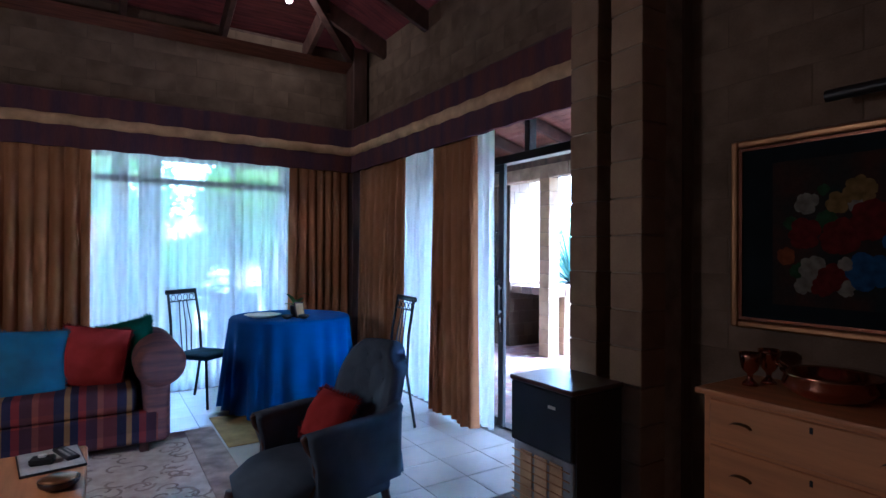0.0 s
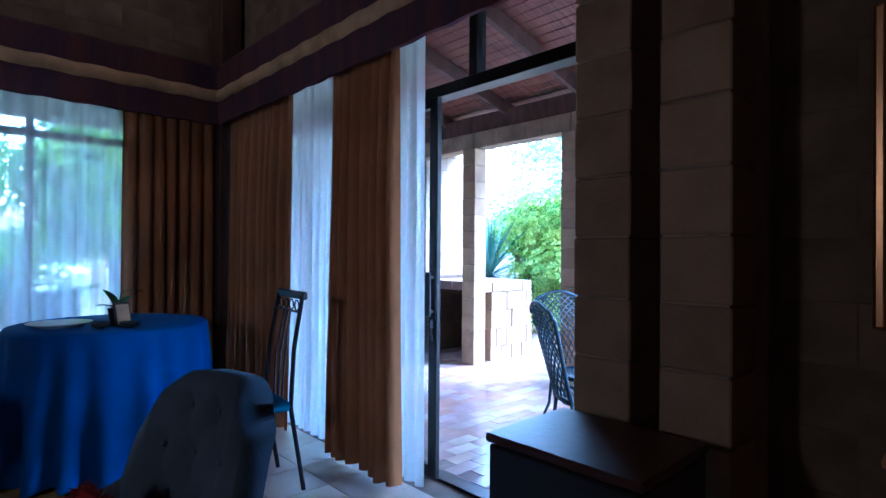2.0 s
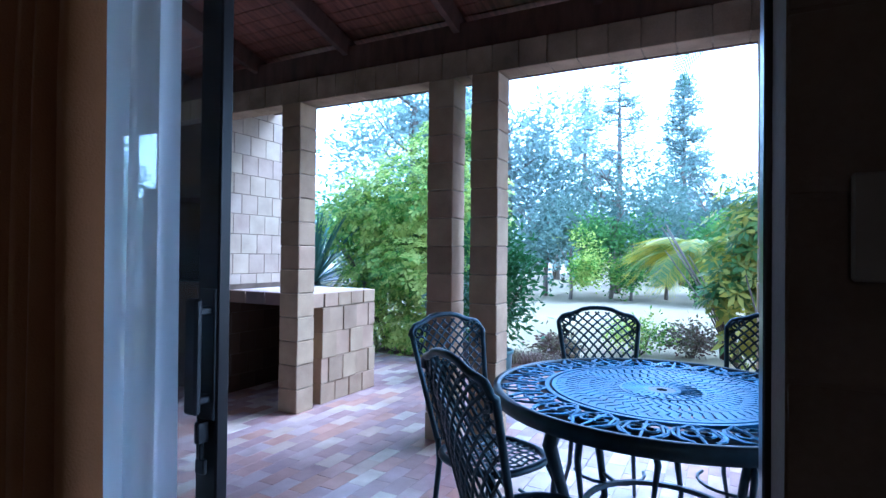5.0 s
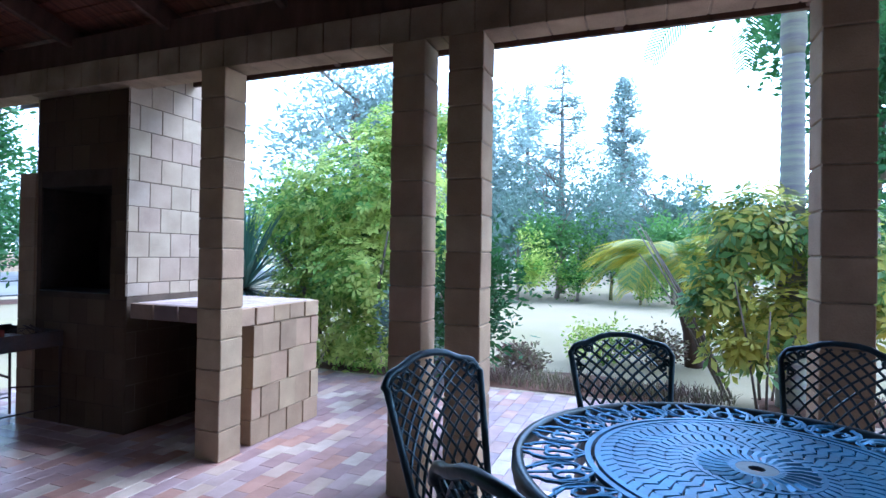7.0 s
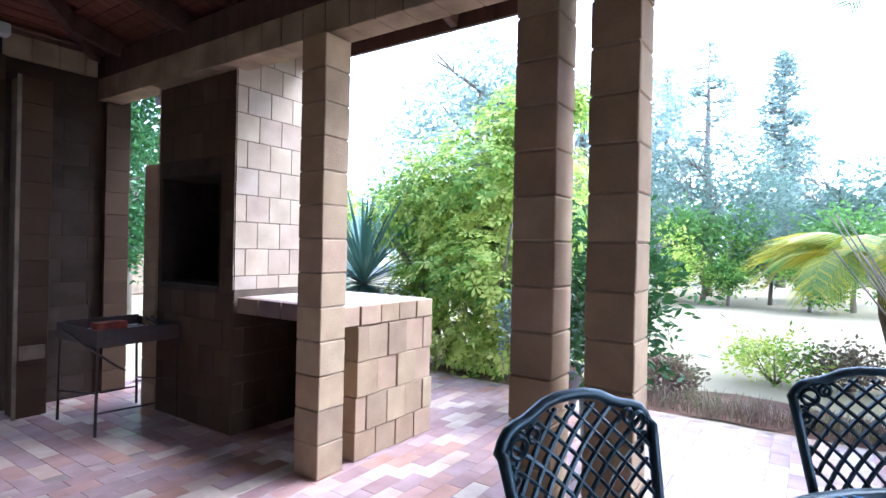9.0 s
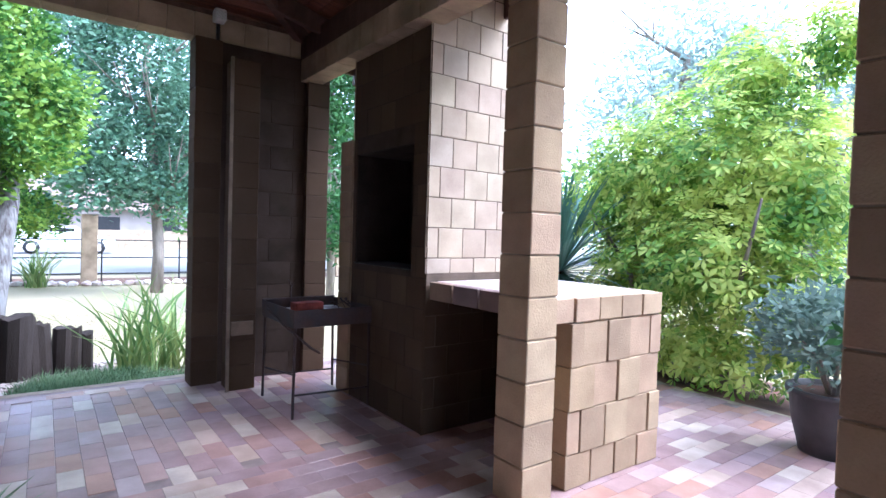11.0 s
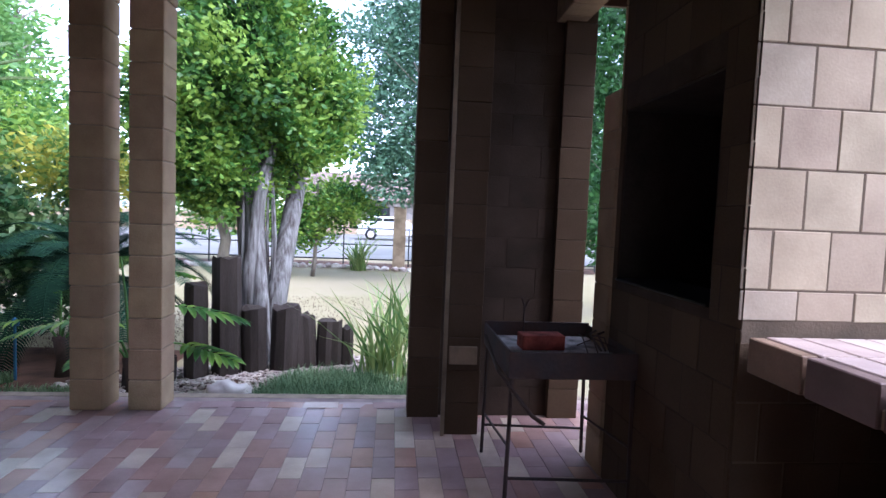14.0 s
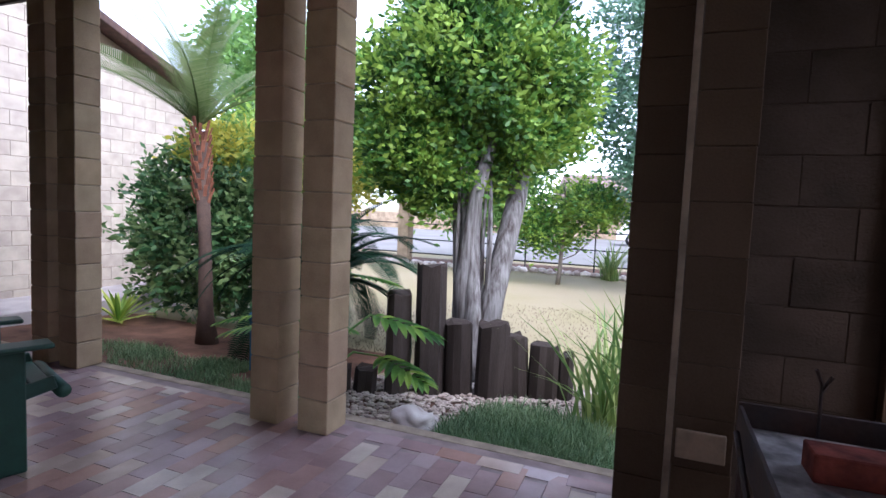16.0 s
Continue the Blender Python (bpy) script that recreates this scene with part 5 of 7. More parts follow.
def ring(prof, sides=72, bm=None):
    bm = bm or bmesh.new()
    rows = [[(r * math.cos(2 * math.pi * k / sides), r * math.sin(2 * math.pi * k / sides), z) for k in range(sides)] for r, z in prof]
    vs = [[bm.verts.new(p) for p in row] for row in rows]
    for a, b in zip(vs, vs[1:] + vs[:1]):
        for k in range(sides):
            bm.faces.new((a[k], a[(k + 1) % sides], b[(k + 1) % sides], b[k]))
    return bm


part("rim", ring(rim_prof), M_CAST, TB, smooth=True)
for r in (.065, .16, .44, .47):
    part("ring", ring([(r - .009, ZT - .01), (r + .009, ZT - .01), (r + .009, ZT + .004), (r - .009, ZT + .004)], 72), M_CAST_SKY, TB)
bm = bmesh.new()
for q, (r0, r1, n) in enumerate(((.16, .20, 38), (.20, .245, 42), (.245, .29, 48), (.29, .34, 54), (.34, .39, 60), (.39, .44, 66))):
    for k in range(n):
        a = 2 * math.pi * (k + .5 * (q % 2)) / n
        m = Matrix.Rotation(a, 4, "Z") @ Matrix.Translation(((r0 + r1) / 2, 0, ZT - .003)) @ Matrix.Rotation(.55 if q % 2 else -.35, 4, "Z")
        w = 2 * math.pi * r0 / n * 1.25
        box(-(r1 - r0) * .58, (r1 - r0) * .58, -w * .31, w * .31, -.005, .005, bm=bm, m=m)
part("woven_band", bm, M_CAST_SKY, TB, "band of woven strips", kind="stuff")
bm = bmesh.new()
for s in (-1, 1):
    tube([(.565 + .085 * (1 - i / 16) * math.cos(i * .62), s * (.03 + .055 * (1 - i / 18) * math.sin(i * .62)), ZT) for i in range(16)], .0075, bm, 5, flat=.6)
    tube([(.475, s * .005, ZT), (.52, s * .05, ZT), (.60, s * .065, ZT), (.665, s * .03, ZT)], .007, bm, 5, flat=.6)
tube([(.475, 0, ZT), (.67, 0, ZT)], .006, bm, 5, flat=.6)
tube([(.52 + .014 * math.cos(t), .014 * math.sin(t), ZT) for t in [i * .9 for i in range(8)]], .005, bm, 4, flat=.6)
SCROLL = mesh("scroll", bm, M_CAST_SKY)
for k in range(22):
    part("scroll", SCROLL, None, TB, at=Matrix.Rotation(2 * math.pi * k / 22, 4, "Z"))
RAY = mesh("ray", tube([(.055, 0, ZT), (.11, .014, ZT), (.155, .002, ZT)], [.009, .013, .017], sides=5, flat=.5), M_CAST_SKY)
for k in range(26):
    part("ray", RAY, None, TB, at=Matrix.Rotation(2 * math.pi * k / 26, 4, "Z"))
part("centre", ring([(.022, ZT - .01), (.058, ZT - .01), (.058, ZT + .003), (.022, ZT + .003)], 32), M_CAST, TB)
part("apron", ring([(.5, ZT - .09), (.51, ZT - .09), (.51, ZT - .012), (.5, ZT - .012)]), M_CAST, TB)
for k in range(4):
    m = Matrix.Rotation(math.radians(45 + 90 * k), 4, "Z")
    part("leg", tube([m @ Vector(p) for p in ((.47, 0, ZT - .02), (.52, 0, .6), (.44, 0, .35), (.40, 0, .18), (.5, 0, .0))], [.035, .03, .02, .018, .02], sides=8), M_CAST, TB, smooth=True)
part("stretcher", ring([(.30, .26), (.32, .26), (.32, .28), (.30, .28)], 40), M_CAST, TB)
for k in range(4):
    m = Matrix.Rotation(math.radians(45 + 90 * k), 4, "Z")
    part("strut", tube([m @ Vector((.31, 0, .27)), m @ Vector((.42, 0, .28))], .01, sides=6), M_CAST, TB)

# green slatted garden chair at the patio's edge
GC = thing("garden_chair", "dark green slatted wooden garden chair with broad arms", "chair", (1.628, 7.557, 0), -20)
M_GPAINT = material("green_paint", (.015, .06, .04), rough=.5, fine=50, var=.3)
for i in range(6):
    part("seat_slat", box(-.27, .27, .30 - .1 * i, .39 - .1 * i, .36 - .025 * i, .385 - .025 * i, .008, seg=2), M_GPAINT, GC)
part("seat_front", tube([(-.27, .42, .345), (.27, .42, .345)], .035, sides=12), M_GPAINT, GC, smooth=True)
for s in (-1, 1):
    part("arm", box(s * .34 - .07, s * .34 + .07, -.42, .36, .60, .625, .01, seg=2), M_GPAINT, GC)
    part("front_leg", box(s * .31 - .02, s * .31 + .02, .14, .26, 0, .60, .006), M_GPAINT, GC)
    part("back_leg", box(s * .31 - .02, s * .31 + .02, -.42, -.32, 0, .60, .006), M_GPAINT, GC)
for s in (-1, 1):
    part("side_rail", box(s * .27 - .014, s * .27 + .014, -.30, .40, -.035, .035, .006, m=pose(0, 0, .305, 14, 0, 0)), M_GPAINT, GC)
for i in range(6):
    part("back_slat", box(-.045, .045, -.012, .012, 0, .75, .006, m=pose(-.235 + .094 * i, -.28, .27, 18, 0, 0)), M_GPAINT, GC)
part("back_rail", box(-.3, .3, -.46, -.43, .58, .64, .005), M_GPAINT, GC)

# ---- plants ----
RNG = np.random.default_rng(11)


def foliage(name, colors, trans=.4, rough=.45):
    """Leaves that differ one from the next, and from one side of a plant to another."""
    m = bpy.data.materials.new(name)
    m.use_nodes = True
    n, l = m.node_tree.nodes, m.node_tree.links
    b = n["Principled BSDF"]
    b.inputs["Roughness"].default_value = rough
    b.inputs["Specular IOR Level"].default_value = .3
    g, tc, nz, mr, ad, r = n.new("ShaderNodeNewGeometry"), n.new("ShaderNodeTexCoord"), n.new("ShaderNodeTexNoise"), n.new("ShaderNodeMath"), n.new("ShaderNodeMath"), n.new("ShaderNodeValToRGB")
    nz.inputs["Scale"].default_value = 1.6
    mr.operation, mr.inputs[1].default_value = "MULTIPLY", .38
    ad.operation = "MULTIPLY_ADD"
    ad.inputs[1].default_value = 1.08
    l.new(tc.outputs["Object"], nz.inputs["Vector"]), l.new(g.outputs["Random Per Island"], mr.inputs[0])
    l.new(nz.outputs[0], ad.inputs[0]), l.new(mr.outputs[0], ad.inputs[2]), l.new(ad.outputs[0], r.inputs[0])
    while len(r.color_ramp.elements) < len(colors):
        r.color_ramp.elements.new(.5)
    for i, c in enumerate(colors):
        r.color_ramp.elements[i].position, r.color_ramp.elements[i].color = .25 + .6 * i / (len(colors) - 1), (*c, 1)
    l.new(r.outputs[0], b.inputs["Base Color"])
    t, ms = n.new("ShaderNodeBsdfTranslucent"), n.new("ShaderNodeMixShader")
    l.new(r.outputs[0], t.inputs[0])
    ms.inputs[0].default_value = trans
    l.new(b.outputs[0], ms.inputs[1]), l.new(t.outputs[0], ms.inputs[2]), l.new(ms.outputs[0], n["Material Output"].inputs[0])
    return m


F_FIG = foliage("fig_leaves", [(.012, .042, .012), (.03, .09, .018), (.075, .18, .03), (.24, .36, .055)], .35)
F_VAR = foliage("variegated_leaves", [(.024, .09, .016), (.09, .21, .03), (.26, .41, .06), (.60, .66, .15)], .5)
F_CRO = foliage("croton_leaves", [(.05, .13, .04), (.09, .2, .05), (.18, .28, .06), (.5, .46, .07)])
F_DARK = foliage("dark_leaves", [(.02, .06, .02), (.035, .10, .03), (.06, .15, .04)])
F_MID = foliage("mid_leaves", [(.05, .12, .03), (.09, .2, .05), (.16, .29, .07)])
F_GREY = foliage("grey_leaves", [(.09, .14, .11), (.13, .19, .15), (.19, .26, .2)], .3, .7)
F_BGREEN = foliage("blue_green_leaves", [(.03, .075, .045), (.06, .13, .08), (.12, .22, .13)], .3)
# far leaves paled and blued: the haze of distance is painted in
F_HAZE = foliage("hazed_distant_leaves", [(.16, .22, .19), (.22, .29, .25), (.3, .38, .34)], .3, .8)
F_CYCAD = foliage("cycad_leaves", [(.004, .014, .009), (.008, .024, .014), (.016, .045, .024)], .05, 1.0)
F_CYCAD.node_tree.nodes["Principled BSDF"].inputs["Specular IOR Level"].default_value = .08
F_GRASS = foliage("grass_blades", [(.06, .12, .05), (.11, .19, .085), (.2, .28, .14)])
F_IRIS = foliage("iris_blades", [(.08, .16, .05), (.14, .24, .07), (.3, .36, .12)])
F_DRY = foliage("dry_weeds", [(.12, .12, .06), (.18, .17, .09), (.14, .09, .07)])
F_YELLOW = foliage("yellow_fronds", [(.07, .17, .05), (.16, .27, .05), (.5, .42, .03)])
F_AGAVE = foliage("agave_leaves", [(.05, .12, .1), (.09, .18, .15), (.16, .27, .2)], .1, .4)
M_TRUNKW = material("pale_bark", (.205, .198, .192), rough=.9, scale=9, fine=50, var=.4, second=(.055, .042, .038), bump=.8, stretch=(3.5, 3.5, .3))
M_TRUNKB = material("fibrous_bark", (.06, .042, .035), rough=.95, scale=10, fine=60, var=.5, second=(.10, .065, .05), bump=1.0)
M_PALMT = material("palm_bark", (.27, .28, .19), rough=.85, scale=4, fine=40, var=.3, second=(.19, .17, .19), bump=.5, stretch=(.4, .4, 5))
M_LOG = material("weathered_log", (.03, .023, .02), rough=.95, scale=6, fine=60, var=.5, second=(.055, .042, .036), bump=1.0, stretch=(3, 3, .4))
M_STONE = material("pale_stone", (.6, .56, .5), rough=.85, scale=5, fine=40, var=.3, second=(.3, .22, .2), bump=.4, rnd=.2)
M_PEBBLE = material("pebbles", (.55, .44, .36), rough=.85, scale=3, fine=50, var=.35, second=(.25, .17, .15), bump=.2)


def leaves(P, size, name, aspect=.42, out=None, tilt=.6):
    """One small folded leaf at each point of P, turned at random but mostly outward and up."""
    n = len(P)
    d = RNG.normal(size=(n, 3)) + (out * 1.0 if out is not None else 0)
    d[:, 2] = d[:, 2] * .6 + .15
    d /= np.linalg.norm(d, axis=1)[:, None]
    r = RNG.normal(size=(n, 3))
    r[:, 2] *= .3
    s = np.cross(d, r)
    s /= np.linalg.norm(s, axis=1)[:, None]
    L = size * RNG.uniform(.6, 1.3, (n, 1))
    w = L * aspect / 2
    a, b, c, e = P, P + d * L * .5 + s * w, P + d * L, P + d * L * .5 - s * w
    V = np.stack([a, b, c, e], 1).reshape(-1, 3)
    me = bpy.data.meshes.new(name)
    me.from_pydata(V.tolist(), [], np.arange(4 * n).reshape(n, 4).tolist())
    return me


def crown(blobs, clusters, per, spread, size, name="leaves", gap=.0, aspect=.42, freq=1.4, shell=.55):
    """Leaf clusters in and on a set of ellipsoids, left out where a noise says so."""
    B = np.array(blobs, float)
    vol = (B[:, 3] * B[:, 4] * B[:, 5]) ** .7
    k = RNG.choice(len(B), clusters * 2, p=vol / vol.sum())
    d = RNG.normal(size=(clusters * 2, 3))
    d /= np.linalg.norm(d, axis=1)[:, None]
    rad = 1 - (1 - shell) * RNG.random((clusters * 2, 1)) ** 1.6
    rad *= 1 + .16 * RNG.normal(size=rad.shape)
    C = B[k, :3] + d * B[k, 3:6] * rad
    keep = [noise.noise(Vector(c) * freq) > gap - .35 for c in C]
    C, d = C[keep][:clusters], d[keep][:clusters]
    P = np.repeat(C, per, 0) + RNG.normal(size=(len(C) * per, 3)) * spread
    return leaves(P, size, name, aspect, np.repeat(d, per, 0) * .8)


def branchy(base, top, r0, r1, n, reach, bm, rnd, sides=8, start=.35, up=.8):
    """A tapered, slightly bent trunk with limbs that fork towards a crown."""
    b, t = Vector(base), Vector(top)
    pts = [b.lerp(t, i / 6) + Vector((rnd.uniform(-1, 1), rnd.uniform(-1, 1), 0)) * r0 * .6 * (0 < i < 6) for i in range(7)]
    tube(pts, [r0 + (r1 - r0) * i / 6 for i in range(7)], bm, sides)
    for k in range(n):
        u = start + (1 - start) * k / max(1, n - 1)
        p = b.lerp(t, u * .98)
        a = rnd.uniform(0, 6.28)
        q = p + Vector((math.cos(a), math.sin(a), up * rnd.uniform(.5, 1.3))) * reach * rnd.uniform(.6, 1)
        mid = p.lerp(q, .5) + Vector((0, 0, -.08 * reach))
        tube([p, mid, q], [r1 * .8, r1 * .5, r1 * .2], bm, 5)
        for _ in range(2):
            e = q + Vector((rnd.uniform(-1, 1), rnd.uniform(-1, 1), rnd.uniform(0, 1))) * reach * .45
            tube([mid, mid.lerp(e, .5), e], [r1 * .4, r1 * .25, r1 * .1], bm, 4)
    return bm


def plant(name, label, cat, at, leafmesh, leafmat, wood=None, woodmat=None, group="", leafname="crown"):
    t = thing(name, label, cat, at, group=group)
    off = Matrix.Translation(-Vector(at))
    if wood is not None:
        part("trunk", wood, woodmat or M_BARK, t, at=off, smooth=True)
    leafmesh.materials.append(leafmat)
    part(leafname, leafmesh, None, t, at=off)
    return t


def blades(P, H, w, name, lean=.5, curl=.6):
    """Upright strap leaves or grass from points on the ground."""
    n = len(P)
    a = RNG.uniform(0, 2 * math.pi, n)
    ln = RNG.uniform(.1, 1, n) * lean
    h = H * RNG.uniform(.55, 1.15, n)
    dirn = np.stack([np.cos(a), np.sin(a), np.zeros(n)], 1)
    side = np.stack([-np.sin(a + .6), np.cos(a + .6), np.zeros(n)], 1) * w / 2
    V, F = [], []
    up = np.array([0, 0, 1.0])
    lv = [(0, 1), (.4, .95), (.75, .7), (1, .05)]
    rows = []
    for u, ww in lv:
        c = P + dirn * (h * ln * u ** (1 + curl))[:, None] + up * (h * u * (1 - .25 * ln * u))[:, None]
        rows += [c - side * ww, c + side * ww]
    V = np.stack(rows, 1).reshape(-1, 3)
    base = np.arange(n)[:, None] * 8
    F = np.concatenate([base + np.array([[0, 1, 3, 2]]), base + np.array([[2, 3, 5, 4]]), base + np.array([[4, 5, 7, 6]])]).tolist()
    me = bpy.data.meshes.new(name)
    me.from_pydata(V.tolist(), [], F)
    return me


def frond(bm, m, L, bend, nl=34, ll=.28, lw=.02, droop=.5, vee=.5):
    """A feather frond: a curved rib with leaflets on both sides."""
    pts = []
    for i in range(nl + 1):
        u = i / nl
        a = bend * u
        pts.append(Vector((L * math.sin(a) / bend, 0, -L * (1 - math.cos(a)) / bend)))
    tube([m @ p for p in pts[::3]], [.012 * (1 - .8 * k / len(pts[::3])) for k in range(len(pts[::3]))], bm, 4)
    for i in range(3, nl):
        u = i / nl
        l = ll * math.sin(math.pi * (.12 + .8 * u)) ** .6
        t = (pts[i + 1] - pts[i - 1]).normalized()
        for s in (-1, 1):
            d = (t * .55 + Vector((0, s, 0)) + Vector((0, 0, vee * .6 - droop * .6))).normalized()
            q = pts[i] + d * l * .6
            e = pts[i] + d * l + Vector((0, 0, -droop * l * .7))
            w = t * lw / 2
            v = [bm.verts.new(m @ p) for p in (pts[i] - w, pts[i] + w, q + w, e, q - w)]
            bm.faces.new((v[0], v[1], v[2], v[4])), bm.faces.new((v[4], v[2], v[3]))
    return bm


def fronds(n, L, bend, elev, rnd, jitter=12, **kw):
    bm = bmesh.new()
    for k in range(n):
        e = elev + rnd.uniform(-jitter, jitter) + (28 if k % 3 == 0 else 0)
        frond(bm, pose(0, 0, 0, rnd.uniform(-15, 15), -e, 360 * k / n + rnd.uniform(-10, 10)), L * rnd.uniform(.8, 1.1), bend * rnd.uniform(.8, 1.2), **kw)
    return bm


R7 = random.Random(7)
# the pale-stemmed fig behind the logs
bm = bmesh.new()
for p in (((3.05, 10.98, -.35), (3.0, 11.05, .4), (2.97, 11.15, 1.2), (2.8, 11.3, 2.4)), ((3.12, 10.95, -.35), (3.1, 11.0, .4), (3.02, 11.12, 1.3), (3.0, 11.5, 2.8)), ((3.18, 11.0, -.35), (3.26, 11.15, .5), (3.36, 11.5, 1.5), (3.4, 11.9, 2.8)), ((2.98, 11.05, -.35), (2.94, 11.12, .4), (2.86, 11.2, 1.2), (2.6, 11.6, 2.6)), ((3.06, 11.05, -.35), (2.98, 11.0, .6), (3.06, 11.1, 1.5), (3.3, 11.6, 3.0)), ((3.2, 10.86, -.4), (3.16, 10.93, -.1), (3.13, 10.98, .35), (3.1, 11.05, .8))):
    tube(p, [.10, .08, .07, .035] if p[0][0] != 3.18 else [.13, .115, .10, .05], bm, 10)
for k in range(9):
    a = R7.uniform(0, 6.28)
    x0, y0 = 3.08 + .16 * math.cos(a), 11.02 + .1 * math.sin(a)
    tube([(x0, y0, -.36), (x0 - .02, y0 + .02, .3), (x0 - .03 + R7.uniform(-.03, .03), y0 + .06, 1.0), (x0 - .08, y0 + .2, R7.uniform(1.5, 2.2))], [.03, .022, .018, .012], bm, 6)
branchy((3.0, 11.3, 1.9), (3.1, 11.7, 3.9), .05, .03, 9, .9, bm, R7)
me = crown([(2.8, 11.5, 2.8, .85, .9, .7), (2.3, 11.3, 2.5, .7, .8, .6), (3.45, 11.8, 2.75, .6, .65, .5), (2.7, 11.5, 3.6, .7, .7, .55), (3.3, 11.5, 2.15, .5, .5, .38), (2.3, 11.1, 1.9, .55, .5, .42), (3.6, 12.0, 2.3, .42, .45, .35), (2.6, 11.2, 1.65, .5, .45, .35), (3.1, 11.7, 1.85, .45, .5, .3), (2.9, 11.4, 4.3, .6, .6, .5), (3.2, 11.7, 3.4, .5, .5, .4)], 6000, 11, .055, .086, aspect=.46, shell=.55, freq=2.0, gap=.14)
plant("fig_tree", "leafy green fig tree with several pale fused stems", "tree", (3.1, 11.0, -.38), me, F_FIG, bm, M_TRUNKW)

def umbels(blobs, count, size, n=7, shell=.5, aspect=.3, name="leaves"):
    """Whorls of leaflets that spread like fingers from one point and droop a little, set over a set of ellipsoids."""
    B = np.array(blobs, float)
    vol = (B[:, 3] * B[:, 4] * B[:, 5]) ** .7
    k = RNG.choice(len(B), count, p=vol / vol.sum())
    d = RNG.normal(size=(count, 3))
    d /= np.linalg.norm(d, axis=1)[:, None]
    C = B[k, :3] + d * B[k, 3:6] * (1 - (1 - shell) * RNG.random((count, 1)) ** 1.5) * (1 + .1 * RNG.normal(size=(count, 1)))
    ax = d + np.array([0, 0, .8]) + RNG.normal(size=(count, 3)) * .25
    ax /= np.linalg.norm(ax, axis=1)[:, None]
    u = np.cross(ax, RNG.normal(size=(count, 3)))
    u /= np.linalg.norm(u, axis=1)[:, None]
    v = np.cross(ax, u)
    sz = size * RNG.uniform(.7, 1.25, (count, 1))
    V = []
    for i in range(n):
        a = 2 * math.pi * i / n + RNG.uniform(-.15, .15, (count, 1))
        r = u * np.cos(a) + v * np.sin(a)
        w = np.cross(ax, r)
        out = r + ax * .15
        dr = np.array([0, 0, -.12]) * sz
        L = sz * RNG.uniform(.8, 1.1, (count, 1))
        V.append(np.stack([C + out * L * .12, C + out * L * .6 + w * L * aspect / 2 + dr * .3, C + out * L + dr, C + out * L * .6 - w * L * aspect / 2 + dr * .3], 1))
    V = np.stack(V, 1).reshape(-1, 3)
    m = count * n
    me = bpy.data.meshes.new(name)
    me.from_pydata(V.tolist(), [], np.arange(4 * m).reshape(m, 4).tolist())
    return me


# variegated bush beyond the counter
bm = bmesh.new()
for k in range(11):
    a = R7.uniform(0, 6.28)
    p = Vector((8.9 + .3 * math.cos(a), 6.6 + .4 * math.sin(a), -.12))
    q = p + Vector((math.cos(a) * .8, math.sin(a) * .8, R7.uniform(1.6, 2.6)))
    tube([p, p.lerp(q, .5) + Vector((0, 0, .25)), q], [.03, .022, .01], bm, 6)
me = umbels([(8.9, 6.7, 2.1, .9, 1.05, .85), (8.6, 7.4, 1.9, .7, .55, .65), (9.0, 5.9, 1.9, .8, .7, .85), (8.7, 6.5, 1.1, .85, 1.0, .7), (8.6, 5.75, .75, .5, .55, .65), (8.7, 7.3, .95, .6, .5, .6), (9.1, 6.3, 2.9, .45, .55, .5), (8.6, 6.5, .3, .55, .9, .35), (8.9, 5.6, 3.0, .3, .35, .35)], 5600, .10, shell=.3, aspect=.36)
plant("variegated_bush", "tall bush with yellow-edged green leaves beside the paving", "bush", (8.8, 6.6, -.12), me, F_VAR, bm)

# spiky agave behind the counter
def rosette(at, n, L, w, lo, hi, rnd):
    bm = bmesh.new()
    for k in range(n):
        e = rnd.uniform(lo, hi)
        leaf_blade(L * rnd.uniform(.8, 1.1), w, .35, Matrix.Translation(at) @ pose(0, 0, 0, 0, -e, 137.5 * k), bm, 5)
    return bm


t = thing("yucca", "spiky blue-green yucca on a short trunk", "yucca", (8.25, 7.95, -.1))
part("trunk", tube([(0, 0, 0), (.05, 0, .5), (0, .02, 1.1)], [.1, .08, .07]), M_TRUNKB, t, smooth=True)
part("leaves", rosette((0, 0, 1.0), 190, 1.25, .042, -30, 88, R7), F_AGAVE, t)

# croton clump
bm = bmesh.new()
for k in range(16):
    a = R7.uniform(0, 6.28)
    p = Vector((8.95 + .25 * math.cos(a), 2.0 + .35 * math.sin(a), -.1))
    q = p + Vector((math.cos(a) * .6, math.sin(a) * .9, R7.uniform(1.0, 1.9)))
    tube([p, p.lerp(q, .5) + Vector((.03, 0, .12)), q], [.014, .010, .006], bm, 6)
me = umbels([(8.9, 2.15, 1.7, .55, .55, .5), (9.0, 1.5, 1.65, .6, .7, .55), (8.7, 1.2, 1.1, .5, .5, .5), (8.8, 2.45, 1.3, .4, .35, .35), (8.9, 1.8, .85, .6, .65, .4), (8.7, 2.2, .5, .4, .35, .3), (8.8, 2.5, .95, .35, .35, .35)], 1050, .15, shell=.25, aspect=.36)
plant("croton_bush", "open bush with yellow and green leaves on thin bare stems", "bush", (8.95, 2.0, -.12), me, F_CRO, bm)

# tall ringed palm
t = thing("palm_tree", "tall palm with a pale ringed trunk and arching fronds", "palm tree", (8.95, 1.78, -.12))
prof = []
for i in range(64):
    z = i * .056
    prof += [(.13 - .01 * z + (.008 if i % 2 else 0), z)]
part("trunk", lathe(prof, 20), M_PALMT, t, smooth=True)
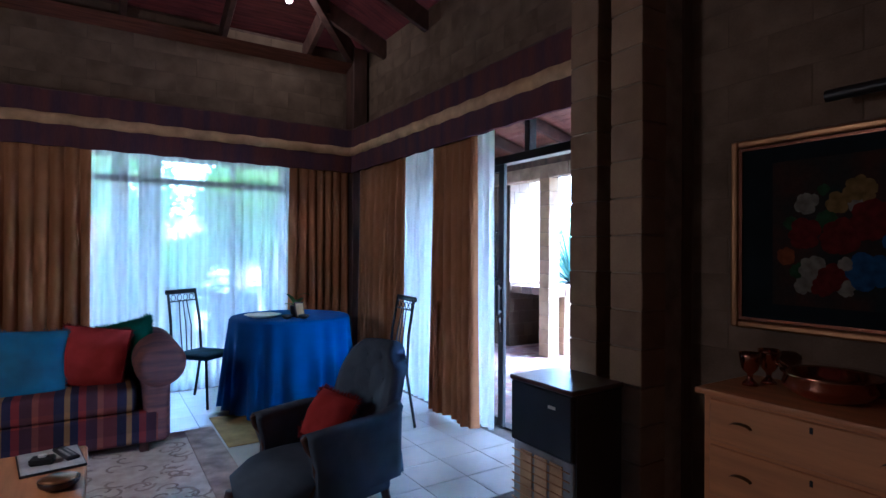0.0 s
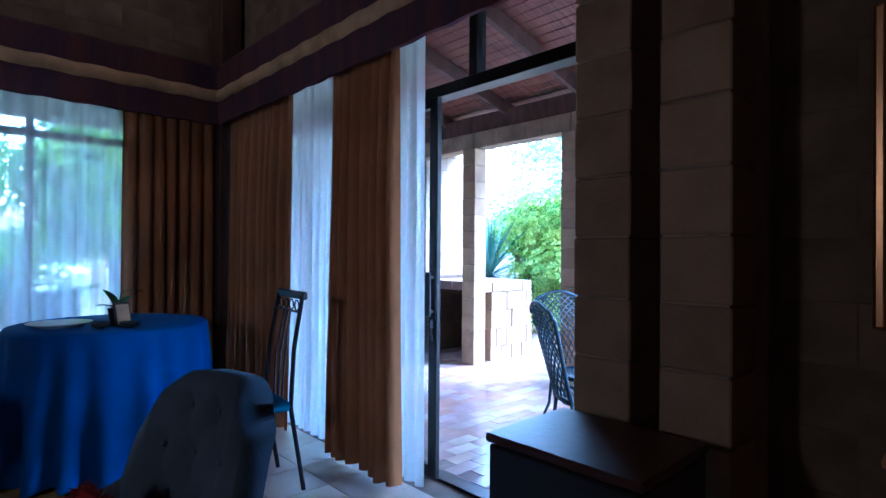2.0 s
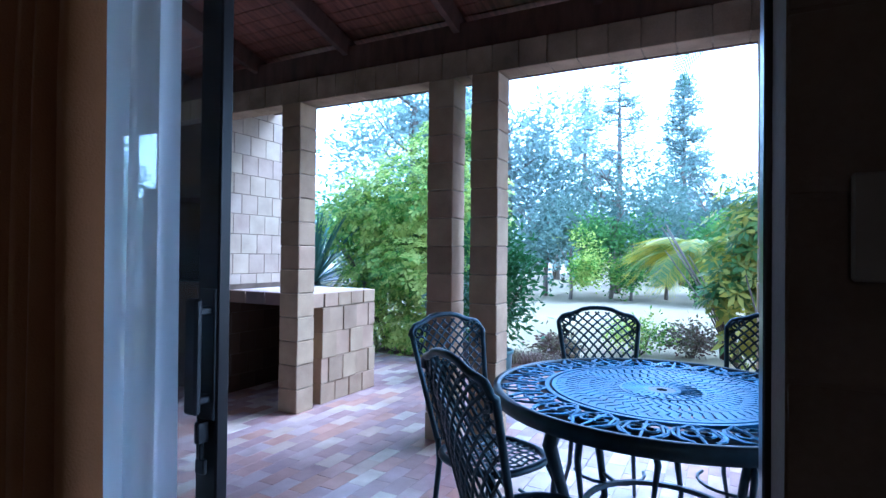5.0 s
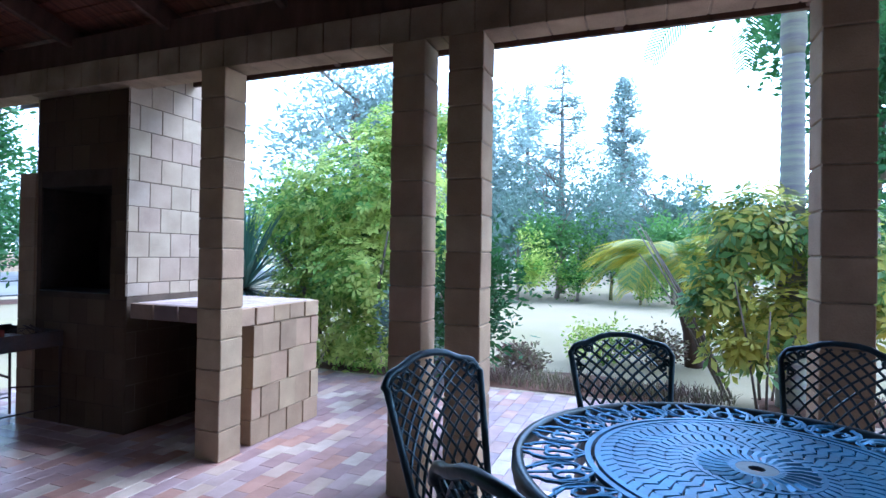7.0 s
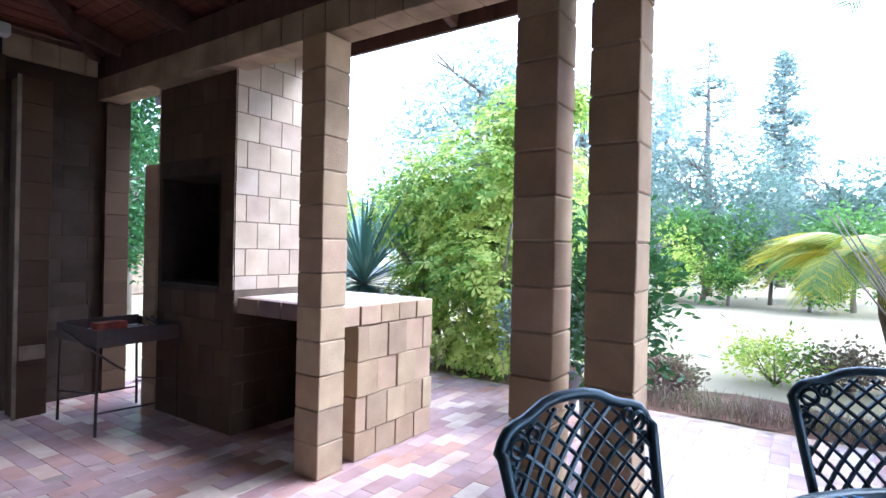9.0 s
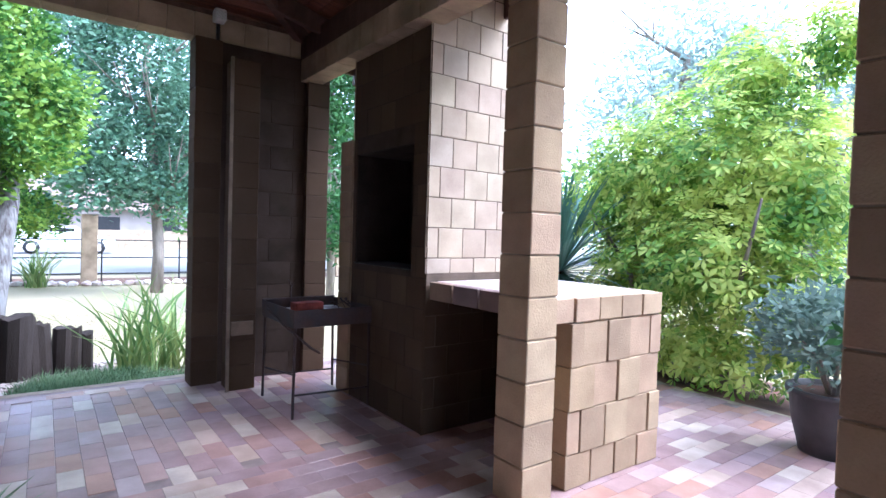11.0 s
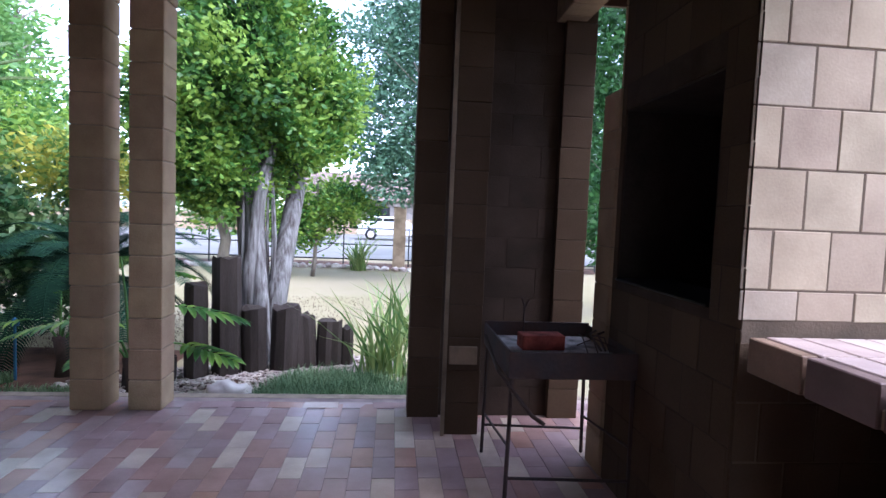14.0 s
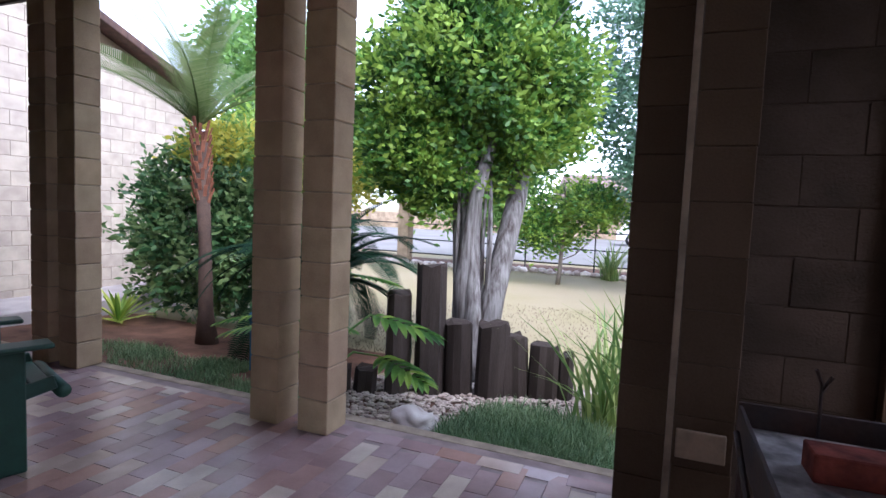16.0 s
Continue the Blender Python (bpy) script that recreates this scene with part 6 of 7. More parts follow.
part("crownshaft", lathe([(.09, 3.52), (.12, 3.7), (.10, 4.2), (.06, 4.7)], 18), M_PALMT, t, smooth=True)
bm = fronds(15, 2.3, 1.8, 36, R7, nl=50, ll=.5, lw=.025, droop=.9)
bm.transform(Matrix.Translation((0, 0, 4.55)))
part("fronds", bm, F_DARK, t)

# low golden palm on the lawn
t = thing("golden_palm", "small leaning palm with drooping yellow-green fronds", "palm tree", (11.0, 2.6, -.15))
part("trunk", tube([(0.1, -.1, 0), (.05, -.05, .5), (0, .05, .9), (-.1, .1, 1.35)], [.13, .11, .10, .08]), M_TRUNKB, t, smooth=True)
bm = fronds(26, 1.35, 1.9, 42, R7, nl=44, ll=.42, lw=.022, droop=1.0)
bm.transform(Matrix.Translation((-.1, .2, 1.4)))
part("fronds", bm, F_YELLOW, t)

for (x, y, r, h, f, lab) in ((10.7, 3.7, .45, .45, F_VAR, "low rounded bush with pale yellow leaves on the lawn"), (10.9, 3.0, .4, .4, F_DRY, "low dry bush with twiggy stems on the lawn"), (9.3, 4.6, .3, .3, F_DRY, "low dry weeds in the soil strip")):
    bm = bmesh.new()
    for k in range(10):
        a = k * .63
        tube([(x, y, gh(x, y)), (x + .3 * r * math.cos(a), y + .3 * r * math.sin(a), gh(x, y) + .3 * h), (x + .8 * r * math.cos(a), y + .8 * r * math.sin(a), gh(x, y) + h)], [.012, .008, .004], bm, 4)
    plant("low_bush", lab, "bush", (x, y, gh(x, y)), crown([(x, y, gh(x, y) + h * .7, r, r, h * .5)], 170, 7, .05, .07, shell=.3), f, bm)

# potted shrubs
def potted(x, y, r, h, z, blob, mat, leafm, lab, wood=True):
    t = thing("potted_shrub", lab, "potted plant", (x, y, 0))
    part("pot", lathe([(r * .7, 0), (r * .9, h * .5), (r, h), (r * 1.06, h), (r * 1.06, h - .03), (r * .98, h - .03), (r * .9, h - .04)], 24), leafm, t, smooth=True)
    part("soil", lathe([(r * .92, h - .05), (r * .9, h - .035)], 20), M_SOIL, t)
    bm = bmesh.new()
    for k in range(7):
        a = k * .9
        tube([(.02 * math.cos(a), .02 * math.sin(a), h - .04), (.1 * math.cos(a), .1 * math.sin(a), (h + z) / 2), (blob[0] * .7 * math.cos(a), blob[1] * .7 * math.sin(a), z)], [.012, .009, .004], bm, 5)
    part("branching_stem", bm, M_BARK, t)
    me = crown([(0, 0, z, *blob)], 330, 8, .05, .075, aspect=.34, shell=.3)
    me.materials.append(mat)
    part("leaves", me, None, t)
    return t


M_POTT = material("teal_pot", (.04, .12, .12), rough=.4, fine=60, var=.3)
M_POTB = material("dark_pot", (.05, .045, .045), rough=.6, fine=60, var=.3)
potted(6.55, 4.38, .16, .5, 1.1, (.34, .40, .5), F_DARK, M_POTT, "tall dark green shrub in a teal glazed pot behind a pillar")
potted(7.6, 5.15, .24, .4, .75, (.42, .42, .28), F_GREY, M_POTB, "rounded grey-green shrub in a dark pot on the paving")
t = thing("spider_plant", "potted plant with arching narrow leaves by the house wall", "potted plant", (3.42, 5.98, 0))
part("pot", lathe([(.1, 0), (.14, .26), (.15, .26), (.13, .24)], 24), M_POTB, t, smooth=True)
me = blades(np.array([(RNG.uniform(-.08, .08), RNG.uniform(-.08, .08), .24) for _ in range(70)]), .27, .018, "leaves", 1.6, 1.2)
me.materials.append(F_GRASS)
part("leaves", me, None, t)

# ---- north bed ----
def log(x, y, top, r, rnd, group="upright logs"):
    z0 = gh(x, y) - .05
    ns = 12
    ra = [r * rnd.uniform(.72, 1.15) for _ in range(ns)]
    bm = bmesh.new()
    rings = []
    lx, ly = rnd.uniform(-.03, .03), rnd.uniform(-.03, .03)
    for j in range(7):
        v = j / 6
        rings.append([bm.verts.new(((ra[k] * (1 - .06 * v) * math.cos(2 * math.pi * k / ns)) + lx * v, ra[k] * .8 * (1 - .06 * v) * math.sin(2 * math.pi * k / ns) + ly * v, (top - z0) * v + (rnd.uniform(-.035, .02) if j == 6 else 0))) for k in range(ns)])
    for a, b in zip(rings, rings[1:]):
        for k in range(ns):
            bm.faces.new((a[k], a[(k + 1) % ns], b[(k + 1) % ns], b[k]))
    bm.faces.new(rings[-1])
    t = thing("log", "weathered dark upright log set in the ground as edging", "log", (x, y, z0), rnd.uniform(0, 90), group)
    part("timber", bm, M_LOG, t)


for x, y, top, r in ((2.32, 9.85, .02, .12), (2.52, 9.98, .0, .11), (2.74, 10.14, .62, .15), (2.98, 10.30, .86, .17), (3.20, 10.44, .38, .175), (3.46, 10.52, .38, .165), (3.64, 10.64, .27, .145), (3.84, 10.74, .21, .145), (4.05, 10.84, .12, .10)):
    log(x, y, top, r, R7)
# pebbles, joined
P, F = [], []
ico = bmesh.new()
bmesh.ops.create_icosphere(ico, subdivisions=1, radius=1)
iv = np.array([v.co[:] for v in ico.verts])
ifc = [[v.index for v in f.verts] for f in ico.faces]
ico.free()
k = 0
while k < 2900:
    x, y = RNG.uniform(.9, 4.6), RNG.uniform(9.05, 11.2)
    if (x < 2.2 and not (9.75 < y < 10.5)) or y > 10.9 - (3.2 - x) * .9 + .3 or (x > 3.4 and y < 10.0 + .15 * math.sin(x * 5)) or y < 9.0 + .35 * max(0, 2.9 - x) * 0:
        continue
    s = RNG.uniform(.014, .036)
    q = iv * np.array([s, s * RNG.uniform(.6, 1), s * .5])
    a = RNG.uniform(0, 6.28)
    q = q @ np.array([[math.cos(a), math.sin(a), 0], [-math.sin(a), math.cos(a), 0], [0, 0, 1]]) + np.array([x, y, gh(x, y) + .05 + s * .3 + RNG.uniform(0, .02)])
    F += [[i + len(P) for i in f] for f in ifc]
    P += q.tolist()
    k += 1
me = bpy.data.meshes.new("pebbles")
me.from_pydata(P, [], F)
pm = material("pebble_stone", (.44, .38, .31), rough=.8, scale=14, fine=80, var=.4, second=(.24, .17, .15), bump=.2)
me.materials.append(pm)
tagged(new("pebbles", me), "loose pale and reddish pebbles around the rock", "pebbles", kind="stuff")
bm = bmesh.new()
bmesh.ops.create_icosphere(bm, subdivisions=4, radius=1)
for v in bm.verts:
    v.co *= 1 + .28 * noise.noise(v.co * 1.5) + .08 * noise.noise(v.co * 5)
    v.co = Vector((v.co.x * .18, v.co.y * .13, max(v.co.z, -.4) * .11 - .04 * math.exp(-(v.co.x - .3) ** 2 * 6)))
solid("rock", bm, M_STONE, "pale grey rock with a hollow lying on pebbles", "rock", smooth=True, at=(3.27, 9.42, gh(3.27, 9.42) + .15))


def turf(name, label, cells, n, h, w, mat):
    P = []
    while len(P) < n:
        cx, cy, rx, ry = cells[int(RNG.integers(len(cells)))]
        a, r = RNG.uniform(0, 6.28), math.sqrt(RNG.random())
        x, y = cx + rx * r * math.cos(a), cy + ry * r * math.sin(a)
        if y > 9.06 or x > 8.2:
            P.append((x, y, gh(x, y) + .04))
    me = blades(np.array(P), h, w, name, .9, .8)
    me.materials.append(mat)
    return tagged(new(name, me), label, "grass", kind="stuff")


turf("ground_cover", "dense low blue-green ground cover grass beside the paving", [(3.85, 9.5, .42, .5), (4.0, 9.7, .5, .5), (4.3, 9.5, .5, .45), (4.9, 9.3, .5, .3), (3.75, 9.35, .3, .3)], 13000, .17, .009, F_GRASS)
turf("ground_cover", "patchy low grass along the edge of the paving", [(.6, 9.7, .7, .3), (1.3, 9.5, .5, .25), (1.9, 9.5, .35, .25), (-.1, 9.9, .5, .25), (1.0, 9.95, .3, .2)], 5000, .09, .007, F_GRASS)
turf("weeds", "dry grey-green weeds in the soil strip", [(8.6, 4.0, .35, .8), (8.6, 2.9, .3, .6), (8.7, 5.0, .3, .4), (8.8, .8, .4, .8)], 3500, .16, .008, F_DRY)
turf("lawn_grass", "short dry lawn grass near the bed", [(3.5, 13.5, 3.5, 2.0), (1.0, 12.5, 2.0, 1.2)], 9000, .03, .008, F_DRY)

for x, y, n, h, f, lab in ((4.42, 10.2, 60, 1.05, F_IRIS, "clump of tall upright iris leaves"), (4.75, 10.45, 55, 1.15, F_IRIS, "clump of tall upright iris leaves"), (5.15, 10.3, 40, .9, F_IRIS, "clump of tall upright iris leaves"), (3.5, 20.8, 90, 1.2, F_IRIS, "clump of pale ornamental grass by the fence")):
    t = thing("iris_clump", lab, "plant", (x, y, gh(x, y)), group="strap-leaved clumps")
    me = blades(np.stack([RNG.normal(0, .09, n), RNG.normal(0, .09, n), np.zeros(n)], 1), h, .03, "leaves", 1.0, .8)
    me.materials.append(f)
    part("leaves", me, None, t)

t = thing("bromeliad", "yellow-green bromeliad with pointed leaves", "plant", (-1.65, 10.9, gh(-1.65, 10.9)))
part("leaves", rosette((0, 0, .05), 26, .5, .06, 15, 80, R7), F_VAR, t)


def split_leaf(bm, m, L, n=9):
    """A broad leaf cut into fingers along its midrib."""
    for i in range(n):
        u = .1 + .85 * i / (n - 1)
        l = L * .5 * math.sin(math.pi * (.12 + .72 * (1 - u))) ** .7
        for s in (-1, 1):
            leaf_blade(l, L * .12, .6, m @ pose(L * u, 0, -.12 * L * u * u) @ pose(0, 0, 0, 0, -6, s * (75 - 50 * u)), bm, 4)
    tube([m @ Vector((0, 0, 0)), m @ Vector((L * .5, 0, -.03 * L)), m @ Vector((L, 0, -.12 * L))], [.008, .006, .003], bm, 4)


def philodendron(x, y, specs, lab):
    z = gh(x, y)
    t = thing("philodendron", lab, "plant", (x, y, z))
    part("stem", tube([(0, 0, 0), (.03, .02, .2), (-.02, 0, .42)], [.06, .07, .05]), M_TRUNKB, t, smooth=True)
    for tx, ty, tz, rz, L in specs:
        e = Vector((tx - x, ty - y, tz - z))
        part("leaf_stalk", tube([(0, 0, .35), Vector((0, 0, .35)).lerp(e, .5) + Vector((0, 0, .10)), e], [.012, .009, .007], sides=6), F_MID, t)
        bm = bmesh.new()
        split_leaf(bm, Matrix.Translation(e) @ pose(0, 0, 0, 0, 8, rz), L)
        part("leaf", bm, F_FIG, t, "deeply cut glossy leaf")


philodendron(2.5, 9.45, ((2.72, 9.7, .50, 10, .52), (2.75, 9.8, .16, -15, .48), (2.5, 9.7, .80, 60, .45), (2.35, 9.6, .9, 110, .42), (2.2, 9.3, .45, 200, .4), (2.45, 9.25, .3, 260, .35)), "philodendron with large deeply cut leaves")
philodendron(1.55, 10.2, ((1.7, 10.1, .35, -10, .4), (1.4, 10.0, .3, 200, .38), (1.5, 10.3, .5, 90, .35), (1.75, 10.4, .2, 30, .35)), "philodendron with large deeply cut leaves in the bed")

t = thing("cycad", "dark green cycad with arching comb-like fronds", "cycad", (1.35, 11.15, gh(1.35, 11.15)))
part("trunk", lathe([(.2, 0), (.24, .3), (.2, .75), (.1, .85)], 16), M_TRUNKB, t, smooth=True)
bm = fronds(36, 1.6, 1.9, 38, R7, jitter=26, nl=64, ll=.2, lw=.016, droop=.25, vee=.7)
bm.transform(Matrix.Translation((0, 0, .85)))
part("fronds", bm, F_CYCAD, t)

t = thing("tree_fern", "small date palm with a reddish fibrous trunk and feathery fronds", "palm tree", (-.02, 10.75, gh(0, 10.75)))
part("trunk", tube([(.02, 0, 0), (0, 0, .4), (-.02, 0, 1.2), (-.12, .02, 2.32)], [.14, .085, .07, .085], sides=12), M_TRUNKB, t, smooth=True)
BASE_ME = mesh("leaf_base", box(-.02, .02, .0, .012, 0, .13, .003), material("leaf_base", (.30, .12, .07), rough=.9, fine=60, var=.5, second=(.16, .07, .05)))
for k in range(60):
    part("leaf_base", BASE_ME, None, t, at=Matrix.Translation((-.07 - .0008 * k, .01, 1.62 + .0145 * k)) @ pose(0, 0, 0, 0, 0, 137.5 * k) @ pose(0, .075, 0, -18, 0, 0))
F_FERN = foliage("olive_fronds", [(.06, .11, .03), (.11, .17, .05), (.19, .24, .09)], .45)
bm = fronds(16, 1.6, .7, 50, R7, jitter=14, nl=72, ll=.24, lw=.012, droop=.15)
bm.transform(Matrix.Translation((-.12, 0, 2.5)))
part("fronds", bm, F_FERN, t)

bm = bmesh.new()
branchy((-1.0, 11.7, -.35), (-1.0, 11.8, 1.1), .05, .03, 8, .6, bm, R7)
me = crown([(-1.1, 11.7, .75, .95, .7, .95), (-.3, 11.9, .6, .7, .6, .85), (-1.5, 11.8, 1.4, .6, .5, .55), (-.7, 11.8, 1.35, .6, .5, .4), (.3, 12.2, .7, .5, .5, .8)], 2200, 8, .08, .12, aspect=.45, shell=.6)
F_FLECK = foliage("flecked_leaves", [(.015, .05, .015), (.03, .085, .03), (.045, .11, .035), (.16, .24, .09)], .25)
plant("hedge_bush", "dense dark bush with pale flecked leaves", "bush", (-1.0, 11.7, -.38), me, F_FLECK, bm)
me = crown([(-1.0, 12.0, 2.0, .7, .5, .4), (.3, 12.6, 1.75, .8, .6, .45)], 800, 8, .08, .11, shell=.4)
plant("yellow_bush", "bright yellow-green bush behind the dark one", "bush", (-.6, 12.2, -.38), me, F_CRO, branchy((-.6, 12.2, -.4), (-.5, 12.3, 1.6), .04, .02, 6, .6, bmesh.new(), R7))

t = thing("garden_stake", "slim dark blue garden stake in the pebble bed", "garden stake", (1.27, 10.04, gh(1.27, 10.04)))
part("rod", tube([(0, 0, 0), (0, 0, .52)], .012, sides=8), M_TEAL, t)
part("cap", lathe([(.03, .52), (.035, .55), (.02, .58), (0, .6)], 12), M_TEAL, t, smooth=True)

# trees and bushes farther off: x, y, ground-to-top, crown half-width, crown bottom, leaves, size of leaf, clusters
FAR = [
    (2.5, 19.0, 2.0, 1.5, .0, F_FIG, .13, 1200, "round green bush before the fence"),
    (8.6, 24.0, 4.0, 2.2, .2, F_MID, .2, 700, "green bushes behind the fence"),
    (12.5, 22.5, 5.0, 2.6, .2, F_DARK, .22, 800, "dark green bushes behind the fence"),
    (-.2, 20.5, 5.5, 2.4, .6, F_MID, .2, 2600, "bright green tree beyond the lawn"),
    (-5.5, 19, 6.5, 2.9, .8, F_MID, .2, 2600, "bright green tree beyond the lawn"),
    (-2.8, 16.0, 3.6, 1.6, .8, F_FIG, .15, 700, "bushy green tree beside the house"),
    (9.5, 23, 8, 3.0, 1.5, F_DARK, .25, 900, "broad dark-leaved tree by the fence"),
    (11.0, 12.5, 3.0, 1.6, .3, F_VAR, .16, 700, "large yellow-green bush beside the lawn"),
    (12.5, 9.6, 2.6, 1.3, .3, F_MID, .15, 500, "green bush beside the lawn"),
    (22, 6.2, 3.0, 1.6, .2, F_MID, .18, 500, "green shrub at the lawn's far edge"),
    (22.5, 4.4, 2.3, 1.2, .1, F_GREY, .18, 350, "grey-green shrub at the lawn's far edge"),
    (22, 2.4, 2.6, 1.4, .1, F_MID, .18, 400, "green shrub at the lawn's far edge"),
    (22, 8.6, 3.4, 1.8, .1, F_GREY, .2, 500, "grey-green shrub at the lawn's far edge"),
    (22, .2, 2.6, 1.6, .1, F_MID, .18, 400, "green shrub at the lawn's far edge"),
    (23, -2.6, 3.2, 1.8, .1, F_DARK, .2, 400, "dark shrub at the lawn's far edge"),
    (21, 7.4, 2.2, 1.2, .0, F_VAR, .14, 400, "pale yellow-green shrub at the lawn's far edge"),
    (21, 3.4, 1.7, 1.1, .0, F_FIG, .14, 350, "low green shrub at the lawn's far edge"),
    (21.3, 5.4, 1.8, 1.1, .0, F_FIG, .14, 350, "low green shrub at the lawn's far edge"),
    (25, 6.5, 5.6, 3.2, 1.0, F_GREY, .2, 1000, "wide grey-green tree beyond the lawn"),
    (24, 11, 8.5, 3.2, 1.6, F_HAZE, .26, 900, "tall grey-green tree beyond the lawn"),
    (21, 14, 9.5, 3.4, 2, F_HAZE, .26, 900, "tall grey-green tree beyond the lawn"),
    (26, 2.6, 4.6, 2.2, .4, F_GREY, .24, 700, "grey-green tree beyond the lawn"),
    (16.6, -1.3, 9.5, 2.4, 2.2, F_DARK, .24, 1700, "dark-leaved tree behind the tall palm"),
    (15, -6.5, 8.5, 3.2, 2, F_DARK, .24, 1000, "dark-leaved tree beside the lawn"),
    (26, -5, 7, 3.2, 1, F_GREY, .28, 800, "grey-green tree beyond the lawn"),
]
for x, y, top, r, lo, f, s, n, lab in FAR:
    z0 = gh(x, y)
    bm = branchy((x, y, z0), (x + R7.uniform(-.3, .3), y, top * .8), .03 * top, .012 * top, 8 if top > 2.7 else 5, r * .7, bmesh.new(), R7, 7, .3 if top < 4 else .4)
    blobs = []
    for k in range(7):
        a = R7.uniform(0, 6.28)
        rr = r * R7.uniform(.25, .7)
        zz = lo + (top - lo) * R7.uniform(.25, .85)
        blobs.append((x + rr * math.cos(a), y + rr * math.sin(a), zz, r * .5, r * .5, (top - lo) * .24))
    plant("tree" if top > 4 else "shrub", lab, "tree" if top > 4 else "bush", (x, y, z0), crown(blobs, n, 7, s * .9, s, freq=.6, gap=.12, shell=.4), f, bm, group="garden trees" if top > 4 else "garden shrubs")


bm = branchy((5.9, 18.6, gh(5.9, 18.6)), (5.6, 18.6, 5.6), .15, .06, 10, 1.6, bmesh.new(), R7, 9, .3)
me = crown([(4.3, 18.5, 3.3, 1.15, 1.2, 1.1), (3.9, 18.4, 5.0, .95, 1.2, 1.2), (5.4, 18.6, 3.1, 1.3, 1.2, 1.1), (5.6, 18.8, 5.2, 1.7, 1.5, 1.4), (6.8, 18.7, 3.8, 1.3, 1.2, 1.3), (4.6, 18.2, 2.2, .8, .8, .6), (6.0, 18.4, 2.1, .9, .8, .5), (5.0, 18.6, 6.6, 1.3, 1.2, .9)], 3600, 8, .13, .15, freq=.9, gap=.02, shell=.45)
plant("tree", "broad blue-green leafy tree on the far lawn", "tree", (5.9, 18.6, gh(5.9, 18.6)), me, F_BGREEN, bm, group="garden trees")
bm = branchy((8.6, 14.6, gh(8.6, 14.6)), (8.6, 14.7, 4.6), .1, .05, 9, 1.1, bmesh.new(), R7, 8, .2)
me = crown([(8.3, 14.5, 4.3, .9, .9, 1.2), (8.7, 14.6, 2.8, 1.0, .9, 1.0), (8.2, 14.4, 1.5, .8, .8, .8), (8.9, 14.7, 5.2, .8, .8, .8)], 1500, 8, .11, .14, freq=1.0, gap=.02, shell=.45)
plant("tree", "narrow dark green tree behind the barbecue", "tree", (8.6, 14.6, gh(8.6, 14.6)), me, F_DARK, bm, group="garden trees")


def conifer(x, y, top, r, f, lab, n=26, thin=.0):
    """A straight trunk with whorls of upswept, tufted boughs that shorten to the tip."""
    z0 = gh(x, y)
    bm = tube([(x, y, z0), (x + .1, y, top * .5), (x, y, top)], [.02 * top, .014 * top, .02], sides=8)
    P = []
    for k in range(n):
        u = (k + .5) / n
        z = top * (.22 + .78 * u)
        R = r * (1 - u) ** .7 + .15
        for q in range(5):
            if R7.random() < thin:
                continue
            a = R7.uniform(0, 6.28)
            e = Vector((x + R * math.cos(a), y + R * math.sin(a), z + .22 * R))
            tube([(x, y, z), Vector((x, y, z)).lerp(e, .6) + Vector((0, 0, -.1 * R)), e], [.04, .025, .01], bm, 4)
            for i in range(int(5 + R * 8)):
                v = RNG.uniform(.25, 1.05)
                P.append((x + R * v * math.cos(a) + RNG.normal(0, .14), y + R * v * math.sin(a) + RNG.normal(0, .14), z + .22 * R * v + RNG.normal(0, .1)))
    P = np.repeat(np.array(P), 4, 0)
    P = P + RNG.normal(size=P.shape) * .1
    me = leaves(P, .34, "leaves", .22)
    return plant("conifer", lab, "tree", (x, y, z0), me, f, bm, group="tall conifers")


conifer(34, 4.6, 11.2, 1.9, F_HAZE, "tall narrow conifer far beyond the lawn")
conifer(33, 7.8, 12.0, 2.4, F_HAZE, "tall ragged conifer far beyond the lawn", thin=.6)
conifer(36, 10.4, 12.0, 2.2, F_HAZE, "tall ragged conifer far beyond the lawn", thin=.4)
conifer(30, 16, 11, 3.0, F_HAZE, "tall spreading conifer beyond the bushes", thin=.2)
for i in range(26):
    a = radians(-42 + 6.2 * i)
    d = 44 + 5 * math.sin(i * 2.3)
    x, y = d * math.cos(a) * 1.1, d * math.sin(a) + (18 if a > 1.2 else 0)
    if y > 30 and -14 < x < 16:
        continue
    blobs = [(x + RNG.normal(0, 2), y + RNG.normal(0, 2), RNG.uniform(1.5, 4.5), 2.6, 2.6, 1.8) for _ in range(6)]
    plant("distant_tree", "hazy green tree in the line of woods far off", "tree", (x, y, gh(x, y)), crown(blobs, 420, 6, .35, .5, freq=.4, shell=.4), F_HAZE, tube([(x, y, gh(x, y)), (x, y, 4)], [.3, .15]), group="distant woods")

# ---- the house's other wing, fence, road, car and neighbour ----
WING = solid("wall_wing", box(-3.6, -3.3, 6.6, 13.6, -.5, 2.2), M_WALL_DIM, "pale block wall of the house's other wing", kind="structure")
M_BLOCK_PALE = tinted("pale_block", [(.52, .455, .37), (.49, .425, .35), (.545, .48, .39), (.5, .435, .36)], rough=.92, scale=5, fine=100, bump=.4, var=.15)
bm = bmesh.new()
v = [bm.verts.new(p) for p in ((-3.3, 6.6, 2.2), (-3.3, 13.6, 2.2), (-3.3, 13.6, 3.1), (-3.3, 6.6, 5.8), (-3.6, 6.6, 2.2), (-3.6, 13.6, 2.2), (-3.6, 13.6, 3.1), (-3.6, 6.6, 5.8))]
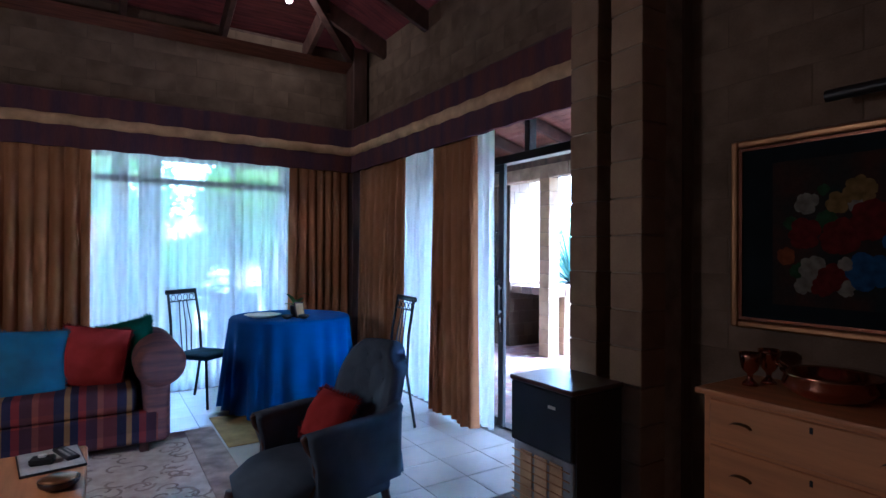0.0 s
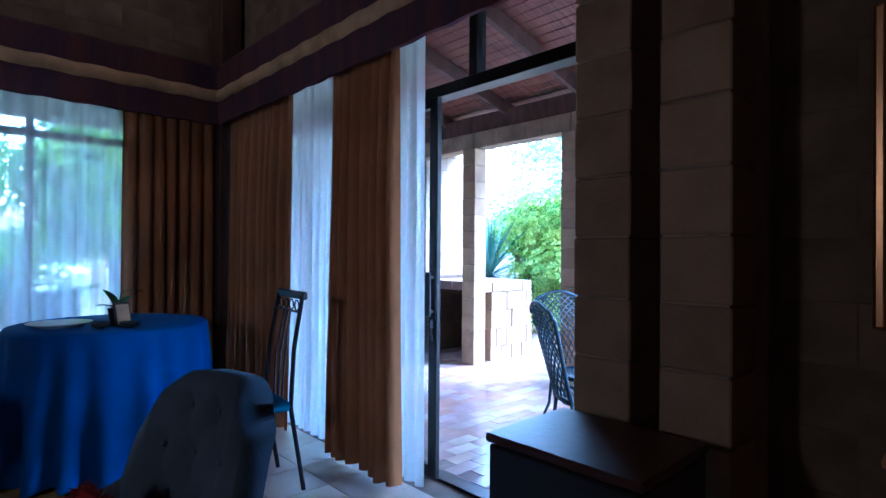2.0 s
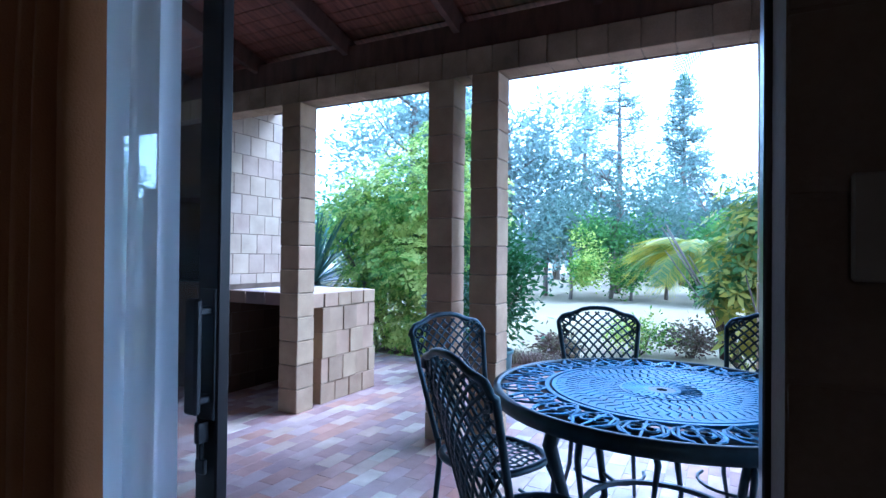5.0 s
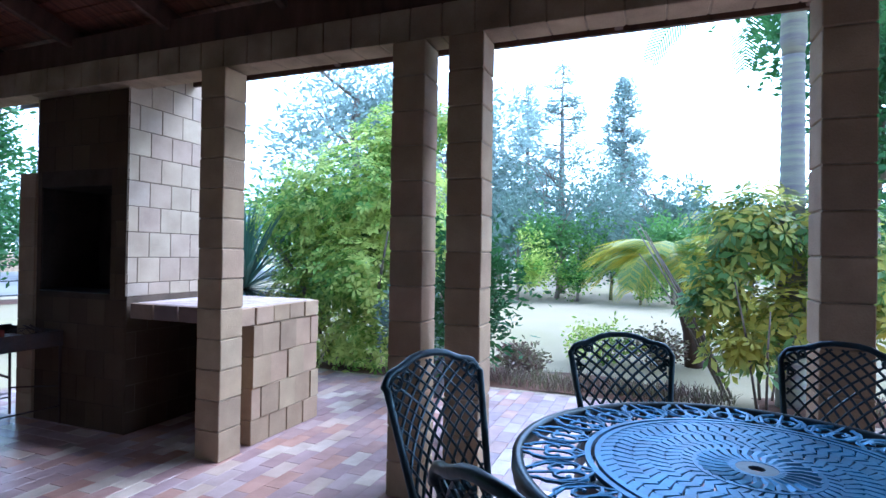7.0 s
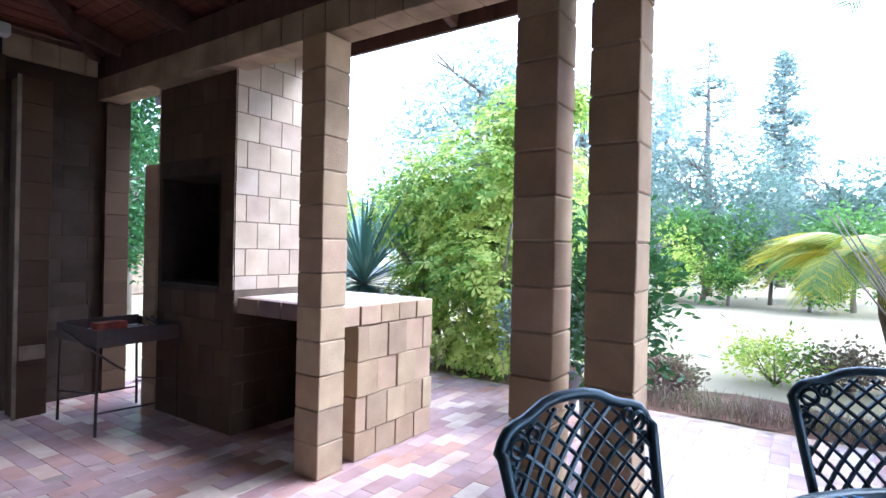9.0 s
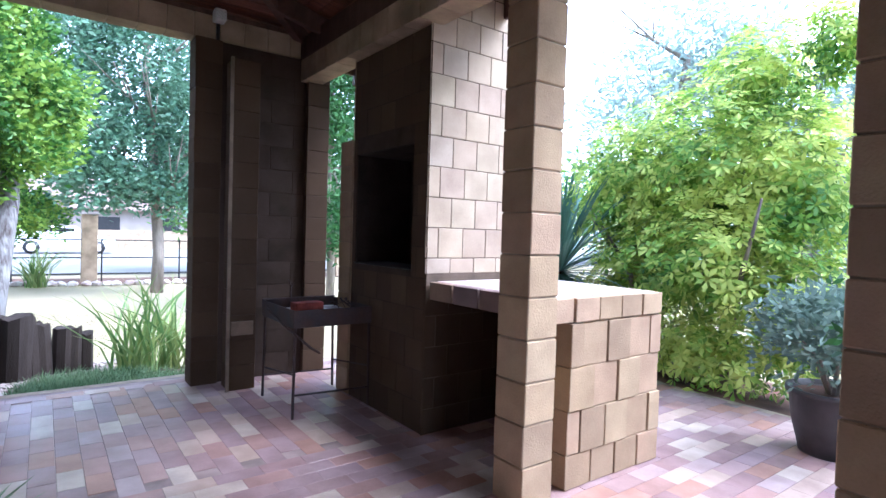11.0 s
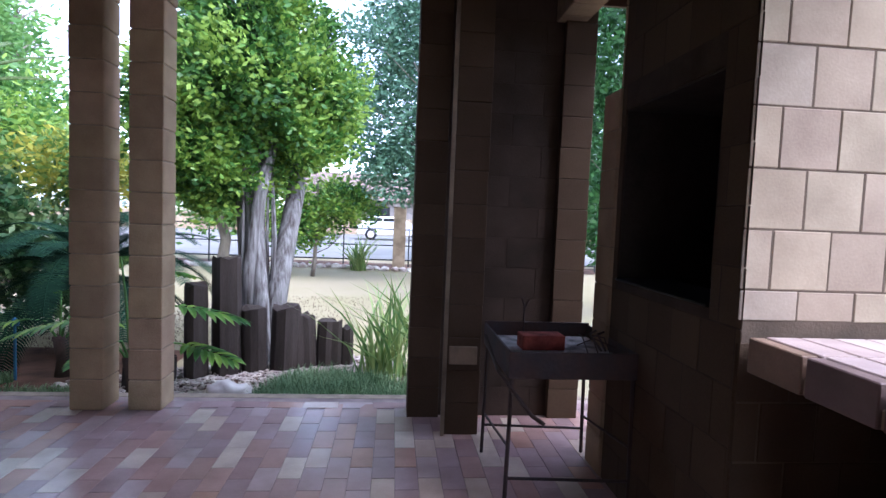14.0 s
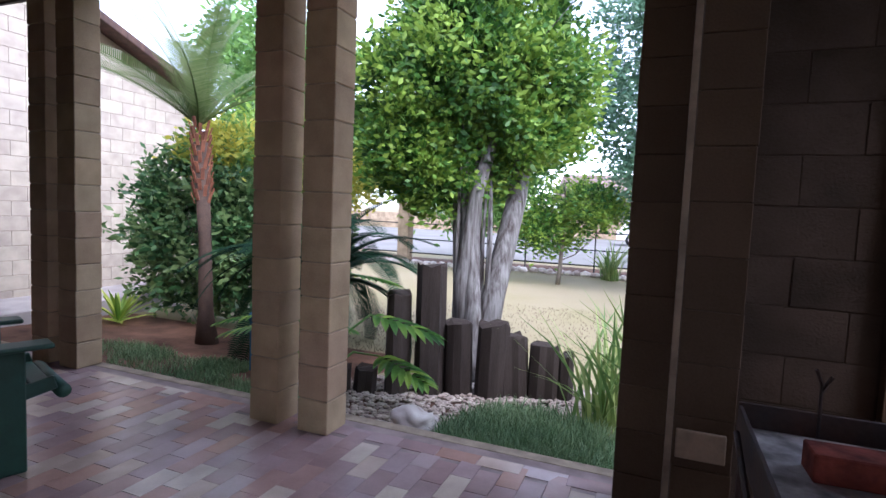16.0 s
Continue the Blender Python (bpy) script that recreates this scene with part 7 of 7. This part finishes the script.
for f in ((0, 1, 2, 3), (7, 6, 5, 4), (1, 5, 6, 2), (3, 2, 6, 7), (4, 5, 1, 0)):
    bm.faces.new([v[i] for i in f])
solid("wall_wing", bm, M_WALL_DIM, "sloping gable of the pale block wing", kind="structure")
WM = Matrix(((0, 0, 1, -3.3), (1, 0, 0, 8.0), (0, 1, 0, -.4), (0, 0, 0, 1)))
WB = tagged(new("wall_blocks"), "pale tan blocks of the wing wall", kind="structure")
WB.matrix_basis = WM
for r in range(26):
    x = -(r % 2) * .2
    while x < 5.6:
        a, b = max(0, x), min(5.6, x + .4)
        if b - a > .04 and -.4 + (r + 1) * .2 < 5.8 - .386 * (8.0 + b - 6.6) + .05:
            part("block", piece(b - a, .2, .012, M_BLOCK_PALE), None, WB, at=pose(a, r * .2, 0))
        x += .4
bm = box(-.25, .42, -4.2, 3.8, -.06, .06, .01, m=Matrix.Translation((-3.4, 10.3, 4.45)) @ Matrix.Rotation(-math.atan(.386), 4, "X"))
solid("roof_edge", bm, M_BEAM, "dark timber edge of the wing's sloping roof", kind="structure")
M_CEM = material("cement", (.42, .38, .36), rough=.85, scale=2, fine=60, var=.2)
solid("path", box(-3.3, -2.25, 8.9, 14, -.5, -.1, .01), M_CEM, "pale cement path along the wing", kind="structure")

M_ROAD = material("pale_drive", (.2, .19, .175), rough=.9, scale=.5, fine=20, var=.12)
solid("road", box(-60, 60, 24.2, 44, -.6, -.30), M_ROAD, "pale driveway beyond the fence", kind="structure")
FN = thing("fence", "thin dark wire and pole fence with block posts", "fence", (0, 21.9, -.42))
for z in (.3, .75, 1.25):
    part("rail", tube([(-16, 0, z), (16, 0, z)], .02, sides=6), M_BLACK, FN)
for i in range(16):
    part("post", tube([(-15 + 2 * i, 0, 0), (-15 + 2 * i, 0, 1.3)], .022, sides=6), M_BLACK, FN)
for x in (-10.6, -3.0, 4.7, 12.3):
    p = part("block_post", box(x - .19, x + .19, -.19, .19, 0, 1.95, .01), M_BLOCK_JOINED, FN, "square block post")
    part("cap", box(x - .23, x + .23, -.23, .23, 1.95, 2.03, .01), M_CEM, p)
# stones edging the far bed
SM = []
for k in range(4):
    bm = bmesh.new()
    bmesh.ops.create_icosphere(bm, subdivisions=2, radius=1)
    for v in bm.verts:
        v.co = v.co * (1 + .3 * noise.noise(v.co * 1.3 + Vector((k, 0, 0))))
        v.co = Vector((v.co.x * .16, v.co.y * .12, v.co.z * .09))
    SM.append(mesh("stone", bm, M_STONE))
for i in range(60):
    x = -6 + .24 * i + R7.uniform(-.05, .05)
    y = 21.0 + .3 * math.sin(x * .7) + R7.uniform(-.1, .1)
    ob = new("stone", SM[i % 4])
    ob.matrix_basis = pose(x, y, gh(x, y) + .05, 0, 0, R7.uniform(0, 360))
    tagged(ob, "pale rough stone edging the far bed", "stone", "edging stones")

CAR = thing("car", "white estate car parked on the driveway", "car", (4.6, 38, -.3))
M_CARW = material("car_paint", (.75, .75, .75), rough=.25, var=.03, bump=0)
bm = bmesh.new()
prof = [(-2.2, .35), (-2.2, .85), (-2.0, .95), (-1.7, 1.4), (.4, 1.42), (1.0, .98), (2.1, .85), (2.2, .6), (2.2, .35)]
vs = [[bm.verts.new((x, s * (.85 if z < 1 else .7), z)) for x, z in prof] for s in (-1, 1)]
bm.faces.new(vs[0]), bm.faces.new(vs[1][::-1])
for i in range(len(prof)):
    j = (i + 1) % len(prof)
    bm.faces.new((vs[0][j], vs[0][i], vs[1][i], vs[1][j]))
part("body", bm, M_CARW, CAR)
for a, b in ((-1.75, -.75), (-.68, .35)):
    part("window", box(a, b, -.80, -.76, .98, 1.32, .02), M_BLACK, CAR)
for x in (-1.4, 1.35):
    for s in (-1, 1):
        w = part("tyre", lathe([(.33, -.1), (.34, -.05), (.34, .05), (.33, .1)], 20), M_BLACK, CAR, at=pose(x, s * .8, .34, 90, 0, 0), smooth=True)
        part("rim", lathe([(.2, -.105), (.2, .105)], 16), M_STONE, w)
HO = thing("neighbour_house", "pale house with a faded red tiled roof beyond the drive", "house", (6, 54, -.3))
part("wall", box(-9, 9, -4, 4, 0, 2.7), material("plaster", (.25, .22, .2), rough=.9, scale=1, fine=20, var=.1), HO)
M_ROOF = material("faded_tiles", (.33, .25, .22), rough=.9, scale=2, fine=12, var=.25)
RF = part("roof", box(-9.5, 9.5, -4.4, 4.4, 2.55, 2.62), M_ROOF, HO, "faded red tiled roof in courses")
for s in (-1, 1):
    for r in range(12):
        y = s * (4.6 - r * .4)
        part("tile_course", box(-9.6, 9.6, min(y, y - s * .44), max(y, y - s * .44), 2.6 + r * .2, 2.83 + r * .2, .02), M_ROOF, RF)
for x in (-6, -2.5, 1.5, 5.5):
    w = part("window", box(x - .7, x + .7, -4.04, -4.0, .9, 2.1, .01), M_BLACK, HO)
    part("frame", box(x - .76, x + .76, -4.06, -4.03, .84, .9, .01), M_WHITE, w)
solid("boundary_wall", box(-40, 40, 45, 45.3, -.3, .9), M_BLOCK_JOINED, "low block wall along the drive", kind="structure")

# ---- small pieces of the floors ----
# room tiles, square, laid along the walls
TILE = mesh("tile", box(-.168, .168, -.168, .168, -.006, 0, .002), M_TILE)
for i in range(-9, 3):
    for j in range(-1, 10):
        x, y = 2.28 - .34 * (1 - i) + .34, 3.14 + .34 * (j - 0)
        if -1.2 < x < 2.9 and 2.0 < y < 6.4:
            part("tile", TILE, None, FLOOR, at=(x, y, 0))
bm = bmesh.new()
for i in range(-20, 3):
    for j in range(-22, 10):
        x, y = 2.28 + .34 * i, 3.14 + .34 * j
        if x < 2.7 and y < 6.3 and x > -4.1 and y > -4.1 and not (-1.2 < x < 2.9 and 2.0 < y < 6.4):
            box(x - .168, x + .168, y - .168, y + .168, -.006, 0, 0, bm)
part("tiles", bm, M_TILE, FLOOR, kind="stuff")

# clay pavers: rows along y on the garden side, along x on the other
PAVE = mesh("paver", box(-.0572, .0572, -.1163, .1163, -.007, 0, .0012), M_PAVER)
LX, LY = .1165, .235


def on_patio(x, y):
    return -6.4 < x < 8.05 and ((6.7 < y < 8.9) or (x > 3.12 and -2 < y <= 6.7))


near, rest = [], []
for i in range(-60, 80):
    for j in range(-20, 12):
        x, y = 3.9 + LX * i, 8.0 + LY * (j + .5 * (i % 2))
        if on_patio(x, y) and y > 6.9 and y < 8.72:
            (near if .6 < x < 5.6 else rest).append((x, y, 0))
for j in range(-90, 0):
    for i in range(-60, 60):
        x, y = 3.2 + LY * (i + .5 * (j % 2)), 6.84 + LX * (j + .5)
        if on_patio(x, y) and y < 6.84 and not (x < 3.12):
            (near if 3.1 < x < 6.9 and 3.6 < y else rest).append((x, y, 90))
for i in range(0, 62):
    x = -6.3 + .235 * i
    (near if 1 < x < 5.5 else rest).append((x, 8.80, 90))
for x, y, a in near:
    part("paver", PAVE, None, PATIO if y > 6.84 else PATIO_E, at=pose(x, y, random.uniform(-.0006, .0009), random.uniform(-.25, .25), random.uniform(-.25, .25), a + random.uniform(-.3, .3)))


def isle_paver():
    m = M_PAVER.copy()
    m.name = "clay_paver_joined"
    n, l = m.node_tree.nodes, m.node_tree.links
    g = n.new("ShaderNodeNewGeometry")
    for li in list(l):
        if li.from_node.type == "OBJECT_INFO":
            l.new(g.outputs["Random Per Island"], li.to_socket)
    return m


M_PAVER_J = isle_paver()
V, F = [], []
for x, y, a in rest:
    w, h = (.0565, .1155) if a == 0 else (.1155, .0565)
    b = len(V)
    V += [(x - w, y - h, 0), (x + w, y - h, 0), (x + w, y + h, 0), (x - w, y + h, 0), (x - w, y - h, -.007), (x + w, y - h, -.007), (x + w, y + h, -.007), (x - w, y + h, -.007)]
    F += [(b, b + 1, b + 2, b + 3), (b + 4, b + 5, b + 1, b), (b + 5, b + 6, b + 2, b + 1), (b + 6, b + 7, b + 3, b + 2), (b + 7, b + 4, b, b + 3)]
me = bpy.data.meshes.new("pavers")
me.from_pydata(V, [], F)
me.materials.append(M_PAVER_J)
part("pavers", me, None, PATIO, kind="stuff")


# ---- the plan is drawn in its own unit: bring every thing to true metres ----
for ob in list(scene.objects):
    if ob.parent is None and ob.type != "CAMERA":
        ob.matrix_basis = Matrix.Scale(SIZE, 4) @ ob.matrix_basis
